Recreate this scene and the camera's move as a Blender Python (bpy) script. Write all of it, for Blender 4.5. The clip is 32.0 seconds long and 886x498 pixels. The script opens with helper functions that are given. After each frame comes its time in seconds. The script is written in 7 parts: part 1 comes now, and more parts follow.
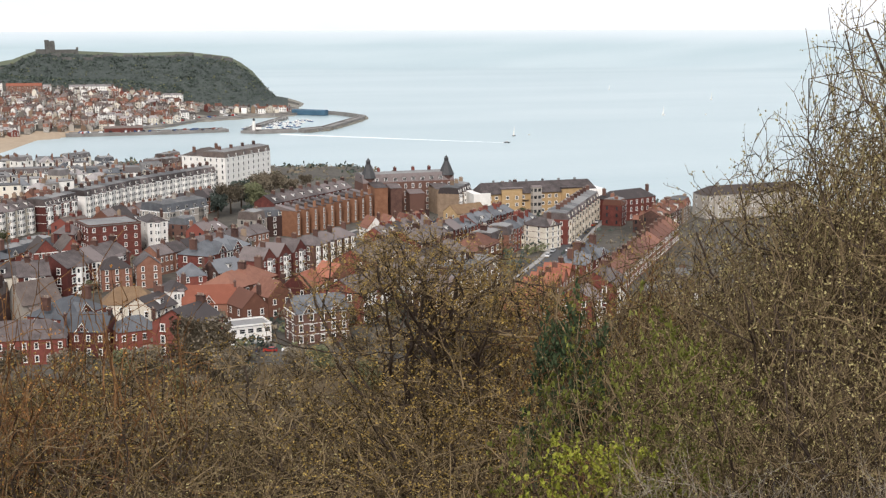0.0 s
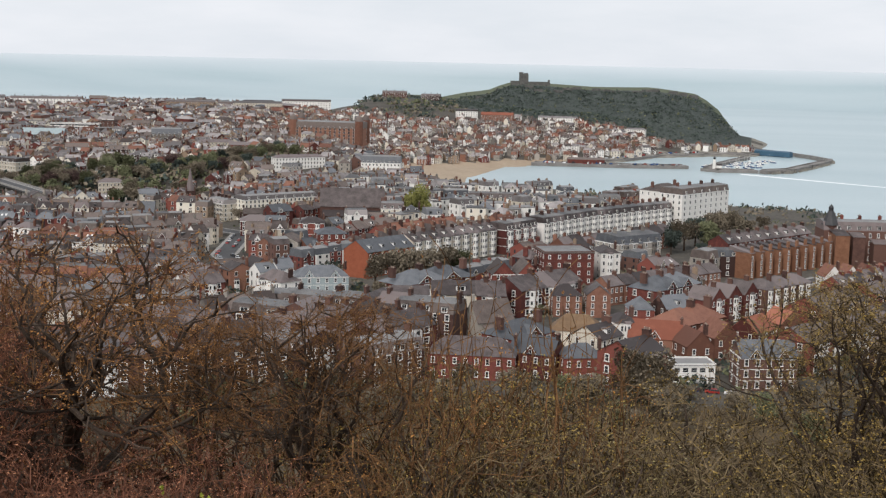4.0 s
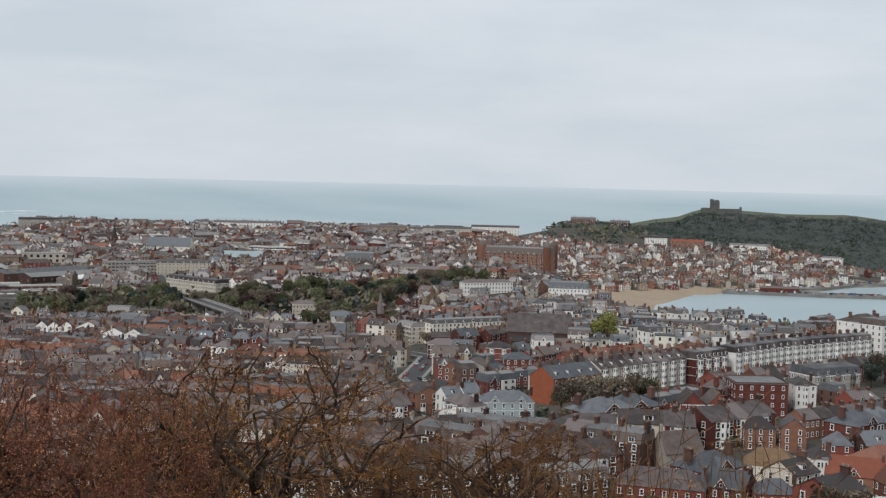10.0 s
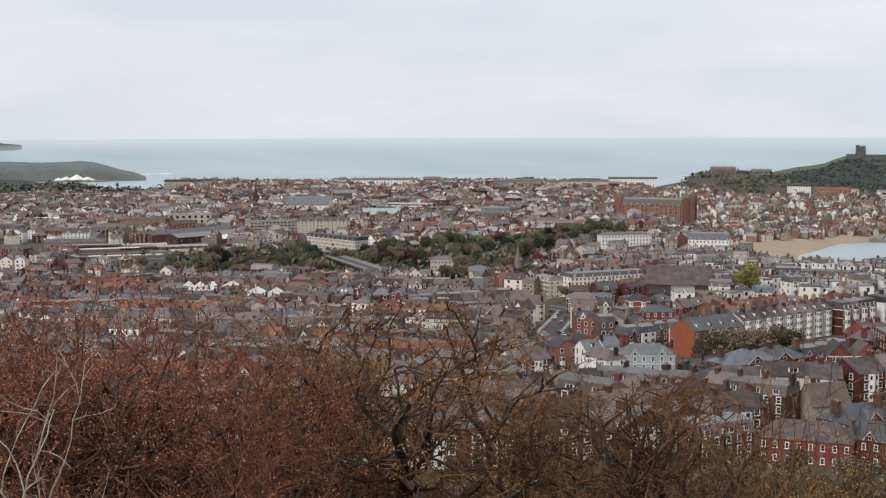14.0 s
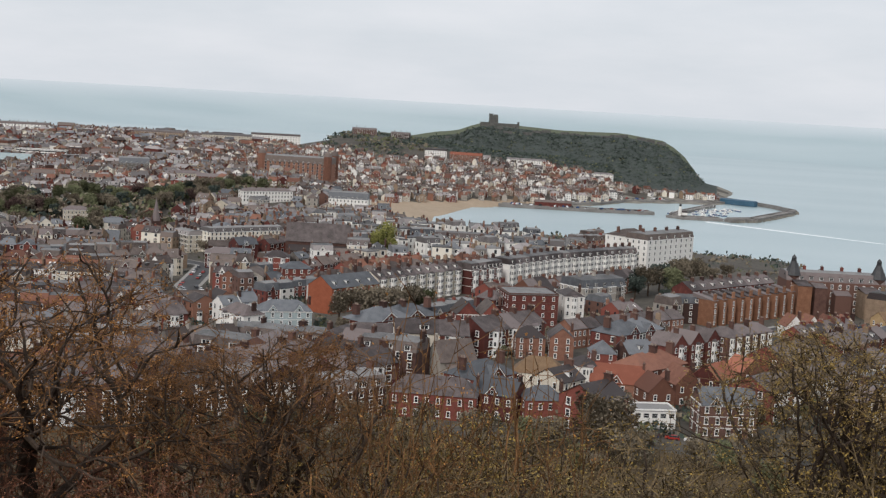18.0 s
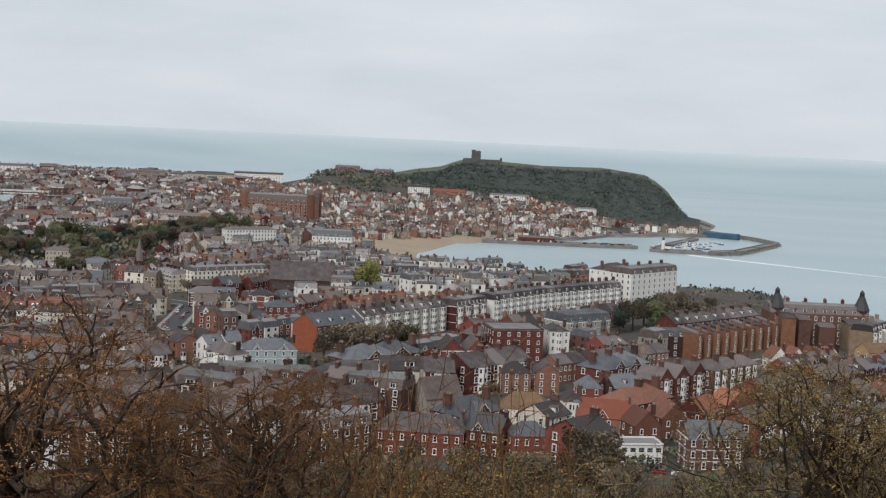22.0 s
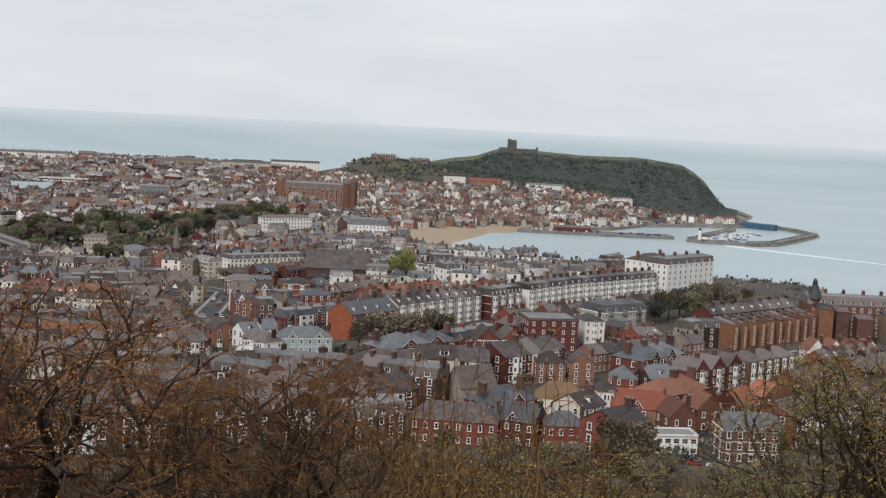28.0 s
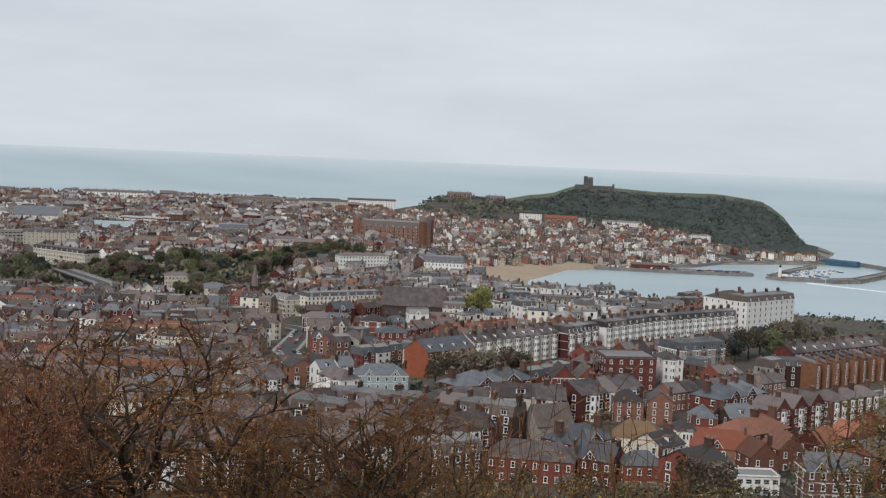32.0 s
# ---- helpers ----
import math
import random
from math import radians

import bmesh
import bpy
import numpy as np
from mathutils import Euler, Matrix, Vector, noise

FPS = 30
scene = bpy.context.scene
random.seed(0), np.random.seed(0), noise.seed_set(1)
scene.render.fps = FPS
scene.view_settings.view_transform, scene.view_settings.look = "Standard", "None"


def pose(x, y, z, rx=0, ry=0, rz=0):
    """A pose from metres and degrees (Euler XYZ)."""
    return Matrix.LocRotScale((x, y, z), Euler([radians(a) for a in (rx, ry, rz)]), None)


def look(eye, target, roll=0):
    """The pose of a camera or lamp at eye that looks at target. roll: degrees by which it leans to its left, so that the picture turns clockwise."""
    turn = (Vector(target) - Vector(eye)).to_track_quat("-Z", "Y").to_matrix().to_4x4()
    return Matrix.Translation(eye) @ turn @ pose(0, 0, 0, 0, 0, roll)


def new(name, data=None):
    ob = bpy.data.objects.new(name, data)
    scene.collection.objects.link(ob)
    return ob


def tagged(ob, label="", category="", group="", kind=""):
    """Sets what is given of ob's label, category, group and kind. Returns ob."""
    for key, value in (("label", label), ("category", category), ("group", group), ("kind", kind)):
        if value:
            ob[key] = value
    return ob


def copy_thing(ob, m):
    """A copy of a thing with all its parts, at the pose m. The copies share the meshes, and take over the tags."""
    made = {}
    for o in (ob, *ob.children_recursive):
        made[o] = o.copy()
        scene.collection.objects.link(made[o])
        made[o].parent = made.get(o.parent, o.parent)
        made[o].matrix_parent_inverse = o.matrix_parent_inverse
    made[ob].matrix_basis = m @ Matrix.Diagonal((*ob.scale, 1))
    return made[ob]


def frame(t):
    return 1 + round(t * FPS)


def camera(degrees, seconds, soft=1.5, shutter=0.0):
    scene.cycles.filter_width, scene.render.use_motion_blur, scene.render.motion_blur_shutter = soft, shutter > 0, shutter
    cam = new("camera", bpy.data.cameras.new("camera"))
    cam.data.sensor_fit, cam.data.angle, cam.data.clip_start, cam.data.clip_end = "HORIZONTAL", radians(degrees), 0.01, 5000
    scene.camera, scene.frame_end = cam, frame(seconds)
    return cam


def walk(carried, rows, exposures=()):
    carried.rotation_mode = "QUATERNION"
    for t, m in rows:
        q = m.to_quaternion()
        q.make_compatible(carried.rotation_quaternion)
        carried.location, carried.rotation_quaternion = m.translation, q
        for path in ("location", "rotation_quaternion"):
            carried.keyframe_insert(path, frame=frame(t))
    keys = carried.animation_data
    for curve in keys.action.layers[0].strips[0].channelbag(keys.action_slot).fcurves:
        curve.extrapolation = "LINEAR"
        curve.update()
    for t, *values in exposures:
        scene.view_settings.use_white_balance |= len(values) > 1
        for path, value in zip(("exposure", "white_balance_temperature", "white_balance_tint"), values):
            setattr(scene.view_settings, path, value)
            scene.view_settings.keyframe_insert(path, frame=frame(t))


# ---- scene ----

# The viewpoint is on a wooded hill above a seaside town; the sea is at height 0.
EYE = Vector((0.0, 0.0, 152.0))
PATH = [  # seconds, turn to the left, tilt up, roll, in degrees
    (0, -15.84, -10.03, -0.15), (0.5, -17.12, -10.69, 1.66), (1, -17.54, -9.44, 2.56), (1.5, -6.45, -9.72, 1.26),
    (1.8, 1.65, -13.53, 1.07), (2, 1.84, -13.96, 2.03), (2.5, 4.47, -9.53, 0.79), (4.5, 4.49, -7.92, 1.54),
    (5, 5.65, -5.41, 2.10), (5.5, 6.37, -8.39, 3.59), (6, 6.49, -7.75, 2.95), (6.5, 2.93, -8.71, 3.07),
    (7, 5.59, -6.39, 2.78), (7.5, 7.20, -3.92, 1.99), (8, 9.97, -2.68, 1.26), (8.5, 10.14, -1.99, 1.21),
    (9, 11.80, -1.99, 1.06), (9.5, 12.16, -2.89, 1.50), (10, 12.89, -3.22, 1.34), (10.5, 13.66, -3.95, 1.17),
    (11, 14.69, -4.15, 1.15), (11.5, 15.43, -5.00, 0.87), (12, 18.54, -5.15, 0.51), (12.5, 20.80, -5.31, -0.29),
    (13, 21.70, -5.20, -0.34), (13.5, 20.48, -3.87, -0.42), (14, 18.99, -5.31, -0.19), (14.5, 19.09, -5.40, 0.07),
    (16.5, 20.88, -6.52, 0.69), (17, 17.16, -6.41, 1.46), (17.5, 11.32, -6.14, 2.90), (17.8, 5.44, -6.46, 3.68),
    (18, 2.90, -6.84, 3.28), (18.5, 2.49, -6.85, 2.67), (19, 1.64, -5.78, 2.64), (19.5, 1.71, -5.82, 2.61),
    (20, 1.86, -5.18, 2.49), (20.5, 1.85, -4.56, 2.33), (21, 1.34, -4.54, 2.37), (21.5, 2.00, -4.46, 2.38),
    (22, 2.27, -5.18, 2.65), (22.5, 2.94, -5.47, 2.17), (23, 3.01, -4.90, 1.64), (23.5, 3.38, -5.68, 2.08),
    (24, 3.24, -5.52, 1.99), (24.5, 3.10, -4.78, 2.27), (25, 3.56, -4.50, 2.39), (25.5, 3.25, -3.90, 3.18),
    (27.5, 1.59, -6.34, 3.31), (28, 3.83, -5.74, 2.83), (28.5, 7.73, -6.47, 2.70), (29, 9.02, -4.68, 1.96),
    (29.5, 7.41, -3.36, 2.72), (30, 7.38, -2.87, 3.13), (30.5, 5.81, -1.97, 2.92), (31, 5.64, -1.93, 2.88),
    (31.5, 6.38, -3.03, 2.57), (32, 7.31, -4.22, 2.42),
]


def heading(turn, tilt, roll):
    a, e = radians(turn), radians(tilt)
    way = Vector((-math.sin(a) * math.cos(e), math.cos(a) * math.cos(e), math.sin(e)))
    return look(EYE, EYE + way * 100, roll)


cam = camera(38.1, 32.0, soft=1.3)
walk(cam, [(t, heading(a, b, c)) for t, a, b, c in PATH],
     exposures=[(t, e, k, q) for t, e, k, q in ((0.0, 0.55, 6620, 14), (1.5, 0.55, 6620, 14), (2.0, 1.05, 6560, 14), (2.5, 0.8, 6600, 14), (4.5, 0.12, 6480, 13), (5.0, 0.08, 6480, 13), (6.0, 0.22, 6600, 14), (7.0, 0.12, 6550, 13),
                                                (8.0, -0.17, 6250, 11), (10.0, -0.12, 6260, 11), (11.0, -0.05, 6350, 12), (13.0, 0.08, 6480, 13), (17.0, 0.12, 6520, 14), (18.0, 0.02, 6480, 13), (19.0, 0.02, 6430, 13), (21.0, -0.14, 6300, 11),
                                                (23.0, -0.03, 6400, 12), (25.0, -0.1, 6330, 12), (28.0, 0.03, 6480, 13), (30.0, -0.15, 6250, 11), (31.0, -0.27, 6160, 10), (32.0, -0.1, 6330, 12))])

# ---- world and sun: a bright overcast sky ----
world = bpy.data.worlds.new("overcast")
scene.world = world
world.use_nodes = True
wn, wl = world.node_tree.nodes, world.node_tree.links
wn.clear()


def wnode(kind, **kw):
    n = wn.new(kind)
    for k, v in kw.items():
        n.inputs[k.replace("_", " ")].default_value = v
    return n


sky = wn.new("ShaderNodeTexSky")
sky.sky_type, sky.sun_disc = "NISHITA", False
sky.sun_elevation, sky.sun_rotation = radians(42), radians(200)
sky.air_density, sky.dust_density = 1.0, 3.0
coord = wn.new("ShaderNodeTexCoord")
stretch = wn.new("ShaderNodeMapping")
stretch.inputs["Scale"].default_value = (1.6, 1.6, 7.0)
puffs = wnode("ShaderNodeTexNoise", Scale=2.2, Detail=7.0, Roughness=0.55)
cloud = wn.new("ShaderNodeValToRGB")
cloud.color_ramp.elements[0].position, cloud.color_ramp.elements[0].color = 0.34, (6.6, 7.2, 7.6, 1)
cloud.color_ramp.elements[1].position, cloud.color_ramp.elements[1].color = 0.66, (7.9, 8.25, 8.55, 1)
veil = wn.new("ShaderNodeMix")
veil.data_type = "RGBA"
veil.inputs["Factor"].default_value = 0.93
back = wnode("ShaderNodeBackground", Strength=0.1)
wout = wn.new("ShaderNodeOutputWorld")
wl.new(coord.outputs["Generated"], stretch.inputs["Vector"])
wl.new(stretch.outputs["Vector"], puffs.inputs["Vector"])
wl.new(puffs.outputs["Fac"], cloud.inputs["Fac"])
wl.new(sky.outputs["Color"], veil.inputs[6])
wl.new(cloud.outputs["Color"], veil.inputs[7])
wl.new(veil.outputs[2], back.inputs["Color"])
wl.new(back.outputs["Background"], wout.inputs["Surface"])

sun = new("sun", bpy.data.lights.new("sun", "SUN"))
sun.data.energy, sun.data.angle, sun.data.color = 1.9, radians(14), (1.0, 0.96, 0.9)
sun.matrix_world = look((0, 0, 400), (0 - math.sin(radians(200)) * 100, -math.cos(radians(200)) * 100, 400 - 90))


# ---- materials ----
def material(name, dark, light, scale=1.0, rough=0.85, spread=0.0, bump=0.0, fine=9.0, metal=0.0, spec=0.3):
    """A surface between two colours: broad stains and fine grain, and a shift from piece to piece."""
    m = bpy.data.materials.new(name)
    m.use_nodes = True
    n, l = m.node_tree.nodes, m.node_tree.links
    bsdf = n["Principled BSDF"]
    geo = n.new("ShaderNodeNewGeometry")
    broad, grain = n.new("ShaderNodeTexNoise"), n.new("ShaderNodeTexNoise")
    broad.inputs["Scale"].default_value, broad.inputs["Detail"].default_value = scale, 4
    grain.inputs["Scale"].default_value, grain.inputs["Detail"].default_value = scale * fine, 3
    l.new(geo.outputs["Position"], broad.inputs["Vector"])
    l.new(geo.outputs["Position"], grain.inputs["Vector"])
    mix = n.new("ShaderNodeMath")
    mix.operation = "MULTIPLY_ADD"
    mix.inputs[1].default_value = 0.5
    l.new(grain.outputs["Fac"], mix.inputs[0])
    half = n.new("ShaderNodeMath")
    half.operation = "MULTIPLY"
    half.inputs[1].default_value = 0.5
    l.new(broad.outputs["Fac"], half.inputs[0])
    l.new(half.outputs[0], mix.inputs[2])
    last = mix
    if spread:
        both, wrap, add, shift = (n.new("ShaderNodeMath") for _ in range(4))
        both.operation, wrap.operation, add.operation, shift.operation = "ADD", "FRACT", "MULTIPLY_ADD", "SUBTRACT"
        l.new(geo.outputs["Random Per Island"], both.inputs[0])
        l.new(n.new("ShaderNodeObjectInfo").outputs["Random"], both.inputs[1])
        l.new(both.outputs[0], wrap.inputs[0])
        l.new(wrap.outputs[0], add.inputs[0])
        add.inputs[1].default_value = spread
        shift.inputs[1].default_value = spread / 2
        l.new(mix.outputs[0], shift.inputs[0])
        l.new(shift.outputs[0], add.inputs[2])
        last = add
    ramp = n.new("ShaderNodeValToRGB")
    ramp.color_ramp.elements[0].position, ramp.color_ramp.elements[0].color = 0.30, (*dark, 1)
    ramp.color_ramp.elements[1].position, ramp.color_ramp.elements[1].color = 0.70, (*light, 1)
    l.new(last.outputs[0], ramp.inputs["Fac"])
    l.new(ramp.outputs["Color"], bsdf.inputs["Base Color"])
    bsdf.inputs["Roughness"].default_value, bsdf.inputs["Metallic"].default_value = rough, metal
    bsdf.inputs["Specular IOR Level"].default_value = spec
    if bump:
        b = n.new("ShaderNodeBump")
        b.inputs["Strength"].default_value, b.inputs["Distance"].default_value = bump, 0.3 / scale
        l.new(grain.outputs["Fac"], b.inputs["Height"])
        l.new(b.outputs["Normal"], bsdf.inputs["Normal"])
    return m


BRICK_RED = material("red_brick", (0.080, 0.024, 0.020), (0.215, 0.066, 0.050), 0.5, 0.9, 0.6)
BRICK_ORANGE = material("orange_brick", (0.135, 0.060, 0.040), (0.275, 0.135, 0.092), 0.5, 0.9, 0.5)
BRICK_DARK = material("dark_brick", (0.045, 0.024, 0.020), (0.135, 0.072, 0.056), 0.5, 0.9, 0.6)
WING_BRICK = material("orange_brown_brick", (0.17, 0.078, 0.044), (0.31, 0.155, 0.092), 0.5, 0.9, 0.4)
BRICK_BUFF = material("buff_brick", (0.150, 0.103, 0.070), (0.295, 0.215, 0.150), 0.5, 0.9, 0.5)
YELLOW_BRICK = material("yellow_brick", (0.33, 0.215, 0.10), (0.48, 0.335, 0.18), 0.5, 0.9, 0.2)
STONE = material("grey_stone", (0.15, 0.135, 0.12), (0.36, 0.33, 0.29), 0.4, 0.9, 0.6)
CREAM = material("cream_render", (0.46, 0.41, 0.33), (0.74, 0.69, 0.59), 0.3, 0.8, 0.6)
WHITE = material("white_render", (0.66, 0.64, 0.60), (0.86, 0.84, 0.80), 0.3, 0.75, 0.3)
BLUE_RENDER = material("pale_blue_render", (0.24, 0.30, 0.31), (0.37, 0.43, 0.44), 0.3, 0.75, 0.2)
BRICK_BRIGHT = material("bright_brick", (0.235, 0.066, 0.032), (0.345, 0.112, 0.060), 0.5, 0.9, 0.2)
SLATE = material("slate", (0.042, 0.033, 0.032), (0.168, 0.137, 0.131), 0.35, 0.6, 0.65, fine=14)
SLATE_BLACK = material("black_slate", (0.018, 0.018, 0.020), (0.060, 0.060, 0.062), 0.35, 0.6, 0.3, fine=14)
# pale slate; on far roofs its lightness partly stands in for haze
SLATE_PALE = material("pale_slate", (0.115, 0.104, 0.103), (0.31, 0.283, 0.275), 0.2, 0.65, 0.7, fine=14)
SLATE_BLUE = material("blue_slate", (0.066, 0.070, 0.078), (0.160, 0.168, 0.180), 0.35, 0.55, 0.5, fine=14)
SLATE_BROWN = material("brown_slate", (0.052, 0.040, 0.036), (0.160, 0.127, 0.112), 0.35, 0.7, 0.6, fine=14)
TILE = material("orange_tiles", (0.20, 0.066, 0.040), (0.35, 0.135, 0.085), 0.5, 0.8, 0.5, fine=14)
TILE_DARK = material("red_tiles", (0.115, 0.050, 0.034), (0.235, 0.107, 0.072), 0.5, 0.8, 0.6, fine=14)
OCHRE_ROOF = material("mossy_tiles", (0.13, 0.082, 0.048), (0.23, 0.148, 0.085), 0.5, 0.85, 0.2, fine=14)
LEAD = material("flat_roofing", (0.075, 0.075, 0.077), (0.22, 0.215, 0.21), 0.2, 0.7, 0.5)
GLASS = material("window_glass", (0.015, 0.017, 0.02), (0.045, 0.05, 0.055), 0.3, 0.15, 0.4, spec=0.4)
PAINT = material("white_paint", (0.66, 0.65, 0.62), (0.84, 0.83, 0.80), 0.6, 0.5, 0.2)
TIMBER = material("dark_timber", (0.03, 0.022, 0.018), (0.07, 0.05, 0.04), 0.8, 0.7)
POT = material("clay_pots", (0.17, 0.125, 0.10), (0.32, 0.25, 0.20), 1.0, 0.9, 0.6)
ASPHALT = material("asphalt", (0.045, 0.045, 0.047), (0.085, 0.085, 0.088), 0.15, 0.9, fine=20)
KERB = material("paving", (0.20, 0.19, 0.18), (0.34, 0.33, 0.31), 0.3, 0.9)
TOWN_GROUND = material("yards_and_gardens", (0.028, 0.026, 0.021), (0.115, 0.102, 0.085), 0.03, 0.95, fine=12)
HILL_GROUND = material("leaf_litter", (0.045, 0.032, 0.018), (0.12, 0.085, 0.045), 0.3, 0.95, bump=0.5)
GRASS = material("grass", (0.058, 0.068, 0.036), (0.105, 0.118, 0.066), 0.05, 0.95, fine=16)
SCRUB = material("headland_scrub", (0.040, 0.050, 0.046), (0.080, 0.094, 0.084), 0.012, 0.95, fine=14, bump=0.6)
# haze is painted into the base colours of the far headland and coast
HAZED_HEADLAND = material("hazy_headland", (0.100, 0.114, 0.110), (0.165, 0.180, 0.170), 0.012, 0.95)
HAZED_COAST = material("misty_coast", (0.19, 0.22, 0.23), (0.28, 0.31, 0.315), 0.01, 0.95)
KEEP_STONE = material("weathered_keep_stone", (0.065, 0.064, 0.060), (0.165, 0.160, 0.150), 0.2, 0.95, bump=0.4)
RAPE_FIELD = material("yellow_field", (0.45, 0.36, 0.04), (0.6, 0.5, 0.08), 0.02, 0.95)
ROCK = material("cliff_rock", (0.13, 0.12, 0.10), (0.30, 0.28, 0.24), 0.05, 0.95, bump=0.5)
SAND = material("sand", (0.28, 0.215, 0.15), (0.40, 0.315, 0.23), 0.02, 0.95, fine=10)
PIER_STONE = material("pier_stone", (0.13, 0.12, 0.11), (0.28, 0.265, 0.25), 0.08, 0.9, bump=0.3)
BLUE_METAL = material("blue_cladding", (0.03, 0.075, 0.12), (0.06, 0.13, 0.19), 0.05, 0.6)
BARK = material("bark", (0.028, 0.020, 0.015), (0.092, 0.067, 0.051), 3.0, 0.95, 0.3, bump=0.4, spec=0.08)
BARK_PALE = material("pale_bark", (0.15, 0.125, 0.095), (0.33, 0.29, 0.23), 3.0, 0.95, 0.3, bump=0.3, spec=0.08)
BARK_WHITE = material("birch_bark", (0.24, 0.20, 0.16), (0.52, 0.47, 0.41), 4.0, 0.9, 0.3, bump=0.3, spec=0.08)
TWIG_RED = material("reddish_twigs", (0.082, 0.035, 0.023), (0.220, 0.100, 0.062), 1.5, 0.9, 0.5, spec=0.08)
TWIG_BROWN = material("brown_twigs", (0.072, 0.036, 0.017), (0.205, 0.110, 0.050), 1.5, 0.9, 0.5, spec=0.08)
TWIG_OLIVE = material("olive_twigs", (0.040, 0.028, 0.014), (0.198, 0.145, 0.083), 1.5, 0.9, 0.8, spec=0.08)
BUD_OCHRE = material("ochre_buds", (0.19, 0.086, 0.026), (0.41, 0.200, 0.064), 0.8, 0.8, 0.7, spec=0.08)
BUD_GOLD = material("golden_buds", (0.150, 0.098, 0.026), (0.34, 0.235, 0.072), 0.8, 0.8, 0.7, spec=0.08)
BUD_RED = material("russet_buds", (0.19, 0.070, 0.036), (0.44, 0.205, 0.115), 0.8, 0.8, 0.7, spec=0.08)
BUD_OLIVE = material("olive_buds", (0.15, 0.122, 0.048), (0.36, 0.305, 0.145), 0.8, 0.8, 0.7, spec=0.08)
LEAF_GREEN = material("spring_leaves", (0.095, 0.105, 0.022), (0.215, 0.225, 0.055), 0.8, 0.7, 0.7, spec=0.08)
LEAF_LIME = material("lime_leaves", (0.13, 0.145, 0.016), (0.28, 0.29, 0.048), 0.8, 0.7, 0.7, spec=0.08)
LEAF_DARK = material("ivy_leaves", (0.016, 0.028, 0.014), (0.055, 0.078, 0.036), 0.8, 0.6, 0.7, spec=0.08)
CROWN_BROWN = material("budding_crowns", (0.100, 0.082, 0.060), (0.235, 0.198, 0.145), 0.12, 0.9, 0.35, spec=0.08)
CROWN_GREEN = material("leafing_crowns", (0.076, 0.084, 0.046), (0.178, 0.182, 0.102), 0.12, 0.9, 0.35, spec=0.08)
CROWN_LIME = material("lime_crown", (0.120, 0.125, 0.036), (0.260, 0.250, 0.085), 0.12, 0.9, 0.35, spec=0.08)
CROWN_DARK = material("evergreen_crowns", (0.034, 0.045, 0.039), (0.085, 0.103, 0.087), 0.12, 0.9, 0.35, spec=0.08)
CROWN_PURPLE = material("copper_crowns", (0.042, 0.028, 0.026), (0.105, 0.068, 0.060), 0.12, 0.9, 0.35, spec=0.08)
FOAM = material("foam", (0.75, 0.78, 0.79), (0.9, 0.92, 0.92), 0.1, 0.9)
CAR_PAINT = [material("car_paint_" + n, a, b, 0.5, 0.25, 0.0, spec=0.5) for n, a, b in (
    ("white", (0.6, 0.6, 0.6), (0.75, 0.75, 0.75)), ("silver", (0.3, 0.31, 0.32), (0.45, 0.46, 0.47)), ("black", (0.015, 0.015, 0.018), (0.04, 0.04, 0.045)),
    ("red", (0.25, 0.02, 0.02), (0.36, 0.04, 0.03)), ("blue", (0.02, 0.05, 0.14), (0.04, 0.09, 0.22)))]
RUBBER = material("rubber", (0.012, 0.012, 0.012), (0.03, 0.03, 0.03), 1.0, 0.9)

SEA = bpy.data.materials.new("sea_water")
SEA.use_nodes = True
sn, sl = SEA.node_tree.nodes, SEA.node_tree.links
sb = sn["Principled BSDF"]
sgeo, smap, srip, sbroad, sramp, sbump = (sn.new("ShaderNode" + k) for k in ("NewGeometry", "Mapping", "TexNoise", "TexNoise", "ValToRGB", "Bump"))
smap.inputs["Scale"].default_value = (0.35, 1.0, 1.0)
smap.inputs["Rotation"].default_value = (0, 0, radians(18))
srip.inputs["Scale"].default_value, srip.inputs["Detail"].default_value = 0.12, 6
sbroad.inputs["Scale"].default_value, sbroad.inputs["Detail"].default_value = 0.004, 5
sramp.color_ramp.elements[0].position, sramp.color_ramp.elements[0].color = 0.35, (0.30, 0.39, 0.415, 1)
sramp.color_ramp.elements[1].position, sramp.color_ramp.elements[1].color = 0.7, (0.375, 0.455, 0.475, 1)
sbump.inputs["Strength"].default_value, sbump.inputs["Distance"].default_value = 0.35, 1.2
sb.inputs["Roughness"].default_value, sb.inputs["IOR"].default_value = 0.32, 1.333
sl.new(sgeo.outputs["Position"], smap.inputs["Vector"])
sl.new(smap.outputs["Vector"], srip.inputs["Vector"])
sl.new(smap.outputs["Vector"], sbroad.inputs["Vector"])
sl.new(sbroad.outputs["Fac"], sramp.inputs["Fac"])
sl.new(sramp.outputs["Color"], sb.inputs["Base Color"])
sl.new(srip.outputs["Fac"], sbump.inputs["Height"])
sl.new(sbump.outputs["Normal"], sb.inputs["Normal"])


# open water backdrop; haze painted into its base colour, paler as it rises
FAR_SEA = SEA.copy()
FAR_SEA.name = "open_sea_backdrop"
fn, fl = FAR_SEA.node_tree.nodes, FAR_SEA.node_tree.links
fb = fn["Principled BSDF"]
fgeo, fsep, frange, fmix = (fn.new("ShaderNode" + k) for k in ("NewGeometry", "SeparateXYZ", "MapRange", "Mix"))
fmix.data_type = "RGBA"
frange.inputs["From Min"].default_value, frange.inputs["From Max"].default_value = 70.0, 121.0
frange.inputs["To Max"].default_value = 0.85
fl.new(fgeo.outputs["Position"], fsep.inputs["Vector"])
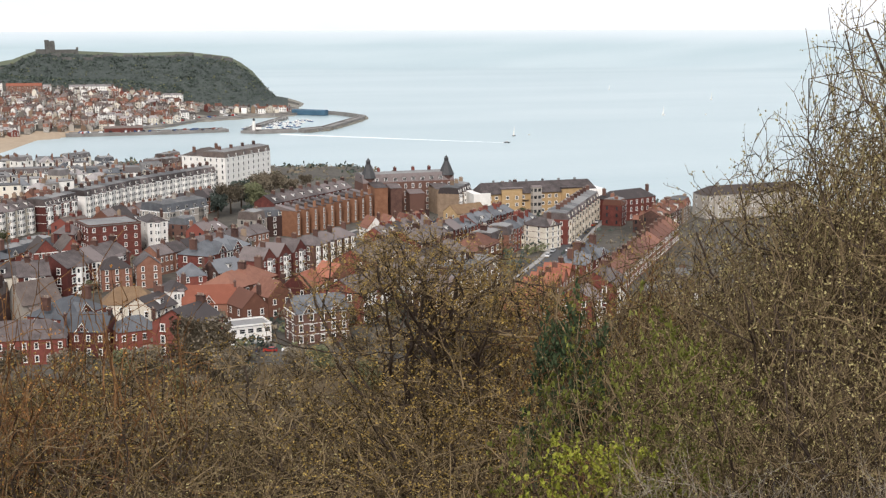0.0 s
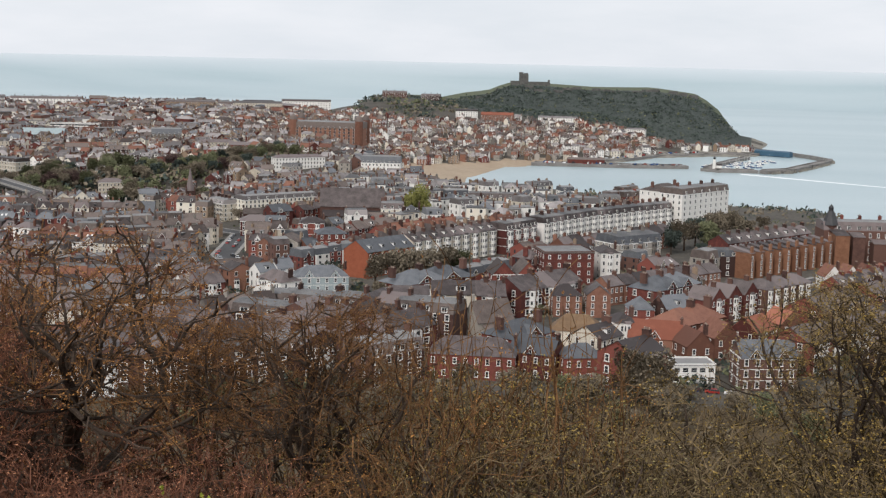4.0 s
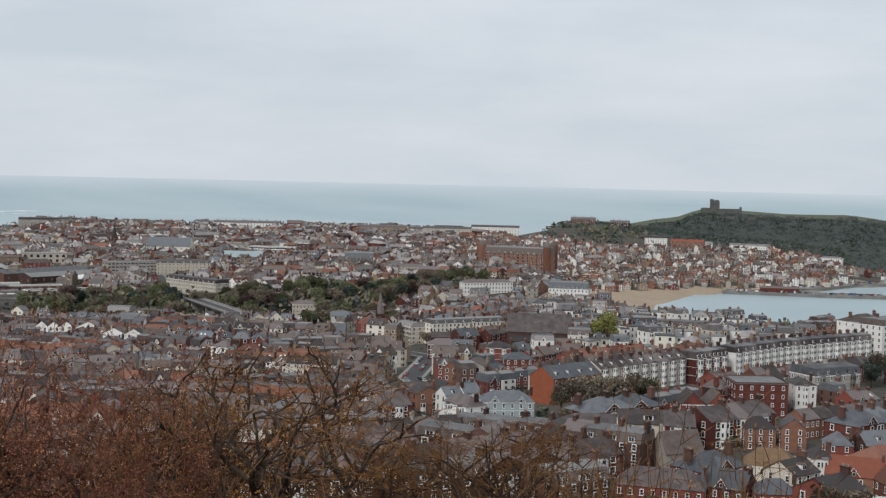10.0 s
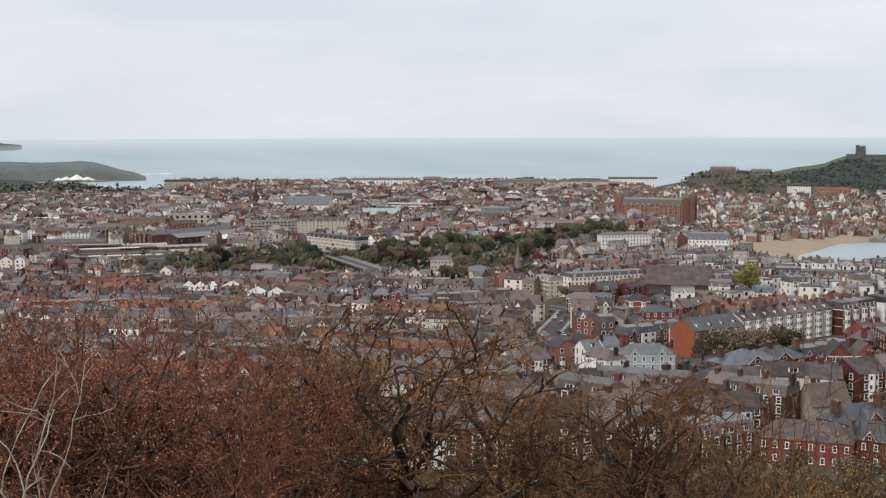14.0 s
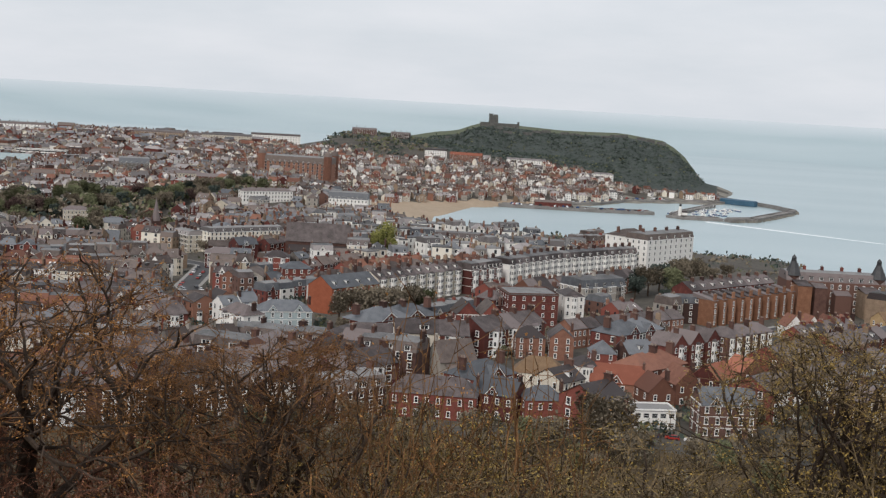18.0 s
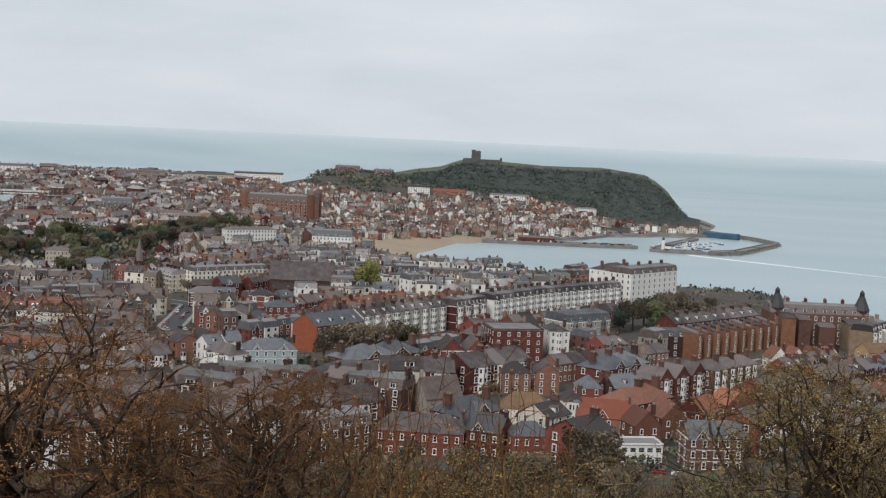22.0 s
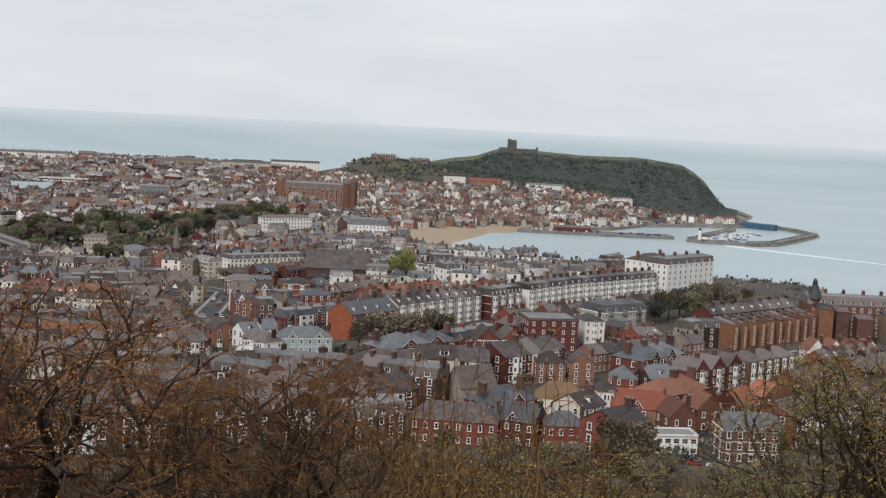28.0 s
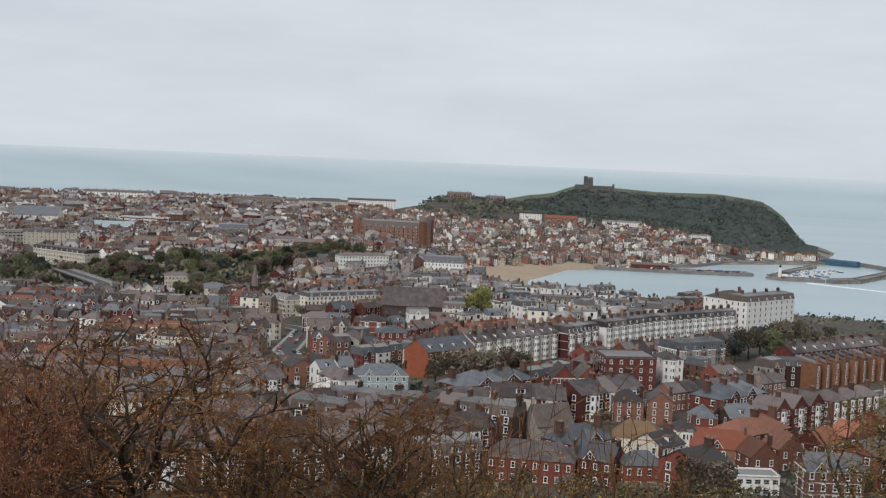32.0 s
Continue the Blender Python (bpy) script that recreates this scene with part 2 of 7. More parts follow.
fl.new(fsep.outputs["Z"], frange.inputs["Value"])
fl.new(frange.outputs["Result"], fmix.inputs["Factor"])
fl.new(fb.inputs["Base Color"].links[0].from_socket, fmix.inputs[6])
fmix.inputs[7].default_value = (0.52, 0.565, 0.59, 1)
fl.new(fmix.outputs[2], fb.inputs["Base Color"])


# ---- building tools ----
class Shape:
    """Collects vertices and faces, each face with a material; becomes one mesh."""

    def __init__(self):
        self.v, self.f, self.m, self.mats = [], [], [], []

    def slot(self, mat):
        if mat not in self.mats:
            self.mats.append(mat)
        return self.mats.index(mat)

    def add(self, verts, faces, mat, at=None):
        k, s = len(self.v), self.slot(mat)
        if at is not None:
            verts = [at @ Vector(p) for p in verts]
        self.v += [tuple(p) for p in verts]
        self.f += [tuple(i + k for i in q) for q in faces]
        self.m += [s] * len(faces)

    def box(self, x0, x1, y0, y1, z0, z1, mat, at=None, taper=0.0):
        c, d = taper * (x1 - x0) / 2, taper * (y1 - y0) / 2
        v = [(x0, y0, z0), (x1, y0, z0), (x1, y1, z0), (x0, y1, z0),
             (x0 + c, y0 + d, z1), (x1 - c, y0 + d, z1), (x1 - c, y1 - d, z1), (x0 + c, y1 - d, z1)]
        self.add(v, [(0, 3, 2, 1), (4, 5, 6, 7), (0, 1, 5, 4), (1, 2, 6, 5), (2, 3, 7, 6), (3, 0, 4, 7)], mat, at)

    def ring(self, x, y, z0, z1, r0, r1, n, mat, at=None, cap=True):
        v = [(x + r * math.cos(2 * math.pi * i / n), y + r * math.sin(2 * math.pi * i / n), z) for z, r in ((z0, r0), (z1, r1)) for i in range(n)]
        f = [(i, (i + 1) % n, n + (i + 1) % n, n + i) for i in range(n)]
        if cap:
            f.append(tuple(range(n, 2 * n)))
        self.add(v, f, mat, at)

    def walls(self, w, d, z0, z, rise, mat, at=None):
        """Four walls, the end ones rising to a gable."""
        x, y = w / 2, d / 2
        v = [(-x, -y, z0), (x, -y, z0), (x, y, z0), (-x, y, z0), (-x, -y, z), (x, -y, z), (x, y, z), (-x, y, z), (-x, 0, z + rise), (x, 0, z + rise)]
        self.add(v, [(0, 1, 5, 4), (1, 2, 6, 9, 5), (2, 3, 7, 6), (3, 0, 4, 8, 7), (0, 3, 2, 1)], mat, at)

    def gable(self, w, d, z, rise, mat, wall=None, at=None, over=0.3):
        """A pitched roof with its ridge along x, and, given a wall, the triangles under it."""
        x, y, dz = w / 2, d / 2, rise * over / (d / 2)
        if wall:
            self.add([(-x, -y, z), (x, -y, z), (x, y, z), (-x, y, z), (-x, 0, z + rise), (x, 0, z + rise)], [(0, 4, 3), (1, 2, 5)], wall, at)
        X, Y = x + over * 0.5, y + over
        v = [(-X, -Y, z - dz), (X, -Y, z - dz), (X, 0, z + rise), (-X, 0, z + rise), (X, Y, z - dz), (-X, Y, z - dz)]
        v += [(a, b, c + 0.18) for a, b, c in v]
        self.add(v, [(6, 7, 8, 9), (9, 8, 10, 11), (0, 3, 2, 1), (3, 5, 4, 2), (0, 1, 7, 6), (4, 5, 11, 10), (0, 6, 9, 3), (3, 9, 11, 5), (1, 2, 8, 7), (2, 4, 10, 8)], mat, at)

    def hip(self, w, d, z, rise, mat, at=None, over=0.3, ridge=0.4):
        x, y = w / 2 + over, d / 2 + over
        if w >= d:
            r = max(w / 2 - d / 2 * (1.2 - ridge), w * 0.08)
            a, b = (-r, 0), (r, 0)
        else:
            r = max(d / 2 - w / 2 * (1.2 - ridge), d * 0.08)
            a, b = (0, -r), (0, r)
        v = [(-x, -y, z), (x, -y, z), (x, y, z), (-x, y, z), (*a, z + rise), (*b, z + rise)]
        f = [(0, 1, 5, 4), (1, 2, 5), (2, 3, 4, 5), (3, 0, 4)] if w >= d else [(0, 1, 4), (1, 2, 5, 4), (2, 3, 5), (3, 0, 4, 5)]
        self.add(v, f + [(0, 3, 2, 1)], mat, at)

    def mansard(self, w, d, z, rise, mat, top, at=None, lean=1.0):
        x, y = w / 2, d / 2
        v = [(-x, -y, z), (x, -y, z), (x, y, z), (-x, y, z), (-x, -y + lean, z + rise), (x, -y + lean, z + rise), (x, y - lean, z + rise), (-x, y - lean, z + rise)]
        self.add(v, [(0, 1, 5, 4), (1, 2, 6, 5), (2, 3, 7, 6), (3, 0, 4, 7), (0, 3, 2, 1)], mat, at)
        v = [(-x, -y + lean, z + rise), (x, -y + lean, z + rise), (x, y - lean, z + rise), (-x, y - lean, z + rise), (-x, 0, z + rise + 0.7), (x, 0, z + rise + 0.7)]
        self.add(v, [(0, 1, 5, 4), (1, 2, 5), (2, 3, 4, 5), (3, 0, 4)], top, at)

    def mesh(self, name):
        me = bpy.data.meshes.new(name)
        me.from_pydata(self.v, [], self.f)
        for m in self.mats:
            me.materials.append(m)
        me.polygons.foreach_set("material_index", self.m)
        me.update()
        return me


def part(name, shape, parent, label="", at=None):
    """One mesh object under a thing; shape may be a mesh that alike parts share."""
    ob = new(name, shape.mesh(name) if isinstance(shape, Shape) else shape)
    ob.parent = parent
    if at is not None:
        ob.matrix_local = at
    return tagged(ob, label)


def thing(name, label, category, at=None, group="", kind=""):
    ob = new(name)
    if at is not None:
        ob.matrix_world = at
    return tagged(ob, label, category, group, kind)


def single(name, shape, label, category, at=None, group="", kind=""):
    ob = new(name, shape.mesh(name))
    if at is not None:
        ob.matrix_world = at
    return tagged(ob, label, category, group, kind)


# ---- the lie of the land ----
def smooth(a, b, v):
    t = min(1.0, max(0.0, (v - a) / (b - a)))
    return t * t * (3 - 2 * t)


def lerp(a, b, t):
    return a + (b - a) * t


def headland_top(u):
    """Height of the castle headland's brow along its length."""
    return np.interp(u, [-330, -285, -231, -188, -155, -112, -96, -70, -43, 6, 92, 199, 253, 285, 300, 331, 353, 372, 391, 408, 432],
                     [50, 58, 60, 66, 75, 80, 87, 99, 101, 98, 93, 95, 88, 83, 72, 45, 24, 14, 14, 8, -6])


def ground(x, y):
    """Height of the land above the sea."""
    r = math.hypot(x, y)
    a = math.degrees(math.atan2(x, y))
    if abs(a) > 90:  # the hilltop behind the viewpoint
        return lerp(57 + 93.4 * max(0.0, 1 - r / 330) ** 1.6, 150.4 - 0.01 * r, smooth(90, 125, abs(a)))
    z = 57 + 93.4 * max(0.0, 1 - r / 330) ** 1.6
    west = np.interp(r, [330, 450, 600, 750, 900, 1150, 1500, 2200, 2700, 4300], [57, 52, 45, 40, 36, 33, 39, 56, 40, 26])
    low = np.interp(r, [330, 450, 600, 750, 900, 1150, 1500, 2200, 2700, 4300], [57, 52, 45, 40, 36, 33, 38, 37, 17, 5])
    west = lerp(west, low, smooth(29.5, 32, -a))
    east = np.interp(r, [330, 700, 1000, 1600], [57, 54, 51, 48])
    t = smooth(-20, -4, a)
    if r > 330:
        z = lerp(west, east, t)
    # the wooded ravine under the bridge
    across = (x + 413) * -0.45 + (y - 1000) * 0.89
    z -= 15 * math.exp(-(across / 75) ** 2) * smooth(-260, -120, -x - 40)
    # the land falls to the beach and to the bay
    edge = np.interp(a, [-12, -8, -5, -3, 0, 4, 8, 12, 16, 20, 26, 90], [1180, 1100, 990, 1000, 990, 930, 905, 900, 745, 715, 690, 640])
    fall = np.interp(a, [-12, -7, -4, -2, 4, 90], [700, 480, 460, 260, 190, 170])
    if a > -12:
        f = smooth(edge, edge + fall, r) * smooth(-10.5, -6, a)
        z = lerp(z, -6 if a > -2.5 else lerp(4, -6, smooth(-4.2, -2.5, a)), f)
    # north shore
    shore = np.interp(a, [-90, -38, -36.5, -35.2, -34.3, -33, -31, -29, -26, -22, 5], [4600, 4600, 3900, 3780, 3350, 3250, 3150, 2950, 2650, 2420, 2420])
    z = lerp(z, -8, smooth(shore - 130, shore + 30, r)) if a < 5 else z
    # the old town on the slope behind the harbour, and the sands west of the pier
    slope = np.interp(x, [-420, -250, -80, 0, 84, 131, 170, 210, 330], [0.10, 0.105, 0.118, 0.12, 0.13, 0.137, 0.17, 0.08, 0.05])
    foot = np.interp(x, [-420, -250, -100, -30, 60, 120, 176, 260, 330, 420], [1540, 1600, 1760, 1815, 1862, 1932, 2030, 2085, 2112, 2200])
    if x > -470:
        old = -6 + 10 * smooth(foot - 40, foot, y) + max(0.0, min(y, 2260) - foot) * slope
        if 1440 < y < foot + 10:
            tide = np.interp(y, [1440, 1576, 1612, 1723, 1797, 1850], [-175, -112, -88, -64, -46, 0])
            old = max(old, min(3.4, max(-6.0, (tide - x) * 0.055)))
        old = lerp(old, -8, smooth(2500, 2640, y))
        old = lerp(old, -8, smooth(330, 430, x))
        z = max(z, lerp(-8, old, smooth(-420, -300, x)))
    # the castle headland
    if y > 2100:
        front = np.interp(x, [-330, -140, -60, 90, 190, 300, 400], [2330, 2210, 2190, 2205, 2150, 2170, 2260])
        h = headland_top(x * 2450 / max(y, 2300)) * smooth(front - 20, front + 250, y) * smooth(-640, -330, x) * (1 - smooth(2760, 2900, y))
        if x > 320:
            h = lerp(h, -6, smooth(2440, 2540, y) * smooth(330, 372, x * 2450 / max(y, 2300)))
        z = max(z, h - 2)
    return float(z)


def on(x, y, dz=0.0):
    return Vector((x, y, ground(x, y) + dz))


def polar(az, d):
    return d * math.sin(radians(az)), d * math.cos(radians(az))


def land():
    """The land as one sheet round the viewpoint, finest where the view goes."""
    az = [-180 + 12 * i for i in range(11)] + [-50 + 0.5 * i for i in range(180)] + [40 + 14 * i for i in range(10)]
    rr = [0.0] + [6 * 1.05 ** i for i in range(24)]
    while rr[-1] < 4950:
        rr.append(rr[-1] + min(max(7.0, rr[-1] * 0.016), 40))
    s = Shape()
    n = len(az)
    for i, r in enumerate(rr):
        for a in az:
            x, y = polar(a, r)
            z = ground(x, y)
            if 30 < r:
                z += 0.4 * noise.noise((x * 0.02, y * 0.02, 0)) if z > 1 else 0
            s.v.append((x, y, z))
    for i in range(len(rr) - 1):
        for j in range(n):
            k = (j + 1) % n
            q = (i * n + j, (i + 1) * n + j, (i + 1) * n + k, i * n + k)
            x, y, z = s.v[q[0]]
            r, a = rr[i], az[j]
            if r < 352 or abs(a) > 90:
                m = HILL_GROUND
            elif y > np.interp(x, [-330, -130, 0, 140, 180, 300], [2290, 2200, 2170, 2170, 2110, 2140]) and -330 < x < 440 and z > 8:
                top = headland_top(x * 2450 / max(y, 2300))
                m = GRASS if z > top * 0.95 and y > 2445 else ROCK if x > 372 else SCRUB
            elif z < 6 and y > 1400:
                m = SAND if x < 20 else ROCK
            elif a < -29.5 and r > 2500:
                m = SCRUB
            elif z < 51 and a > -1 and r > 700 and y < 1500:
                m = SCRUB
            else:
                m = TOWN_GROUND
            s.f.append((q[1], q[2], q[3], q[0]))
            s.m.append(s.slot(m))
    ob = new("ground", s.mesh("ground"))
    for p in ob.data.polygons:
        p.use_smooth = True
    tagged(ob, "rolling land with a wooded hill, town plateau and headland", "ground", kind="structure")


def ring_sheet(rr, height, mat):
    s = Shape()
    az = [-60 + 2 * i for i in range(61)] + [60 + 15 * i for i in range(1, 16)]
    n = len(az)
    for r in rr:
        for a in az:
            s.v.append((*polar(a, r), height(r)))
    for i in range(len(rr) - 1):
        for j in range(n):
            k = (j + 1) % n
            s.f.append((i * n + j, (i + 1) * n + j, (i + 1) * n + k, i * n + k))
            s.m.append(s.slot(mat))
    return s


def sea():
    """The sea, and beyond it the backdrop of open water that bends up to the line of the horizon."""
    rim = 152 - 4960 * math.tan(radians(0.36))
    for name, s, label in (("water", ring_sheet([350, 600, 900, 1300, 1800, 2400, 3000, 3600, 4300], lambda r: 0.0, SEA), "calm grey-blue sea with faint streaks"),
                           ("backdrop_sea", ring_sheet([4300 + 33 * i for i in range(21)], lambda r: rim * (max(0.0, (r - 4300) / 660)) ** 1.4, FAR_SEA), "open sea with horizon haze painted into its colour")):
        ob = new(name, s.mesh(name))
        for p in ob.data.polygons:
            p.use_smooth = True
        tagged(ob, label, "sea", kind="structure")


land()
sea()


# ---- houses ----
SHARED = {}


def window_mesh(w, h, frame_mat=None):
    """A sash window: frame, sill and two panes, facing -y, its foot at z 0."""
    frame_mat = frame_mat or PAINT
    key = ("window", w, h, frame_mat.name)
    if key not in SHARED:
        s = Shape()
        s.box(-w / 2 - 0.1, w / 2 + 0.1, -0.10, 0.05, 0, h + 0.16, frame_mat)
        s.box(-w / 2 - 0.22, w / 2 + 0.22, -0.2, 0.05, -0.16, 0, frame_mat)
        for z0, z1 in ((0.09, h / 2 - 0.04), (h / 2 + 0.04, h - 0.09)):
            s.add([(-w / 2 + 0.1, -0.104, z0), (w / 2 - 0.1, -0.104, z0), (w / 2 - 0.1, -0.104, z1), (-w / 2 + 0.1, -0.104, z1)], [(0, 1, 2, 3)], GLASS)
        SHARED[key] = s.mesh("window")
    return SHARED[key]


def bay_mesh(w, h, floors, mat, roof_mat, depth=1.0):
    """A canted bay running up several storeys, with panes on its three sides."""
    key = ("bay", w, h, floors, mat.name, roof_mat.name, depth)
    if key not in SHARED:
        s = Shape()
        c = 0.6
        prof = [(-w / 2, 0.0), (-w / 2 + c, -depth), (w / 2 - c, -depth), (w / 2, 0.0)]
        v = [(x, y, z) for z in (0, h) for x, y in prof]
        s.add(v, [(0, 1, 5, 4), (1, 2, 6, 5), (2, 3, 7, 6)], mat)
        s.add([(x * 1.06, y * 1.1, h) for x, y in prof] + [(x * 0.9, 0.0, h + 0.8) for x in (-w / 2, w / 2)], [(0, 1, 2, 3), (0, 4, 1), (1, 4, 5, 2), (2, 5, 3)], roof_mat)
        fh = h / floors
        for k in range(floors):
            z0, z1 = k * fh + fh * 0.36, k * fh + fh * 0.80
            for (xa, ya), (xb, yb) in zip(prof, prof[1:]):
                dx, dy = xb - xa, yb - ya
                n = math.hypot(dx, dy)
                ox, oy = dy / n * 0.03, -dx / n * 0.03
                cuts = (0.3, 0.72) if n < 1.5 else (0.12, 0.42, 0.58, 0.88)
                for a, b in zip(cuts[::2], cuts[1::2]):
                    p = [(xa + dx * q + ox, ya + dy * q + oy) for q in (a, b)]
                    s.add([(*p[0], z0), (*p[1], z0), (*p[1], z1), (*p[0], z1)], [(0, 1, 2, 3)], GLASS)
        SHARED[key] = s.mesh("bay_window")
    return SHARED[key]


def chimney_mesh(w, d, h, mat):
    key = ("chimney", w, d, h, mat.name)
    if key not in SHARED:
        s = Shape()
        s.box(-w / 2, w / 2, -d / 2, d / 2, -1.2, h, mat)
        s.box(-w / 2 - 0.1, w / 2 + 0.1, -d / 2 - 0.1, d / 2 + 0.1, h, h + 0.2, mat)
        n = max(2, int(max(w, d) / 0.45))
        for i in range(n):
            o = (i + 0.5) / n - 0.5
            s.ring(o * (w - 0.2) if w > d else 0, o * (d - 0.2) if d >= w else 0, h + 0.2, h + 0.75, 0.15, 0.11, 6, POT)
        SHARED[key] = s.mesh("chimney")
    return SHARED[key]


def dormer_mesh(w, h, d, mat, roof_mat):
    key = ("dormer", w, h, d, mat.name, roof_mat.name)
    if key not in SHARED:
        s = Shape()
        s.box(-w / 2, w / 2, 0, d, 0, h, mat)
        s.box(-w / 2 - 0.15, w / 2 + 0.15, -0.2, d, h, h + 0.18, roof_mat)
        g = Shape()
        g.box(-w / 2 + 0.12, w / 2 - 0.12, -0.06, 0.02, 0.2, h - 0.1, PAINT)
        for x0, x1 in ((-w / 2 + 0.2, -0.05), (0.05, w / 2 - 0.2)):
            g.add([(x0, -0.07, 0.28), (x1, -0.07, 0.28), (x1, -0.07, h - 0.18), (x0, -0.07, h - 0.18)], [(0, 1, 2, 3)], GLASS)
        SHARED[key] = s.mesh("dormer"), g.mesh("dormer_window")
    return SHARED[key]


def put_dormer(pair, t, at):
    part("dormer_window", pair[1], part("dormer", pair[0], t, at=at))


def pediment_mesh(w, rise, mat, trim, depth=1.4):
    """A small gable standing forward from a roof, with painted barge boards."""
    key = ("front_gable", w, rise, mat.name, trim.name, depth)
    if key not in SHARED:
        s = Shape()
        x = w / 2
        s.add([(-x, -0.05, -0.6), (x, -0.05, -0.6), (x, -0.05, 0), (0, -0.05, rise), (-x, -0.05, 0)], [(0, 1, 2, 3, 4)], mat)
        for sgn in (-1, 1):
            s.add([(sgn * (x + 0.25), -0.3, -0.25), (0, -0.3, rise + 0.05), (0, -0.3, rise + 0.3), (sgn * (x + 0.3), -0.3, 0.02)], [(0, 1, 2, 3)], PAINT)
            s.add([(sgn * (x + 0.3), -0.3, 0), (0, -0.3, rise + 0.3), (0, depth * 2.4, rise + 0.3), (sgn * (x + 0.3), depth, 0)], [(0, 1, 2, 3)], trim)
        s.box(-0.45, 0.45, -0.12, 0.0, 0.1, 1.2, PAINT)
        s.add([(-0.36, -0.13, 0.18), (0.36, -0.13, 0.18), (0.36, -0.13, 1.1), (-0.36, -0.13, 1.1)], [(0, 1, 2, 3)], GLASS)
        SHARED[key] = s.mesh("front_gable")
    return SHARED[key]


def spread_over(n, w, edge=0.0):
    return [(-w / 2 + edge) + (w - 2 * edge) * (i + 0.5) / n for i in range(n)]


def house(name, label, at, w, d, h, floors=3, wall=None, roof="gable", rise=3.0, cover=None, cols=2, bays=0, bay_w=2.6, bay_mat=None, bay_floors=None,
          dormers=0, gables=0, stacks=1, stack_mat=None, sides=(1, 1), side_cols=2, win=(1.0, 1.7), frame_mat=None, category="house", group="", band=None, cornice=False, joined=False):
    """A house with its front to -y: walls, roof, chimneys, windows, bays, dormers and front gables, each a part."""
    wall, cover = wall or BRICK_RED, cover or SLATE
    t = thing(name, label, category, at, group)
    s = Shape()
    quarter = Matrix.Rotation(radians(90), 4, "Z")
    if roof == "gable":
        s.walls(w, d, -2.5, h, rise, wall)
    elif roof == "front":
        s.walls(d, w, -2.5, h, rise, wall, quarter)
    else:
        s.box(-w / 2, w / 2, -d / 2, d / 2, -2.5, h, wall)
    part("wall", s, t)
    s = Shape()
    if roof == "gable":
        s.gable(w, d, h, rise, cover)
    elif roof == "front":
        s.gable(d, w, h, rise, cover, None, quarter)
    elif roof == "hip":
        s.hip(w, d, h, rise, cover)
    elif roof == "mansard":
        s.mansard(w, d, h, rise, cover, LEAD)
    else:
        s.box(-w / 2 - 0.15, w / 2 + 0.15, -d / 2 - 0.15, d / 2 + 0.15, h, h + 0.25, LEAD)
        for x0, x1, y0, y1 in ((-w / 2 - 0.15, w / 2 + 0.15, -d / 2 - 0.15, -d / 2 + 0.15), (-w / 2 - 0.15, w / 2 + 0.15, d / 2 - 0.15, d / 2 + 0.15),
                               (-w / 2 - 0.15, -w / 2 + 0.15, -d / 2, d / 2), (w / 2 - 0.15, w / 2 + 0.15, -d / 2, d / 2)):
            s.box(x0, x1, y0, y1, h + 0.25, h + 0.7, band or wall)
    part("roof", s, t)
    if band or cornice:
        s = Shape()
        s.box(-w / 2 - 0.2, w / 2 + 0.2, -d / 2 - 0.22, d / 2 + 0.2, h - 0.35, h - 0.02, band or PAINT)
        for k in range(1, floors):
            z = h * k / floors
            s.box(-w / 2 - 0.06, w / 2 + 0.06, -d / 2 - 0.07, d / 2 + 0.06, z - 0.12, z + 0.06, band or PAINT)
        part("string_course", s, t)
    fh = h / floors
    wm = window_mesh(*win, frame_mat)
    panes = Shape()

    def pane(m):
        if not joined:
            part("window", wm, t, at=m)
            return
        e = 0.14
        for g, y, mat in ((e, -0.06, frame_mat or PAINT), (0.0, -0.09, GLASS)):
            panes.add([(-win[0] / 2 - g, y, -g), (win[0] / 2 + g, y, -g), (win[0] / 2 + g, y, win[1] + g), (-win[0] / 2 - g, y, win[1] + g)], [(0, 1, 2, 3)], mat, m)

    taken = spread_over(bays, w) if bays else []
    bf = bay_floors or floors
    if bays:
        bm_ = bay_mesh(bay_w, fh * bf - 0.3, bf, bay_mat or PAINT, cover)
        for x in taken:
            part("bay_window", bm_, t, at=pose(x, -d / 2, 0))
    for k in range(floors):
        z = k * fh + fh * 0.30
        for x in spread_over(cols, w):
            if k < bf and any(abs(x - b) < bay_w / 2 + 0.4 for b in taken):
                continue
            pane(pose(x, -d / 2, z))
        for side, sx, turn in ((0, -1, -90), (1, 1, 90)):
            if sides[side]:
                for y in spread_over(side_cols, d):
                    pane(pose(sx * w / 2, y, z, 0, 0, turn))
    if panes.v:
        tagged(part("glazing", panes, t), kind="stuff")
    if dormers:
        zz = {"mansard": h + 0.35, "gable": h + rise * 0.22, "hip": h + rise * 0.22}.get(roof, h)
        yy = {"mansard": -d / 2 + 0.1, "gable": -d / 2 + d * 0.12, "hip": -d / 2 + d * 0.12}.get(roof, -d / 2)
        dm = dormer_mesh(1.5, 1.6, 2.2, bay_mat or PAINT, cover)
        for x in spread_over(dormers, w):
            put_dormer(dm, t, pose(x, yy, zz))
    if gables:
        gm = pediment_mesh(min(3.4, w / gables * 0.8), 2.4, wall if bay_mat is None else bay_mat, cover)
        for x in spread_over(gables, w):
            part("front_gable", gm, t, at=pose(x, -d / 2 - 0.02, h))
    sm = stack_mat or (wall if wall in (STONE, BRICK_BUFF) else BRICK_DARK)
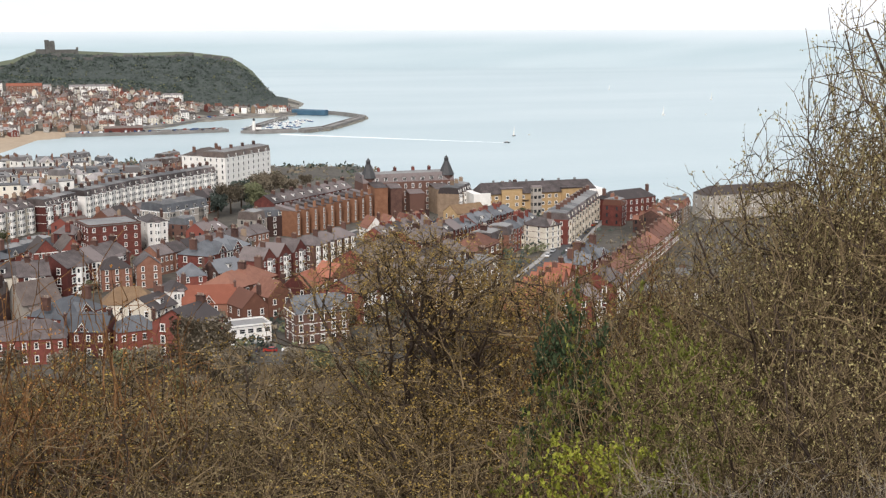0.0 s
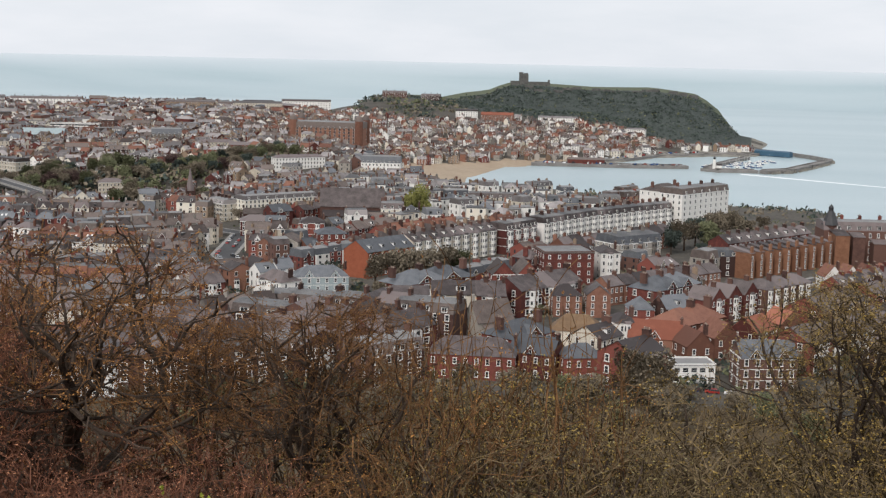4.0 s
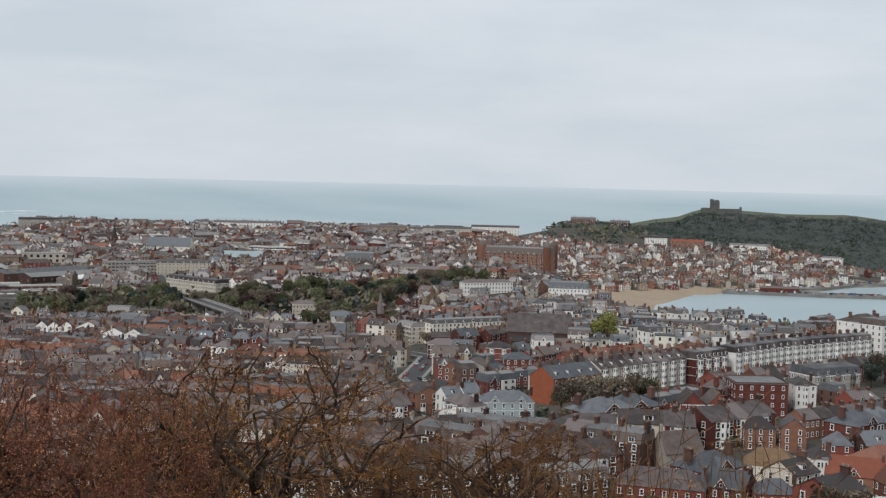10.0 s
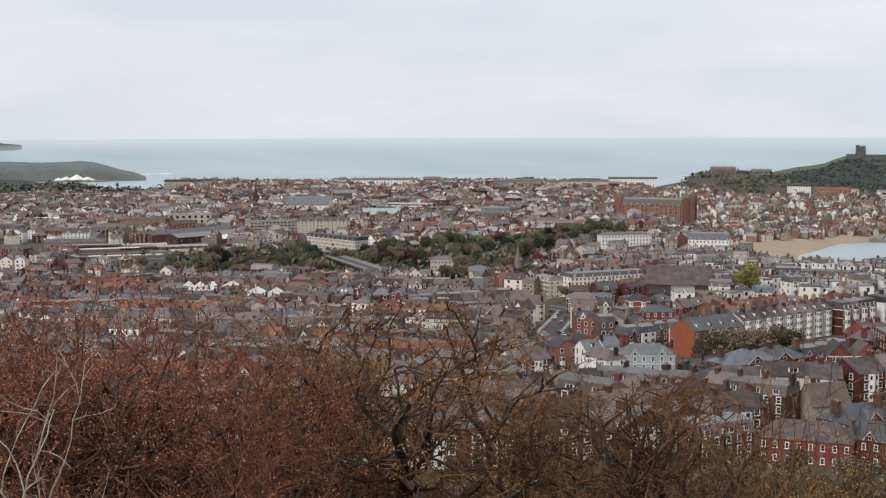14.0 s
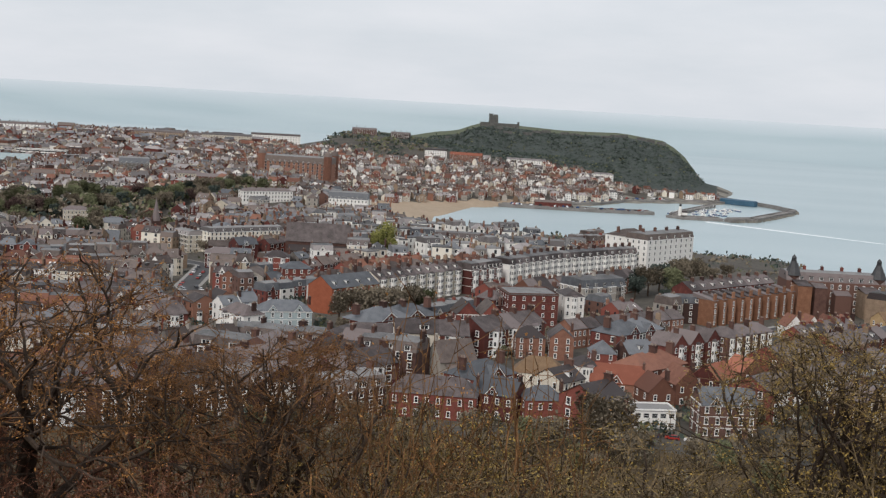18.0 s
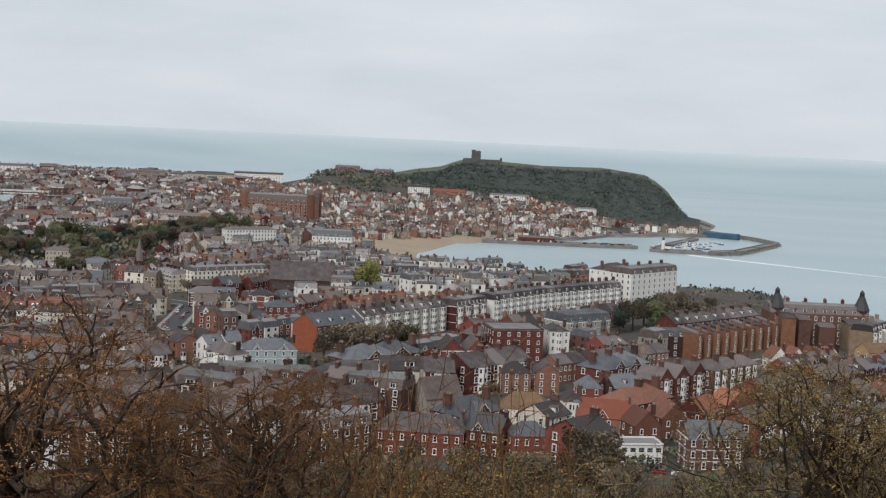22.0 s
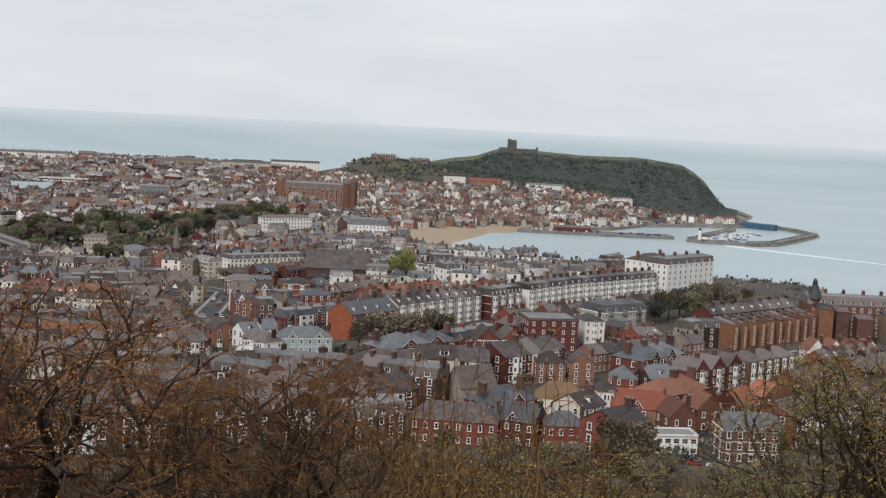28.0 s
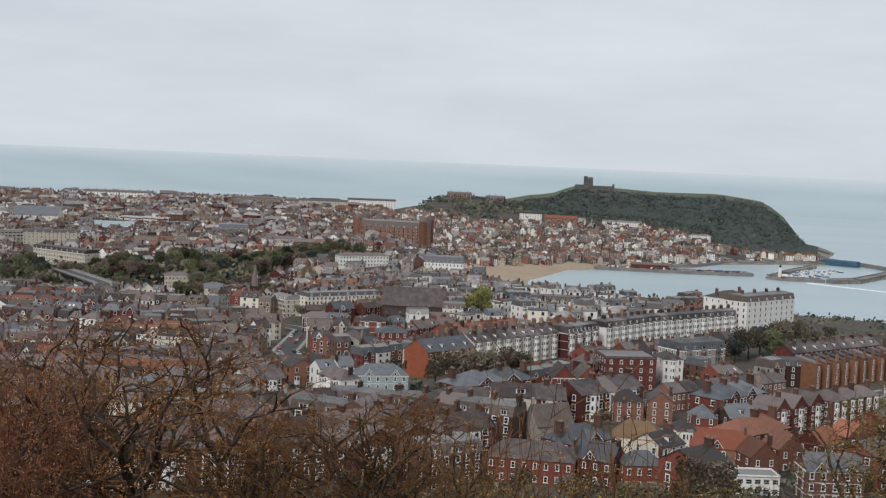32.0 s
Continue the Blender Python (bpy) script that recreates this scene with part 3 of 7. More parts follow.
    spots = {0: [], 1: [(w / 2 - 0.3, 0)], 2: [(-w / 2 + 0.3, 0), (w / 2 - 0.3, 0)]}.get(stacks, [(x, 0.0) for x in spread_over(stacks, w)] if stacks else [])
    top = {"flat": 0.3, "mansard": rise + 0.5}.get(roof, rise * 0.8)
    for x, y in spots:
        part("chimney", chimney_mesh(0.8, 1.9, 1.9, sm), t, at=pose(x, y, h + top))
    return t


def row(proto, start, end, step, skip=0.0, dz=0.0):
    """Copies of a house side by side from start to end; the first stands at the start."""
    a, b = Vector(start), Vector(end)
    n = max(1, int(round((b - a).length / step)))
    u = (b - a) / n
    turn = math.degrees(math.atan2(u.y, u.x))
    for i in range(n):
        p = a + u * (i + 0.5)
        m = pose(p.x, p.y, ground(p.x, p.y) + dz, 0, 0, turn)
        if i == 0:
            proto.matrix_world = m
        else:
            copy_thing(proto, m)


# ground already taken: x, y, radius
TAKEN = []


def claim(x, y, r):
    TAKEN.append((x, y, r))


def claim_line(a, b, r):
    n = max(1, int(math.hypot(b[0] - a[0], b[1] - a[1]) / (r * 0.8)))
    for i in range(n + 1):
        claim(a[0] + (b[0] - a[0]) * i / n, a[1] + (b[1] - a[1]) * i / n, r)


CELLS, filed = {}, 0


def is_free(x, y, r):
    """Whether a circle touches no ground that is taken; the taken circles are filed by cells of 40 m."""
    global filed
    while filed < len(TAKEN):
        a, b, c = TAKEN[filed]
        filed += 1
        e = c + 18
        for i in range(int((a - e) // 40), int((a + e) // 40) + 1):
            for j in range(int((b - e) // 40), int((b + e) // 40) + 1):
                CELLS.setdefault((i, j), []).append((a, b, c))
    return all((x - a) ** 2 + (y - b) ** 2 > (r + c) ** 2 for a, b, c in CELLS.get((int(x // 40), int(y // 40)), ()))


FIT_OUT = random.Random(77)


def hides_bay(x, y, top):
    """Whether a roof at this height would stand before the sands and the bay as seen from the hill."""
    r, a = math.hypot(x, y), math.degrees(math.atan2(x, y))
    return -8 < a < 3.5 and r > 700 and top > 152 - r * math.tan(radians(np.interp(a, [-8, -5.5, -4.8, 0, 3.5], [4.6, 5.2, 5.5, 5.4, 6.0])))


def lot(s, at, w, d, h, wall, cover, kind, rise, floors, cols, rnd, panes=True, side=True, stack=True):
    """One house of the joined rest: walls, roof, stack and windows as islands of one mesh."""
    if kind == "gable":
        s.walls(w, d, -3.0, h, rise, wall, at)
        s.gable(w, d, h, rise, cover, None, at)
    elif kind == "front":
        at2 = at @ Matrix.Rotation(radians(90), 4, "Z")
        s.walls(d, w, -3.0, h, rise, wall, at2)
        s.gable(d, w, h, rise, cover, None, at2)
    else:
        s.box(-w / 2, w / 2, -d / 2, d / 2, -3.0, h, wall, at)
    if kind in ("gable", "front"):
        pass
    elif kind == "hip":
        s.hip(w, d, h, rise, cover, at)
    elif kind == "mansard":
        s.mansard(w, d, h, rise, cover, LEAD, at)
    else:
        s.box(-w / 2 - 0.1, w / 2 + 0.1, -d / 2 - 0.1, d / 2 + 0.1, h, h + 0.5, LEAD, at)
    q = FIT_OUT
    brick = wall if wall in (BRICK_RED, BRICK_ORANGE, BRICK_BUFF, STONE) and q.random() < 0.5 else q.choice((BRICK_DARK, BRICK_DARK, BRICK_ORANGE, BRICK_BUFF))
    if stack:
        for x in ((w / 2 - 0.5,) if w < 8 or q.random() < 0.5 else (w / 2 - 0.5, -w / 2 + 0.5)):
            z = h + (0.3 if kind == "flat" else rise * 0.55)
            tall, half = q.uniform(2.2, 3.2), q.uniform(0.6, 1.2)
            y = q.choice((0.0, 0.0, -d * 0.2, d * 0.22)) if kind != "front" else 0.0
            s.box(x - 0.42, x + 0.42, y - half, y + half, z - 1.0, z + tall, brick, at)
            for k in range(int(half * 2.2) + 1):
                c = y - half + 0.3 + k * 0.55
                s.box(x - 0.14, x + 0.14, c - 0.14, c + 0.14, z + tall, z + tall + 0.6, POT, at)
    if kind in ("gable", "front"):
        at2 = at if kind == "gable" else at @ Matrix.Rotation(radians(90), 4, "Z")
        ln = w if kind == "gable" else d
        s.box(-ln / 2, ln / 2, -0.16, 0.16, h + rise + 0.1, h + rise + 0.3, POT if q.random() < 0.25 else cover, at2)
    if kind in ("gable", "hip", "mansard") and panes:
        pick = q.random()
        x = q.uniform(-0.2, 0.2) * w
        if pick < 0.30:  # front gable with pale barge boards
            e, g, yy, zt = q.uniform(1.4, 1.9), q.uniform(1.8, 2.6), -d / 2 - 0.12, h + 0.1
            s.add([(x - e, yy, zt - 0.8), (x + e, yy, zt - 0.8), (x + e, yy, zt), (x, yy, zt + g), (x - e, yy, zt)], [(0, 1, 2, 3, 4)], q.choice((wall, wall, PAINT, CREAM)), at)
            for sg in (-1, 1):
                s.add([(x + sg * (e + 0.3), yy - 0.25, zt - 0.2), (x, yy - 0.25, zt + g + 0.15), (x, d * 0.18, zt + g + 0.15), (x + sg * (e + 0.3), -d * 0.22, zt - 0.05)], [(0, 1, 2, 3)], cover, at)
                s.add([(x + sg * (e + 0.3), yy - 0.27, zt - 0.45), (x, yy - 0.27, zt + g - 0.15), (x, yy - 0.27, zt + g + 0.15), (x + sg * (e + 0.3), yy - 0.27, zt - 0.15)], [(0, 1, 2, 3)], PAINT, at)
            s.add([(x - 0.4, yy - 0.03, zt - 0.1), (x + 0.4, yy - 0.03, zt - 0.1), (x + 0.4, yy - 0.03, zt + 0.9), (x - 0.4, yy - 0.03, zt + 0.9)], [(0, 1, 2, 3)], GLASS, at)
        elif pick < 0.62:  # dormers
            for x in spread_over(1 if w < 9 else 2, w):
                yy, zt = (-d / 2 + 0.15, h + 0.4) if kind == "mansard" else (-d / 2 + 0.9, h + rise * 0.18)
                s.box(x - 0.75, x + 0.75, yy, yy + 2.4, zt, zt + 1.5, q.choice((PAINT, PAINT, cover)), at)
                s.box(x - 0.9, x + 0.9, yy - 0.15, yy + 2.4, zt + 1.5, zt + 1.68, LEAD, at)
                s.add([(x - 0.55, yy - 0.03, zt + 0.3), (x + 0.55, yy - 0.03, zt + 0.3), (x + 0.55, yy - 0.03, zt + 1.35), (x - 0.55, yy - 0.03, zt + 1.35)], [(0, 1, 2, 3)], GLASS, at)
        elif pick < 0.69 and kind == "gable":  # roof light
            f, n = rise / (d / 2), 0.28
            for x in (x,) if w < 9 else (x, x + 2.4):
                y0, y1 = -d * 0.34, -d * 0.2
                s.add([(x - 0.5, y0, h + rise + y0 * f + n), (x + 0.5, y0, h + rise + y0 * f + n), (x + 0.5, y1, h + rise + y1 * f + n), (x - 0.5, y1, h + rise + y1 * f + n)], [(0, 1, 2, 3)], PAINT, at)
    if panes and cols <= 4 and q.random() < 0.42:  # a pale bay with dark panes
        x, e, o = q.choice((-1, 1)) * w * 0.22, 1.25, 0.85
        zt = h * q.choice((0.6, 0.62, 0.95)) - 0.2
        m = q.choice((PAINT, PAINT, CREAM, wall))
        prof = [(x - e, -d / 2), (x - e + 0.5, -d / 2 - o), (x + e - 0.5, -d / 2 - o), (x + e, -d / 2)]
        s.add([(a, b, z) for z in (-1.0, zt) for a, b in prof], [(0, 1, 5, 4), (1, 2, 6, 5), (2, 3, 7, 6)], m, at)
        s.add([(*prof[0], zt), (*prof[1], zt), (*prof[2], zt), (*prof[3], zt), (x + e * 0.8, -d / 2, zt + 0.7), (x - e * 0.8, -d / 2, zt + 0.7)], [(1, 2, 4, 5), (0, 1, 5), (2, 3, 4)], cover, at)
        k = 0.9
        while k + 1.5 < zt:
            for (xa, ya), (xb, yb) in zip(prof, prof[1:]):
                n = math.hypot(xb - xa, yb - ya)
                ox, oy = (yb - ya) / n * 0.03, -(xb - xa) / n * 0.03
                a_, b_ = [(xa + (xb - xa) * f + ox, ya + (yb - ya) * f + oy) for f in (0.14, 0.86)]
                s.add([(*a_, k), (*b_, k), (*b_, k + 1.5), (*a_, k + 1.5)], [(0, 1, 2, 3)], GLASS, at)
            k += h / floors
    if not panes:
        return
    fh = h / floors
    for k in range(floors):
        z0, z1 = k * fh + fh * 0.32, k * fh + fh * 0.84
        for x in spread_over(cols, w):
            big = 0.55 if rnd.random() < 0.7 else 0.8
            for e, y, m in ((0.2, -0.05, PAINT), (0.0, -0.07, GLASS)):
                s.add([(x - big - e, -d / 2 + y, z0 - e), (x + big + e, -d / 2 + y, z0 - e), (x + big + e, -d / 2 + y, z1 + e), (x - big - e, -d / 2 + y, z1 + e)], [(0, 1, 2, 3)], m, at)
        if side:
            for sx in (-1, 1):
                for y in spread_over(2, d):
                    X = sx * (w / 2 + 0.06)
                    s.add([(X, y - 0.5, z0), (X, y + 0.5, z0), (X, y + 0.5, z1), (X, y - 0.5, z1)], [(0, 1, 2, 3) if sx > 0 else (3, 2, 1, 0)], GLASS, at)


# ---- the near houses and the landmarks of the town ----
def stand(x, y, turn, dz=0.0):
    return pose(x, y, ground(x, y) + dz, 0, 0, turn)


def place_house(name, label, x, y, turn, w, d, h, r=None, **kw):
    claim(x, y, r or max(w, d) * 0.5)
    return house(name, label, stand(x, y, turn), w, d, h, joined=y > 800, **kw)


# below the hill
place_house("villa", "dark brick gabled villa with white sash windows", 67, 377, 8, 17, 11, 10.0, floors=3, wall=BRICK_DARK, roof="gable", rise=4.2, cover=SLATE_BLUE, cols=5, gables=2, stacks=2, win=(1.1, 1.9), cornice=True)
place_house("pavilion", "low white flat-roofed building with a dark window band", 46, 381, 10, 13, 9, 5.6, floors=2, wall=WHITE, roof="flat", cols=5, stacks=0, win=(1.8, 1.4), band=PAINT)
place_house("house", "brick house with a bright orange tiled roof", 38, 410, -8, 17, 10, 7.5, floors=2, wall=BRICK_ORANGE, rise=5.0, cover=TILE, cols=4, gables=1, stacks=1, bay_mat=None)
place_house("house", "dark orange brick gabled house with tiled roof", 49, 401, 20, 9, 11, 7.5, floors=2, wall=BRICK_ORANGE, roof="front", rise=4.5, cover=TILE_DARK, cols=2, stacks=1)
place_house("house", "brick house with a steep orange tiled gable", 59, 416, 20, 9, 12, 7.5, floors=2, wall=BRICK_ORANGE, roof="front", rise=4.8, cover=TILE_DARK, cols=2, stacks=1)
place_house("house", "brick house with a wide orange tiled roof", 72, 428, 50, 12, 10, 7.5, floors=2, wall=BRICK_RED, rise=4.4, cover=TILE, cols=3, stacks=1)
place_house("house", "brick house with red tiles and white gable window", 84, 441, 30, 10, 10, 8, floors=2, wall=BRICK_ORANGE, roof="front", rise=4.2, cover=TILE, cols=2, stacks=1)
place_house("house", "red brick house with a blue slate hipped roof", 36, 453, 5, 9, 10, 8.5, wall=BRICK_RED, roof="hip", rise=4.0, cover=SLATE_BLUE, cols=2, stacks=1)
place_house("house", "brick house with a blue slate roof and white dormer", 48, 459, 30, 12, 10, 8.5, wall=BRICK_DARK, roof="gable", rise=4.0, cover=SLATE_BLUE, cols=4, dormers=1, stacks=2)
place_house("house", "orange-brown brick house with a grey slate gable", 22, 480, 5, 9, 11, 8.5, wall=BRICK_ORANGE, roof="front", rise=3.6, cover=SLATE, cols=2, stacks=1)
place_house("house", "orange-brown brick house with a hipped slate roof", 10, 479, 10, 11, 11, 8, wall=BRICK_ORANGE, roof="hip", rise=3.8, cover=SLATE, cols=3, stacks=1)
place_house("house", "cream house under a large mossy ochre roof", 13, 416, -6, 17, 12, 7.6, floors=2, wall=CREAM, roof="hip", rise=4.8, cover=OCHRE_ROOF, cols=4, stacks=1)
place_house("house", "tall white house with bays on two sides", 27, 413, 25, 8, 9, 11.5, wall=WHITE, roof="hip", rise=2.6, cover=SLATE, cols=2, bays=1, stacks=1)
place_house("house", "red brick house with a blue slate roof and white verges", 0, 379, -20, 14, 11, 8, floors=2, wall=BRICK_RED, roof="gable", rise=4.4, cover=SLATE_BLUE, cols=4, gables=1, stacks=1)
place_house("house", "red brick house with hipped slate roof behind bare trees", 13, 377, 12, 12, 10, 7.6, floors=2, wall=BRICK_RED, roof="hip", rise=3.6, cover=SLATE_BLUE, cols=4, stacks=1)
place_house("house", "long red brick house with a broad slate roof", -19, 376, -3, 26, 12, 7.5, floors=2, wall=BRICK_RED, roof="hip", rise=4.6, cover=SLATE, cols=8, stacks=2)
place_house("hall", "two-storey brick hall with a hipped slate roof", -48, 474, 8, 25, 14, 6.6, floors=2, wall=BRICK_RED, roof="hip", rise=3.4, cover=SLATE, cols=7, stacks=0, cornice=True)
claim(-48, 474, 16)
# tall bay-fronted houses down one street
p = house("terraced_house", "red brick terraced house with white two-storey bay", None, 9.5, 11, 9.5, wall=BRICK_RED, roof="front", rise=4.2, cover=SLATE, cols=3, bays=1, gables=0, stacks=1, group="bay-fronted street")
row(p, (58, 468), (80, 494), 10.5)
claim_line((58, 468), (80, 494), 9)
p = house("terraced_house", "dark brick terraced house with tall white bays", None, 10, 11, 10.5, wall=BRICK_DARK, roof="hip", rise=3.2, cover=SLATE, cols=4, bays=2, bay_w=2.4, stacks=1, group="bay-fronted street")
row(p, (82, 492), (104, 516), 11)
claim_line((82, 492), (104, 516), 9)
p = house("terraced_house", "plain brown brick terraced house with slate roof", None, 8, 10, 7.8, floors=2, wall=BRICK_ORANGE, roof="gable", rise=3.2, cover=SLATE, cols=3, stacks=1, group="back street row")
row(p, (24, 503), (74, 552), 8.4)
claim_line((24, 503), (74, 552), 8)


def gabled_church(x, y, turn, w, d, h, rise, wall, cover, label):
    """A church: nave, chancel gable, side aisle, porch and lancets."""
    t = thing("church", label, "church", stand(x, y, turn))
    claim(x, y, w * 0.5)
    s = Shape()
    s.box(-w / 2, w / 2, -d / 2, d / 2, -2, h, wall)
    part("nave_wall", s, t)
    s = Shape()
    s.gable(w, d, h, rise, cover, wall, over=0.4)
    part("roof", s, t)
    s = Shape()
    s.box(-w / 2 + 2, w / 2 - 2, -d / 2 - 4, -d / 2, -2, h * 0.5, wall)
    s.add([(-w / 2 + 1.7, -d / 2 - 4.4, h * 0.5), (w / 2 - 1.7, -d / 2 - 4.4, h * 0.5), (w / 2 - 1.7, -d / 2, h * 0.8), (-w / 2 + 1.7, -d / 2, h * 0.8)], [(0, 1, 2, 3)], cover)
    part("aisle", s, t)
    wm = window_mesh(0.8, h * 0.28, STONE)
    for xx in spread_over(7, w - 4):
        part("lancet_window", wm, t, at=pose(xx, -d / 2 - 4, h * 0.12))
    s = Shape()
    s.box(-0.5, 0.5, -0.5, 0.5, 0, 2.5, wall)
    part("bellcote", s, t, at=pose(-w / 2 + 0.6, 0, h + rise))
    return t


gabled_church(-17, 438, 36, 15, 9, 5.5, 6.5, STONE, SLATE_BROWN, "stone church with a steep grey-green slate roof")
gabled_church(-113, 757, 6, 38, 16, 11, 10, BRICK_DARK, SLATE, "large dark church with a long steep slate roof")


def spire(x, y, h):
    t = thing("church_tower", "dark stone church tower with a tall spire", "church tower", stand(x, y, 20))
    claim(x, y, 8)
    s = Shape()
    s.box(-3.2, 3.2, -3.2, 3.2, -2, h * 0.48, BRICK_DARK)
    part("tower", s, t)
    s = Shape()
    s.ring(0, 0, h * 0.48, h, 3.0, 0.12, 8, SLATE)
    part("spire", s, t)
    for sx in (-1, 1):
        for sy in (-1, 1):
            s = Shape()
            s.ring(sx * 2.8, sy * 2.8, h * 0.46, h * 0.62, 0.55, 0.05, 5, BRICK_DARK)
            part("pinnacle", s, t)
    wm = window_mesh(1.1, 3.4, STONE)
    for turn in (0, 90, -90):
        part("louvred_opening", wm, t, at=pose(0, 0, 0, 0, 0, turn) @ pose(0, -3.2, h * 0.3))
    return t


spire(-246, 879, 31)
spire(-820, 1590, 34)
spire(-700, 1770, 30)

# the half-timbered corner building
place_house("corner_building", "pale blue half-timbered corner building with white gables", -88, 504, 18, 21, 13, 9.8, floors=3, wall=BLUE_RENDER, roof="hip", rise=3.8, cover=SLATE_BLUE, cols=6, gables=2, bay_mat=BLUE_RENDER, stacks=2, cornice=True)
place_house("corner_building", "white bay-fronted wing beside the corner building", -103, 495, -42, 16, 10, 9.8, floors=3, wall=WHITE, roof="hip", rise=3.6, cover=SLATE, cols=4, bays=2, stacks=1)
# hall with the big orange gable and the long terrace that runs on from it
place_house("hall", "orange brick gable-ended hall with a blue slate roof", -72, 566, 53, 30, 15, 11.4, floors=3, wall=BRICK_BRIGHT, rise=4.6, cover=SLATE_BLUE, cols=9, dormers=4, stacks=0, sides=(0, 0))
p = house("terraced_house", "tall terraced house with cream bays and dormer", None, 6.6, 11, 12.4, floors=4, wall=CREAM, roof="gable", rise=3.0, cover=SLATE, cols=3, bays=1, bay_w=2.8, bay_mat=WHITE, dormers=1, stacks=1, sides=(0, 0), group="long cream terrace")
row(p, (-62.5, 580), (-26, 633), 6.8)
claim_line((-61, 590), (-26, 636), 9)
p = house("terraced_house", "dark red terraced house with white bays and mansard dormers", None, 7.0, 12, 12.2, floors=3, wall=BRICK_RED, roof="mansard", rise=3.2, cover=SLATE, cols=3, bays=1, bay_w=3.6, bay_mat=WHITE, dormers=2, stacks=1, sides=(0, 1), group="red and white terrace", side_cols=3, band=PAINT)
row(p, (-22, 632), (-7, 656), 7.1)
claim_line((-22, 632), (-7, 656), 9)
p = house("terraced_house", "cream terraced house with bays and chimney stacks", None, 7.0, 12, 12.6, floors=4, wall=WHITE, roof="mansard", rise=2.8, cover=SLATE, cols=3, bays=1, bay_w=3.0, bay_mat=WHITE, dormers=1, stacks=1, sides=(0, 0), group="cream terrace", cornice=True)
row(p, (-7, 656.5), (22, 703), 7.1)
row(p, (22, 703), (72, 762), 7.1)
claim_line((-3, 663), (22, 703), 9)
claim_line((22, 703), (72, 762), 9)
# the great white block at the end of the terrace
place_house("hotel", "great white five-storey hotel at the cliff top", 92, 782, 50, 50, 16, 20.5, floors=6, wall=WHITE, roof="mansard", rise=3.4, cover=SLATE_BROWN, cols=9, dormers=6, bay_mat=WHITE, stacks=4, side_cols=4, win=(1.2, 1.9), cornice=True, category="hotel", r=24)
place_house("hotel", "white hotel wing with a hipped roof", 74, 792, 50, 24, 18, 20.0, floors=5, wall=WHITE, roof="hip", rise=4.0, cover=SLATE_BROWN, cols=4, stacks=2, side_cols=4, category="hotel", r=14)
# red block, grey block
place_house("apartment_block", "flat-roofed red brick block with white windows", 10, 555, 15, 22, 20, 14.0, floors=4, wall=BRICK_RED, roof="flat", cols=5, stacks=0, side_cols=5, band=BRICK_DARK, category="apartments", cornice=True, win=(1.0, 1.5))
place_house("house", "white bay-fronted house beside the red block", 29, 566, 15, 9, 14, 12.5, floors=4, wall=WHITE, roof="hip", rise=2.5, cover=SLATE, cols=3, bays=1, stacks=1)
place_house("hotel", "grey stone mansion block with a mansard roof", 41, 600, 40, 27, 16, 13.0, floors=4, wall=STONE, roof="mansard", rise=3.4, cover=SLATE_BLUE, cols=7, bays=3, bay_w=3.0, bay_mat=STONE, dormers=5, stacks=3, side_cols=4, category="hotel", cornice=True)
for x, y in ((-16, 519), (-6, 522)):
    place_house("house", "red brick gabled house with white barge boards", x, y, 15, 9, 13, 9.0, floors=3, wall=BRICK_RED, roof="front", rise=4.8, cover=SLATE_BROWN, cols=2, stacks=1, cornice=True, gables=0)
# the long row whose tall brick rear wings face the hill
place_house("house", "mansard-roofed end house with white ground floor bays", 84, 588, 8, 20, 12, 9.5, floors=3, wall=BRICK_DARK, roof="mansard", rise=2.8, cover=SLATE_BLUE, cols=5, bays=2, bay_mat=CREAM, dormers=4, stacks=1)


def rear_wing(x, y, turn, h):
    t = thing("rear_wing", "tall orange brick rear wing with a lean-to slate roof", "house wing", stand(x, y, turn), group="rear wings of the long row")
    s = Shape()
    s.box(-1.6, 1.6, -6, 6, -2, h, WING_BRICK)
    part("wall", s, t)
    s = Shape()
    s.add([(-1.8, -6.3, h + 0.02), (1.8, -6.3, h + 0.02), (1.8, 6, h + 2.2), (-1.8, 6, h + 2.2), (-1.8, 6, h), (1.8, 6, h)], [(0, 1, 2, 3), (0, 3, 4), (1, 5, 2)], SLATE)
    part("roof", s, t)
    part("chimney", chimney_mesh(1.6, 0.8, 2.0, WING_BRICK), t, at=pose(0, -5.2, h + 0.7))
    wm = window_mesh(0.9, 1.6)
    for k in range(4):
        part("window", wm, t, at=pose(-0.3, -6, 1.2 + k * (h - 1.5) / 4))
        part("window", wm, t, at=pose(1.6, 1.5, 1.2 + k * (h - 1.5) / 4, 0, 0, 90))
    return t


wing = rear_wing(0, 0, 45, 12.0)
for i in range(10):
    f = i / 9
    m = stand(91 + (136 - 91) * f, 582 + (632 - 582) * f, 45)
    if i:
        copy_thing(wing, m)
    else:
        wing.matrix_world = m
claim_line((91, 582), (136, 632), 10)
p = house("terraced_house", "brick terraced house of the long row with slate roof", None, 8.0, 11, 14.0, floors=4, wall=BRICK_RED, roof="gable", rise=3.4, cover=SLATE, cols=2, dormers=1, stacks=1, sides=(0, 0), group="the long row")
row(p, (82, 596), (130, 648), 8.2)
claim_line((82, 596), (130, 648), 9)


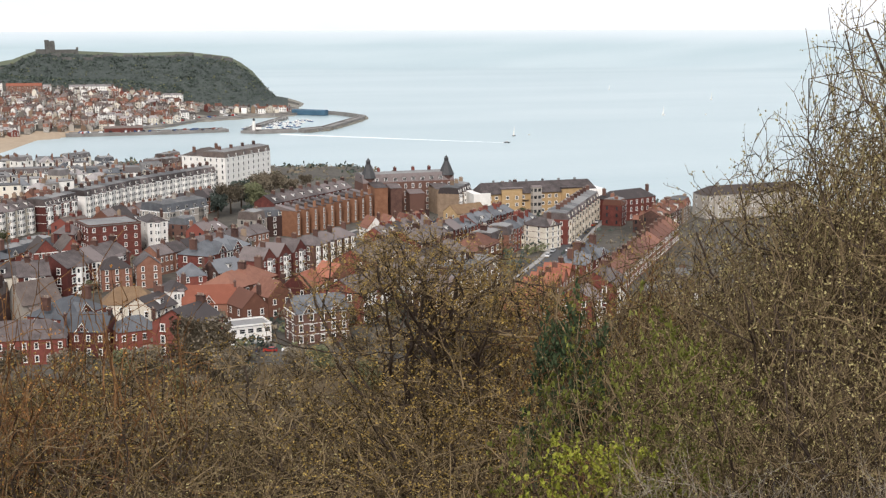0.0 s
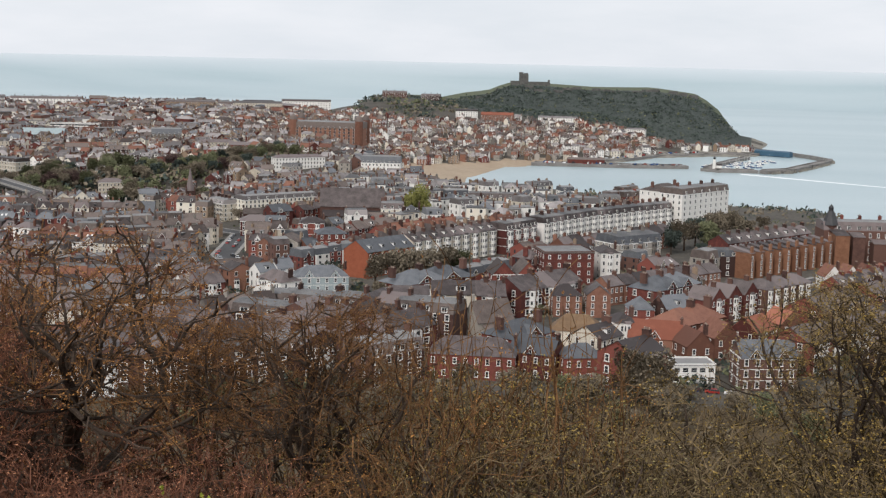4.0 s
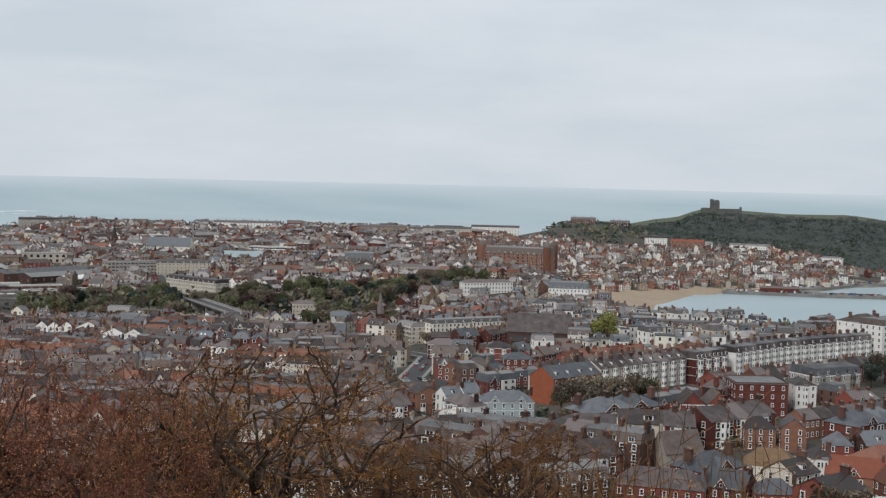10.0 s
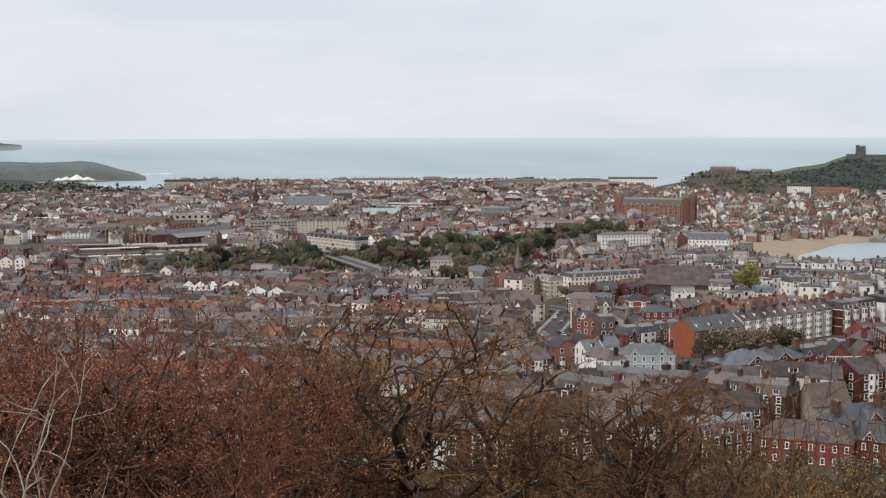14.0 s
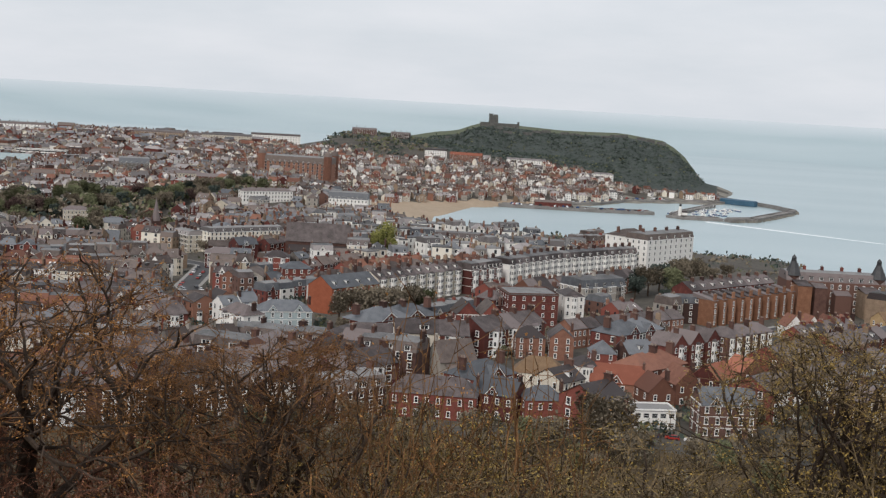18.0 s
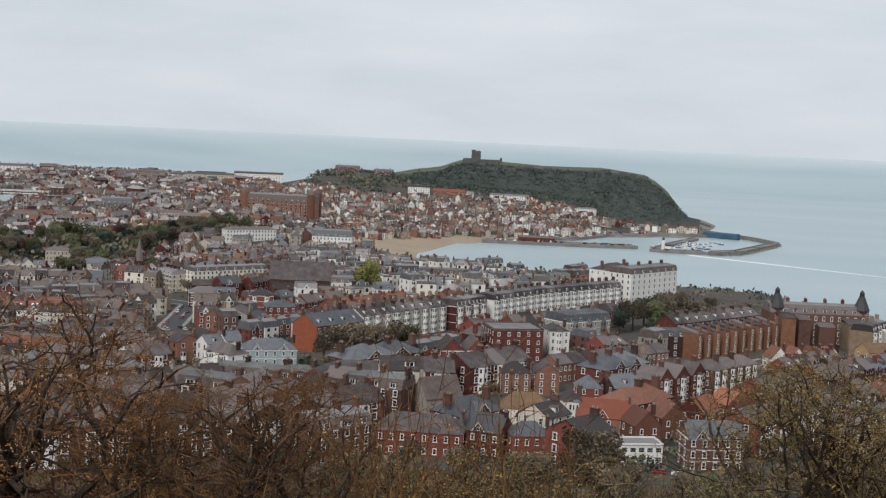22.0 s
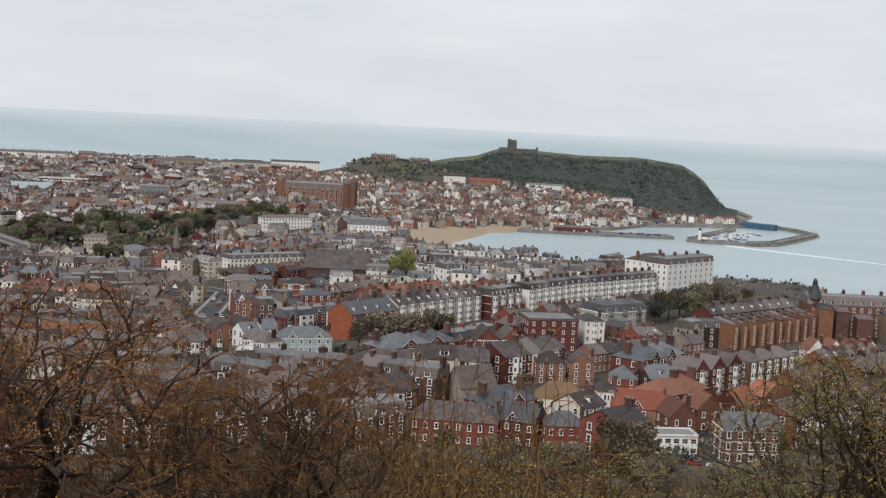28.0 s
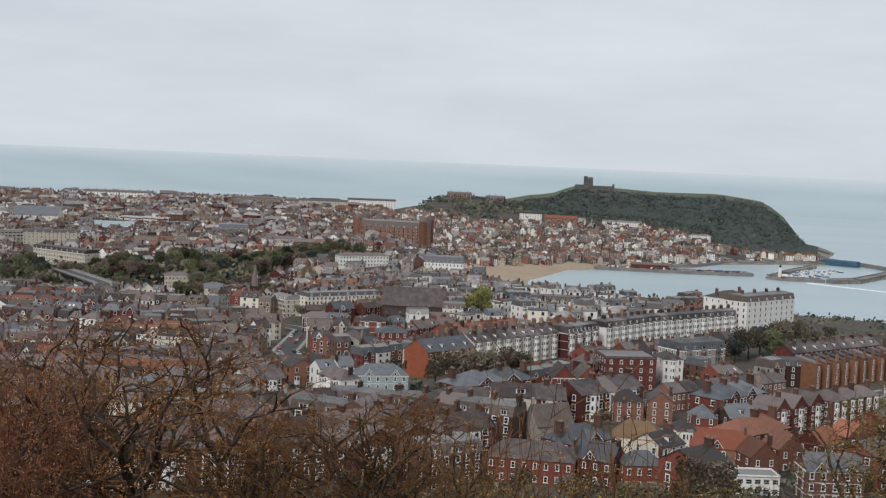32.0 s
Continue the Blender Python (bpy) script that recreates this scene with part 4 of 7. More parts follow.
def turret_hotel():
    """The brick hotel whose seaward front has a black pointed turret at each end."""
    t = thing("hotel", "brown brick cliff-top hotel with two black turrets", "hotel", stand(164, 652, 4))
    claim_line((142, 652), (186, 652), 13)
    s = Shape()
    s.box(-25, 25, -8, 8, -3, 16, BRICK_DARK)
    part("wall", s, t)
    s = Shape()
    s.mansard(50, 16, 16, 4.2, SLATE, LEAD, lean=2.2)
    part("roof", s, t)
    for x, yy in ((-21, -4), (22, -4)):
        s = Shape()
        s.ring(x, yy, 15, 18.4, 4.0, 4.0, 8, BRICK_DARK)
        s.ring(x, yy, 18.4, 25.4, 4.5, 1.4, 8, SLATE_BLACK)
        s.ring(x, yy, 25.4, 27.0, 1.25, 1.2, 8, SLATE_BLACK)
        s.ring(x, yy, 27.0, 28.6, 1.4, 0.15, 8, SLATE_BLACK)
        part("turret", s, t, "black slate turret")
    dm = dormer_mesh(1.8, 1.9, 2.4, PAINT, SLATE)
    for x in spread_over(8, 40):
        put_dormer(dm, t, pose(x, -7.6, 16.4))
    wm = window_mesh(1.1, 2.0)
    for k in range(4):
        for x in spread_over(12, 48):
            part("window", wm, t, at=pose(x, -8, 1.4 + 3.8 * k))
        for y in spread_over(3, 15):
            part("window", wm, t, at=pose(25, y, 1.4 + 3.8 * k, 0, 0, 90))
    for x in (-14, -5, 5, 14):
        part("chimney", chimney_mesh(1.0, 2.6, 2.2, BRICK_RED), t, at=pose(x, 1, 20.2))
    # wings towards the town
    for x, w, dd, h, mat in ((-19, 7, 12, 15, WING_BRICK), (-10, 6, 9, 14, BRICK_DARK), (2, 8, 7, 10.5, BRICK_DARK), (15, 9, 13, 13.0, BRICK_BUFF)):
        s = Shape()
        s.box(x - w / 2, x + w / 2, -8 - dd, -7.9, -3, h, mat)
        s.add([(x - w / 2 - 0.2, -8.3 - dd, h + 0.02), (x + w / 2 + 0.2, -8.3 - dd, h + 0.02), (x + w / 2 + 0.2, -7.9, h + 1.6), (x - w / 2 - 0.2, -7.9, h + 1.6)], [(0, 1, 2, 3)], SLATE)
        part("wing", s, t)
    # white-painted bays on the seaward end
    for y in (-4.5, 1.5):
        part("bay_window", bay_mesh(4.0, 14.0, 4, WHITE, SLATE), t, at=pose(25, y, 0.5, 0, 0, 90))
    return t


turret_hotel()
p = house("terraced_house", "brown house with tall white bays and mansard dormers", None, 7.5, 11, 12.0, floors=4, wall=BRICK_BUFF, roof="mansard", rise=3.0, cover=SLATE, cols=3, bays=1, bay_w=3.4, bay_mat=WHITE, dormers=2, stacks=1, sides=(0, 0), group="hotel terrace")
row(p, (178, 618), (192, 641), 8.5)
claim_line((178, 618), (192, 641), 8)
p = house("cottage", "white house with steep pointed gables", None, 8, 9, 5.6, floors=2, wall=WHITE, roof="front", rise=4.6, cover=TILE_DARK, cols=2, stacks=1, group="white gabled houses")
row(p, (122, 563), (155, 571), 9)
claim_line((122, 563), (155, 571), 8)
place_house("house", "buff brick house with a broad gable and side wing", 178, 588, 20, 18, 11, 7.2, floors=2, wall=YELLOW_BRICK, roof="gable", rise=3.6, cover=OCHRE_ROOF, cols=4, stacks=0)


def yellow_flats():
    """The long buff-brick flats on the cliff edge, with a glazed stair bay."""
    t = thing("apartment_block", "long yellow brick flats with a grey mansard roof", "apartments", stand(226, 622, 1.5))
    claim_line((198, 622), (256, 622), 11)
    s = Shape()
    s.box(-31, 31, -7, 7, -3, 11.5, YELLOW_BRICK)
    part("wall", s, t)
    s = Shape()
    s.hip(64, 15, 11.5, 5.2, SLATE, ridge=0.9)
    part("roof", s, t)
    for x in (-31.5, 31.5):
        s = Shape()
        s.box(x - 4.5, x + 4.5, -8, 7.2, -3, 12.2, WHITE)
        part("end_bay", s, t, "white rendered end bay")
    s = Shape()
    s.box(-21, -10, -8.2, -7, -3, 14.0, YELLOW_BRICK)
    s.box(-21.4, -9.6, -8.6, -6, 14.0, 14.6, SLATE)
    part("stair_tower", s, t)
    s = Shape()
    s.box(12, 23, -8.2, -7, -3, 13.2, YELLOW_BRICK)
    s.box(11.6, 23.4, -8.6, -6, 13.2, 13.8, SLATE)
    part("stair_tower", s, t)
    part("bay_window", bay_mesh(6.0, 14.5, 4, STONE, SLATE, 2.0), t, "glazed grey stair bay", at=pose(-2, -7, 0))
    wm = window_mesh(1.5, 1.5)
    for k in range(3):
        for x in spread_over(16, 58):
            if abs(x + 2) > 3.6 and not -21 < x < -10 and not 12 < x < 23:
                part("window", wm, t, at=pose(x, -7, 1.6 + 3.6 * k))
        for x in (-18, -13, 15, 20):
            part("window", wm, t, at=pose(x, -8.2, 1.6 + 3.6 * k))
    s = Shape()
    s.box(-12, -6, -7.6, -7.02, 7.6, 8.0, TIMBER)
    part("balcony", s, t)
    for x in spread_over(6, 54):
        s = Shape()
        s.box(-0.5, 0.5, -0.5, 0.5, 15.6, 17.6, LEAD)
        part("roof_vent", s, t, at=pose(x, 0.8, 0))
    return t


yellow_flats()
place_house("house", "cream four-storey corner house with a slate hip", 191, 517, 30, 11, 13, 10.5, floors=4, wall=CREAM, roof="hip", rise=3.0, cover=SLATE, cols=3, stacks=1, band=BRICK_DARK, gables=1)
p = house("terraced_house", "red brick bay-fronted terraced house in a sloping street", None, 8, 12, 11.5, floors=3, wall=BRICK_RED, roof="mansard", rise=2.8, cover=SLATE, cols=3, bays=1, bay_mat=CREAM, dormers=1, stacks=1, group="sloping street")
row(p, (199, 522), (243, 592), 8.4)
claim_line((199, 522), (243, 592), 9)
p = house("terraced_house", "orange brick terraced house with red tiled roof", None, 8, 11, 7.5, floors=2, wall=BRICK_ORANGE, roof="gable", rise=3.6, cover=TILE_DARK, cols=3, stacks=1, group="tiled row below the cliff")
row(p, (172, 408), (252, 520), 9)
claim_line((172, 408), (252, 520), 9)
p = house("terraced_house", "orange tiled brick house on the hill foot", None, 9, 10, 6.5, floors=2, wall=BRICK_ORANGE, roof="front", rise=4.2, cover=TILE, cols=2, stacks=1, group="orange tiled row")
row(p, (128, 372), (166, 428), 10)
claim_line((128, 372), (166, 428), 9)
place_house("hotel", "grey slate-roofed cliff-top building behind the thicket", 330, 585, 5, 60, 13, 12, floors=3, wall=STONE, roof="hip", rise=4.0, cover=SLATE_BROWN, cols=12, stacks=3, sides=(1, 0), category="hotel", r=30)
place_house("hotel", "long brick hotel wing behind the thicket", 262, 588, 20, 30, 12, 11, floors=3, wall=BRICK_RED, roof="hip", rise=4.0, cover=SLATE, cols=8, stacks=2, category="hotel", r=16)
# middle distance
place_house("crescent", "cream crescent terrace with many sash windows", -206, 816, -45, 18, 13, 11.5, floors=4, wall=CREAM, roof="mansard", rise=2.6, cover=SLATE_PALE, dormers=3, cols=10, stacks=4, cornice=True, side_cols=3, category="terrace")
place_house("crescent", "cream crescent terrace running towards the sea", -174, 827, 42, 54, 13, 11.5, floors=4, wall=CREAM, roof="mansard", rise=2.6, cover=SLATE_PALE, dormers=8, cols=18, stacks=7, cornice=True, side_cols=3, category="terrace", r=26)
place_house("hotel", "tall white hotel with a blue-grey mansard", -152, 1200, 2, 37, 18, 15.5, floors=4, wall=WHITE, roof="mansard", rise=6.0, cover=SLATE_BLUE, cols=11, dormers=9, stacks=2, cornice=True, category="hotel", r=20)
place_house("hotel", "great brown brick hotel with domed corners", -262, 1560, -6, 88, 40, 19, floors=5, wall=BRICK_ORANGE, roof="mansard", rise=7.0, cover=SLATE_BROWN, cols=15, win=(2.2, 2.6), band=BRICK_BUFF, dormers=12, stacks=4, cornice=True, category="hotel", r=48)
def corner_towers(x, y, turn, w, d, h):
    """Domed towers at the corners of the great hotel."""
    for sx in (-1, 1):
        for sy in (-1, 1):
            q = stand(x, y, turn) @ pose(sx * (w / 2 - 3), sy * (d / 2 - 3), 0)
            t = thing("hotel_tower", "brown brick hotel corner tower with a domed cap", "tower", q, group="towers of the great hotel")
            s = Shape()
            s.ring(0, 0, 0, h + 9, 5.2, 5.0, 10, BRICK_ORANGE)
            part("shaft", s, t)
            s = Shape()
            s.ring(0, 0, h + 9, h + 13, 5.4, 4.0, 10, SLATE_BROWN)
            s.ring(0, 0, h + 13, h + 16, 4.0, 0.8, 10, SLATE_BROWN)
            s.ring(0, 0, h + 16, h + 19, 0.5, 0.1, 6, LEAD)
            part("dome", s, t)


corner_towers(-262, 1560, -6, 88, 40, 19)
place_house("terrace", "long white terrace among the trees", -233, 1208, 32, 50, 13, 10.5, floors=3, wall=WHITE, roof="hip", rise=3.0, cover=SLATE, cols=16, stacks=5, cornice=True, category="terrace", r=30)
place_house("villa", "cream classical villa among the trees of the ravine", -377, 1094, 20, 22, 14, 8.5, floors=2, wall=CREAM, roof="hip", rise=3.2, cover=SLATE, cols=7, stacks=2, cornice=True)
place_house("office_block", "white-banded office block with a dark stair tower", -586, 1575, 4, 62, 16, 12.5, floors=4, wall=WHITE, roof="flat", cols=16, stacks=0, win=(3.6, 1.6), category="office", r=32)
place_house("office_block", "dark brick stair tower of the office block", -545, 1580, 4, 16, 16, 17, floors=4, wall=BRICK_DARK, roof="flat", cols=3, stacks=0, category="office", r=9)
place_house("civic_building", "long cream stone building at the bridge end", -498, 1133, -30, 78, 16, 14, floors=4, wall=CREAM, roof="mansard", rise=3.2, cover=SLATE_BROWN, cols=20, dormers=10, stacks=6, cornice=True, category="civic building", r=36)
place_house("theatre", "white theatre with a tall sloping grey roof", -719, 1548, 14, 56, 34, 10, floors=2, wall=CREAM, roof="gable", rise=11, cover=SLATE_BLUE, cols=8, stacks=0, category="theatre", r=36)
place_house("market_hall", "glazed-roof hall with pale blue-grey sheeting", -590, 1480, 6, 50, 26, 7, floors=2, wall=LEAD, roof="gable", rise=7, cover=BLUE_RENDER, cols=8, stacks=0, category="hall", r=27)
place_house("house", "red brick house with a flat parapet and pale windows", -166, 732, 14, 18, 14, 8.5, floors=3, wall=BRICK_RED, roof="hip", rise=3.0, cover=SLATE, cols=5, stacks=2, cornice=True)
place_house("house", "tall red brick house with white bay windows", -122, 672, 8, 13, 12, 12, floors=4, wall=BRICK_RED, roof="hip", rise=3.0, cover=SLATE, cols=4, bays=2, stacks=2, band=PAINT)
place_house("house", "plain red brick block with a low slate roof", -107, 642, 20, 15, 14, 9.5, floors=3, wall=BRICK_RED, roof="hip", rise=3.0, cover=SLATE_BLUE, cols=4, stacks=1)
place_house("house", "red brick house beside the church", -90, 702, 10, 18, 12, 8.5, floors=3, wall=BRICK_RED, roof="gable", rise=3.4, cover=SLATE_BROWN, cols=5, stacks=1, dormers=2)
place_house("house", "cream house with sash windows and dormers", -86, 733, 5, 13, 12, 11, floors=3, wall=CREAM, roof="mansard", rise=3.2, cover=SLATE, cols=4, dormers=3, stacks=2, cornice=True)
place_house("terrace", "cream terrace with slate roof and dormers", -216, 643, 4, 27, 11, 9.5, floors=3, wall=CREAM, roof="gable", rise=3.6, cover=SLATE_BROWN, cols=8, dormers=4, stacks=4, category="terrace", r=13)
place_house("terrace", "pale green terrace with dormers near the bay", -24, 838, 2, 48, 11, 7.5, floors=3, wall=CREAM, roof="mansard", rise=3.0, cover=SLATE, cols=14, dormers=8, stacks=5, category="terrace", r=22)
place_house("house", "pale blue four-storey house with a mansard roof", -56, 818, 20, 15, 13, 10.5, floors=4, wall=BLUE_RENDER, roof="mansard", rise=3.2, cover=SLATE_BLUE, cols=4, dormers=3, stacks=1)
place_house("office_block", "grey concrete office block with window bands", -642, 1286, 45, 60, 18, 14, floors=4, wall=STONE, roof="flat", cols=14, stacks=0, win=(3.0, 1.5), category="office", r=30)
gabled_church(-269, 838, 8, 20, 11, 6.5, 6, STONE, SLATE_BLUE, "grey stone chapel with a pale slate roof")
claim_line((-230, 620), (-200, 620), 8)
for x, y, turn, w, dd, h, m, kind, cov, lab in (
        (-702, 1216, 66, 128, 30, 7, BRICK_DARK, "gable", LEAD, "long station train shed with a grey ridge roof"), (-672, 1196, 66, 96, 22, 6, BRICK_DARK, "gable", LEAD, "second grey train shed beside the long one"),
        (-642, 1182, 66, 54, 20, 5, STONE, "gable", WHITE, "station hall with a wide white roof"), (-612, 1082, 48, 66, 14, 4.5, BRICK_DARK, "flat", LEAD, "low station canopy with a white fascia"),
        (-668, 1098, 40, 84, 10, 4, BRICK_DARK, "flat", LEAD, "long low platform canopy with a pale edge"), (-716, 1096, 32, 90, 10, 4, BRICK_RED, "flat", LEAD, "long low platform range with a pale edge"),
        (-596, 1128, 30, 34, 16, 6, BRICK_RED, "hip", TILE_DARK, "red brick station lodge with tiled roof"), (-768, 1096, 26, 60, 12, 5, BRICK_BUFF, "gable", LEAD, "long brown depot beside the tracks")):
    place_house("station_building", lab, x, y, turn, w, dd, h, floors=1, wall=m, roof=kind, rise=3.4, cover=cov, cols=10, stacks=0, category="station", r=w * 0.3, band=WHITE if kind == "flat" else None)
for k, (x, y, turn, ln) in enumerate(((-700, 1068, 36, 120), (-712, 1052, 36, 130), (-690, 1036, 35, 130), (-735, 1078, 34, 90), (-660, 1018, 34, 110))):
    s = Shape()
    s.box(-ln / 2, ln / 2, -2.4, 2.4, -2.0, 1.0, KERB)
    t = thing("platform", "long pale railway platform with a canopy", "platform", stand(x, y, turn), group="station platforms")
    part("slab", s, t)
    s = Shape()
    s.box(-ln * 0.3, ln * 0.3, -3.0, 3.0, 4.6, 5.0, (LEAD, WHITE, BRICK_RED, LEAD, WHITE)[k])
    part("canopy", s, t)
    for i in range(6):
        s = Shape()
        s.box(-0.15, 0.15, -0.15, 0.15, 1.0, 4.6, LEAD)
        part("post", s, t, at=pose(-ln * 0.28 + ln * 0.112 * i, 0, 0))
place_house("terrace", "long white seafront terrace on the skyline", -492, 2105, 12, 96, 12, 11, floors=4, wall=WHITE, roof="mansard", rise=3.5, cover=SLATE, cols=22, stacks=8, category="terrace", r=46)
place_house("terrace", "white hotel terrace on the far skyline", -800, 2020, 18, 110, 12, 12, floors=4, wall=WHITE, roof="mansard", rise=3.5, cover=SLATE, cols=22, stacks=8, category="terrace", r=50)
place_house("terrace", "grey hotel terrace on the far skyline", -1130, 1960, 28, 100, 12, 12, floors=4, wall=STONE, roof="mansard", rise=3.5, cover=SLATE, cols=22, stacks=8, category="terrace", r=50)
place_house("terrace", "white hotels above the old town", -128, 2112, 4, 36, 12, 13, floors=4, wall=WHITE, roof="mansard", rise=3, cover=SLATE, cols=9, stacks=3, category="terrace")
place_house("terrace", "brick terrace with orange roof above the old town", -78, 2128, -8, 54, 12, 10, floors=4, wall=BRICK_ORANGE, roof="gable", rise=4, cover=TILE, cols=14, stacks=5, category="terrace", r=30)

place_house("hotel", "brown brick hotel on the skyline by the castle dykes", -268, 2290, 6, 44, 14, 9, floors=4, wall=BRICK_DARK, roof="mansard", rise=3, cover=SLATE, cols=11, stacks=3, category="hotel", r=24)
place_house("hotel", "dark gabled hotel on the skyline by the castle dykes", -204, 2300, -4, 34, 14, 8, floors=4, wall=BRICK_DARK, roof="mansard", rise=3, cover=SLATE, cols=10, stacks=3, category="hotel", r=22)
place_house("terrace", "long white terrace under the castle cliff", 22, 2176, -2, 66, 9, 6, floors=2, wall=WHITE, roof="gable", rise=2.5, cover=SLATE_PALE, cols=16, stacks=4, category="terrace", r=30)
place_house("terrace", "white stepped terrace under the castle cliff", 150, 2140, -14, 34, 10, 9, floors=3, wall=WHITE, roof="hip", rise=2.5, cover=SLATE_PALE, cols=9, stacks=2, category="terrace", r=16)


# open ground in front of the terraces and hotels
claim(-98, 550, 13)
claim(-88, 536, 9)
claim(-112, 622, 10)
claim(-94, 632, 9)
claim(-130, 652, 9)
claim(-22, 500, 10)
claim_line((-135, 724), (-95, 720), 16)
claim_line((-760, 1050), (-560, 1030), 42)
claim_line((-700, 1130), (-620, 1120), 30)
claim_line((-800, 1080), (-700, 1066), 44)
claim_line((-140, 560), (-165, 640), 10)
claim_line((66, 450), (112, 497), 8)
claim_line((-48, 560), (-30, 590), 9)
claim_line((-10, 620), (20, 660), 10)
claim_line((-38, 585), (4, 655), 11)
claim_line((20, 655), (95, 740), 13)
claim_line((75, 625), (112, 735), 22)
claim_line((98, 560), (140, 600), 13)
claim_line((150, 600), (172, 610), 16)
claim_line((195, 598), (212, 600), 12)
claim_line((70, 560), (100, 562), 8)
claim_line((-112, 466), (-66, 484), 15)
claim_line((-60, 545), (-40, 560), 12)
claim_line((-130, 732), (-100, 732), 9)
claim_line((-205, 785), (-150, 812), 10)
claim_line((0, 528), (30, 540), 9)
claim_line((80, 372), (130, 392), 9)
claim_line((55, 350), (80, 352), 10)


# ---- bridge and streets ----
def bridge():
    a, b = Vector((-345, 918, 0)), Vector((-474, 1072, 0))
    mid, ln = (a + b) / 2, (b - a).length + 20
    t = thing("road_bridge", "long iron road bridge with pale parapets over a ravine", "bridge", pose(mid.x, mid.y, 0, 0, 0, math.degrees(math.atan2(b.y - a.y, b.x - a.x))))
    z = 37.5
    s = Shape()
    s.box(-ln / 2, ln / 2, -7.5, 7.5, z - 1.6, z, ASPHALT)
    part("deck", s, t)
    for y in (-7.6, 7.3):
        s = Shape()
        s.box(-ln / 2, ln / 2, y, y + 0.3, z - 0.4, z + 1.2, KERB)
        part("parapet", s, t)
    for y in (-6.2, 4.0):
        s = Shape()
        s.box(-ln / 2, ln / 2, y, y + 2.2, z + 0.004, z + 0.14, KERB)
        part("footway", s, t)
    for i in range(5):
        x = -ln / 2 + ln * (i + 0.5) / 5
        s = Shape()
        s.box(x - 1.8, x + 1.8, -6, 6, ground(mid.x, mid.y) - 22, z - 1.6, STONE)
        part("pier", s, t)
    claim_line((a.x, a.y), (b.x, b.y), 10)


bridge()


def street(name, label, pts, w):
    """A road laid on the land, with kerbed pavements on both sides."""
    P = []
    for (x0, y0), (x1, y1) in zip(pts, pts[1:]):
        n = max(2, int(math.hypot(x1 - x0, y1 - y0) / 8))
        P += [Vector((x0 + (x1 - x0) * i / n, y0 + (y1 - y0) * i / n)) for i in range(n)]
    P.append(Vector(pts[-1]))
    for kind, lo, hi, dz, mat in (("road", -w / 2, w / 2, 0.5, ASPHALT), ("pavement", -w / 2 - 2, -w / 2, 0.64, KERB), ("pavement", w / 2, w / 2 + 2, 0.64, KERB)):
        s = Shape()
        for i, p in enumerate(P):
            u = (P[min(i + 1, len(P) - 1)] - P[max(i - 1, 0)]).normalized()
            nrm = Vector((u.y, -u.x))
            zz = ground(p.x, p.y) + dz
            for o, z in ((lo, zz), (hi, zz), (hi, zz - 1.5), (lo, zz - 1.5)):
                q = p + nrm * o
                s.v.append((q.x, q.y, z))
        for i in range(len(P) - 1):
            k = i * 4
            for j in range(4):
                s.f.append((k + j, k + (j + 1) % 4, k + 4 + (j + 1) % 4, k + 4 + j))
                s.m.append(s.slot(mat))
        single(kind, s, label if kind == "road" else "pale paved footway with a kerb", kind, kind="structure")
    for p0, p1 in zip(pts, pts[1:]):
        claim_line(p0, p1, w / 2 + 2.5)


street("road", "grey asphalt street climbing to the cliff top", [(150, 432), (181, 480), (265, 621)], 8)
street("road", "grey asphalt street between terraces", [(-30, 395), (60, 500), (128, 585)], 7)
street("road", "wide asphalt shopping street with parked cars", [(-118, 552), (-163, 643), (-174, 735), (-300, 890), (-350, 927)], 10)
street("road", "asphalt road leading on from the bridge", [(-474, 1072), (-540, 1170), (-640, 1330)], 12)


# ---- parked cars ----
def car(paint, label):
    t = thing("car", label, "car", pose(0, 0, -60), group="parked cars")
    s = Shape()
    prof = [(-2.1, 0.35), (-2.1, 0.85), (-1.2, 0.95), (2.0, 0.95), (2.15, 0.7), (2.15, 0.35)]
    v = [(x, y, z) for y in (-0.85, 0.85) for x, z in prof]
    n = len(prof)
    s.add(v, [(i, (i + 1) % n, n + (i + 1) % n, n + i) for i in range(n)] + [tuple(range(n))[::-1], tuple(range(n, 2 * n))], paint)
    part("body", s, t)
    s = Shape()
    prof = [(-1.0, 0.95), (-0.4, 1.42), (1.3, 1.45), (1.9, 0.95)]
    v = [(x, y * (0.95 if z < 1 else 0.8), z) for y in (-0.82, 0.82) for x, z in prof]
    s.add(v, [(0, 1, 5, 4), (2, 3, 7, 6), (0, 3, 2, 1), (4, 5, 6, 7)], GLASS)
    s.add(v, [(1, 2, 6, 5)], paint)
    part("cabin", s, t)
    s = Shape()
    s.ring(0, 0, -0.11, 0.11, 0.33, 0.33, 12, RUBBER, Matrix.Rotation(radians(90), 4, "X"))
    me = s.mesh("wheel")
    for x in (-1.35, 1.35):
        for y in (-0.78, 0.78):
            part("wheel", me, t, at=pose(x, y, 0.33))
    return t


CARS = [car(m, lab) for m, lab in zip(CAR_PAINT, ("white hatchback parked at the kerb", "silver car parked at the kerb", "black car parked at the kerb", "red car parked at the kerb", "dark blue car parked at the kerb"))]
first = [True] * 5
crnd = random.Random(3)


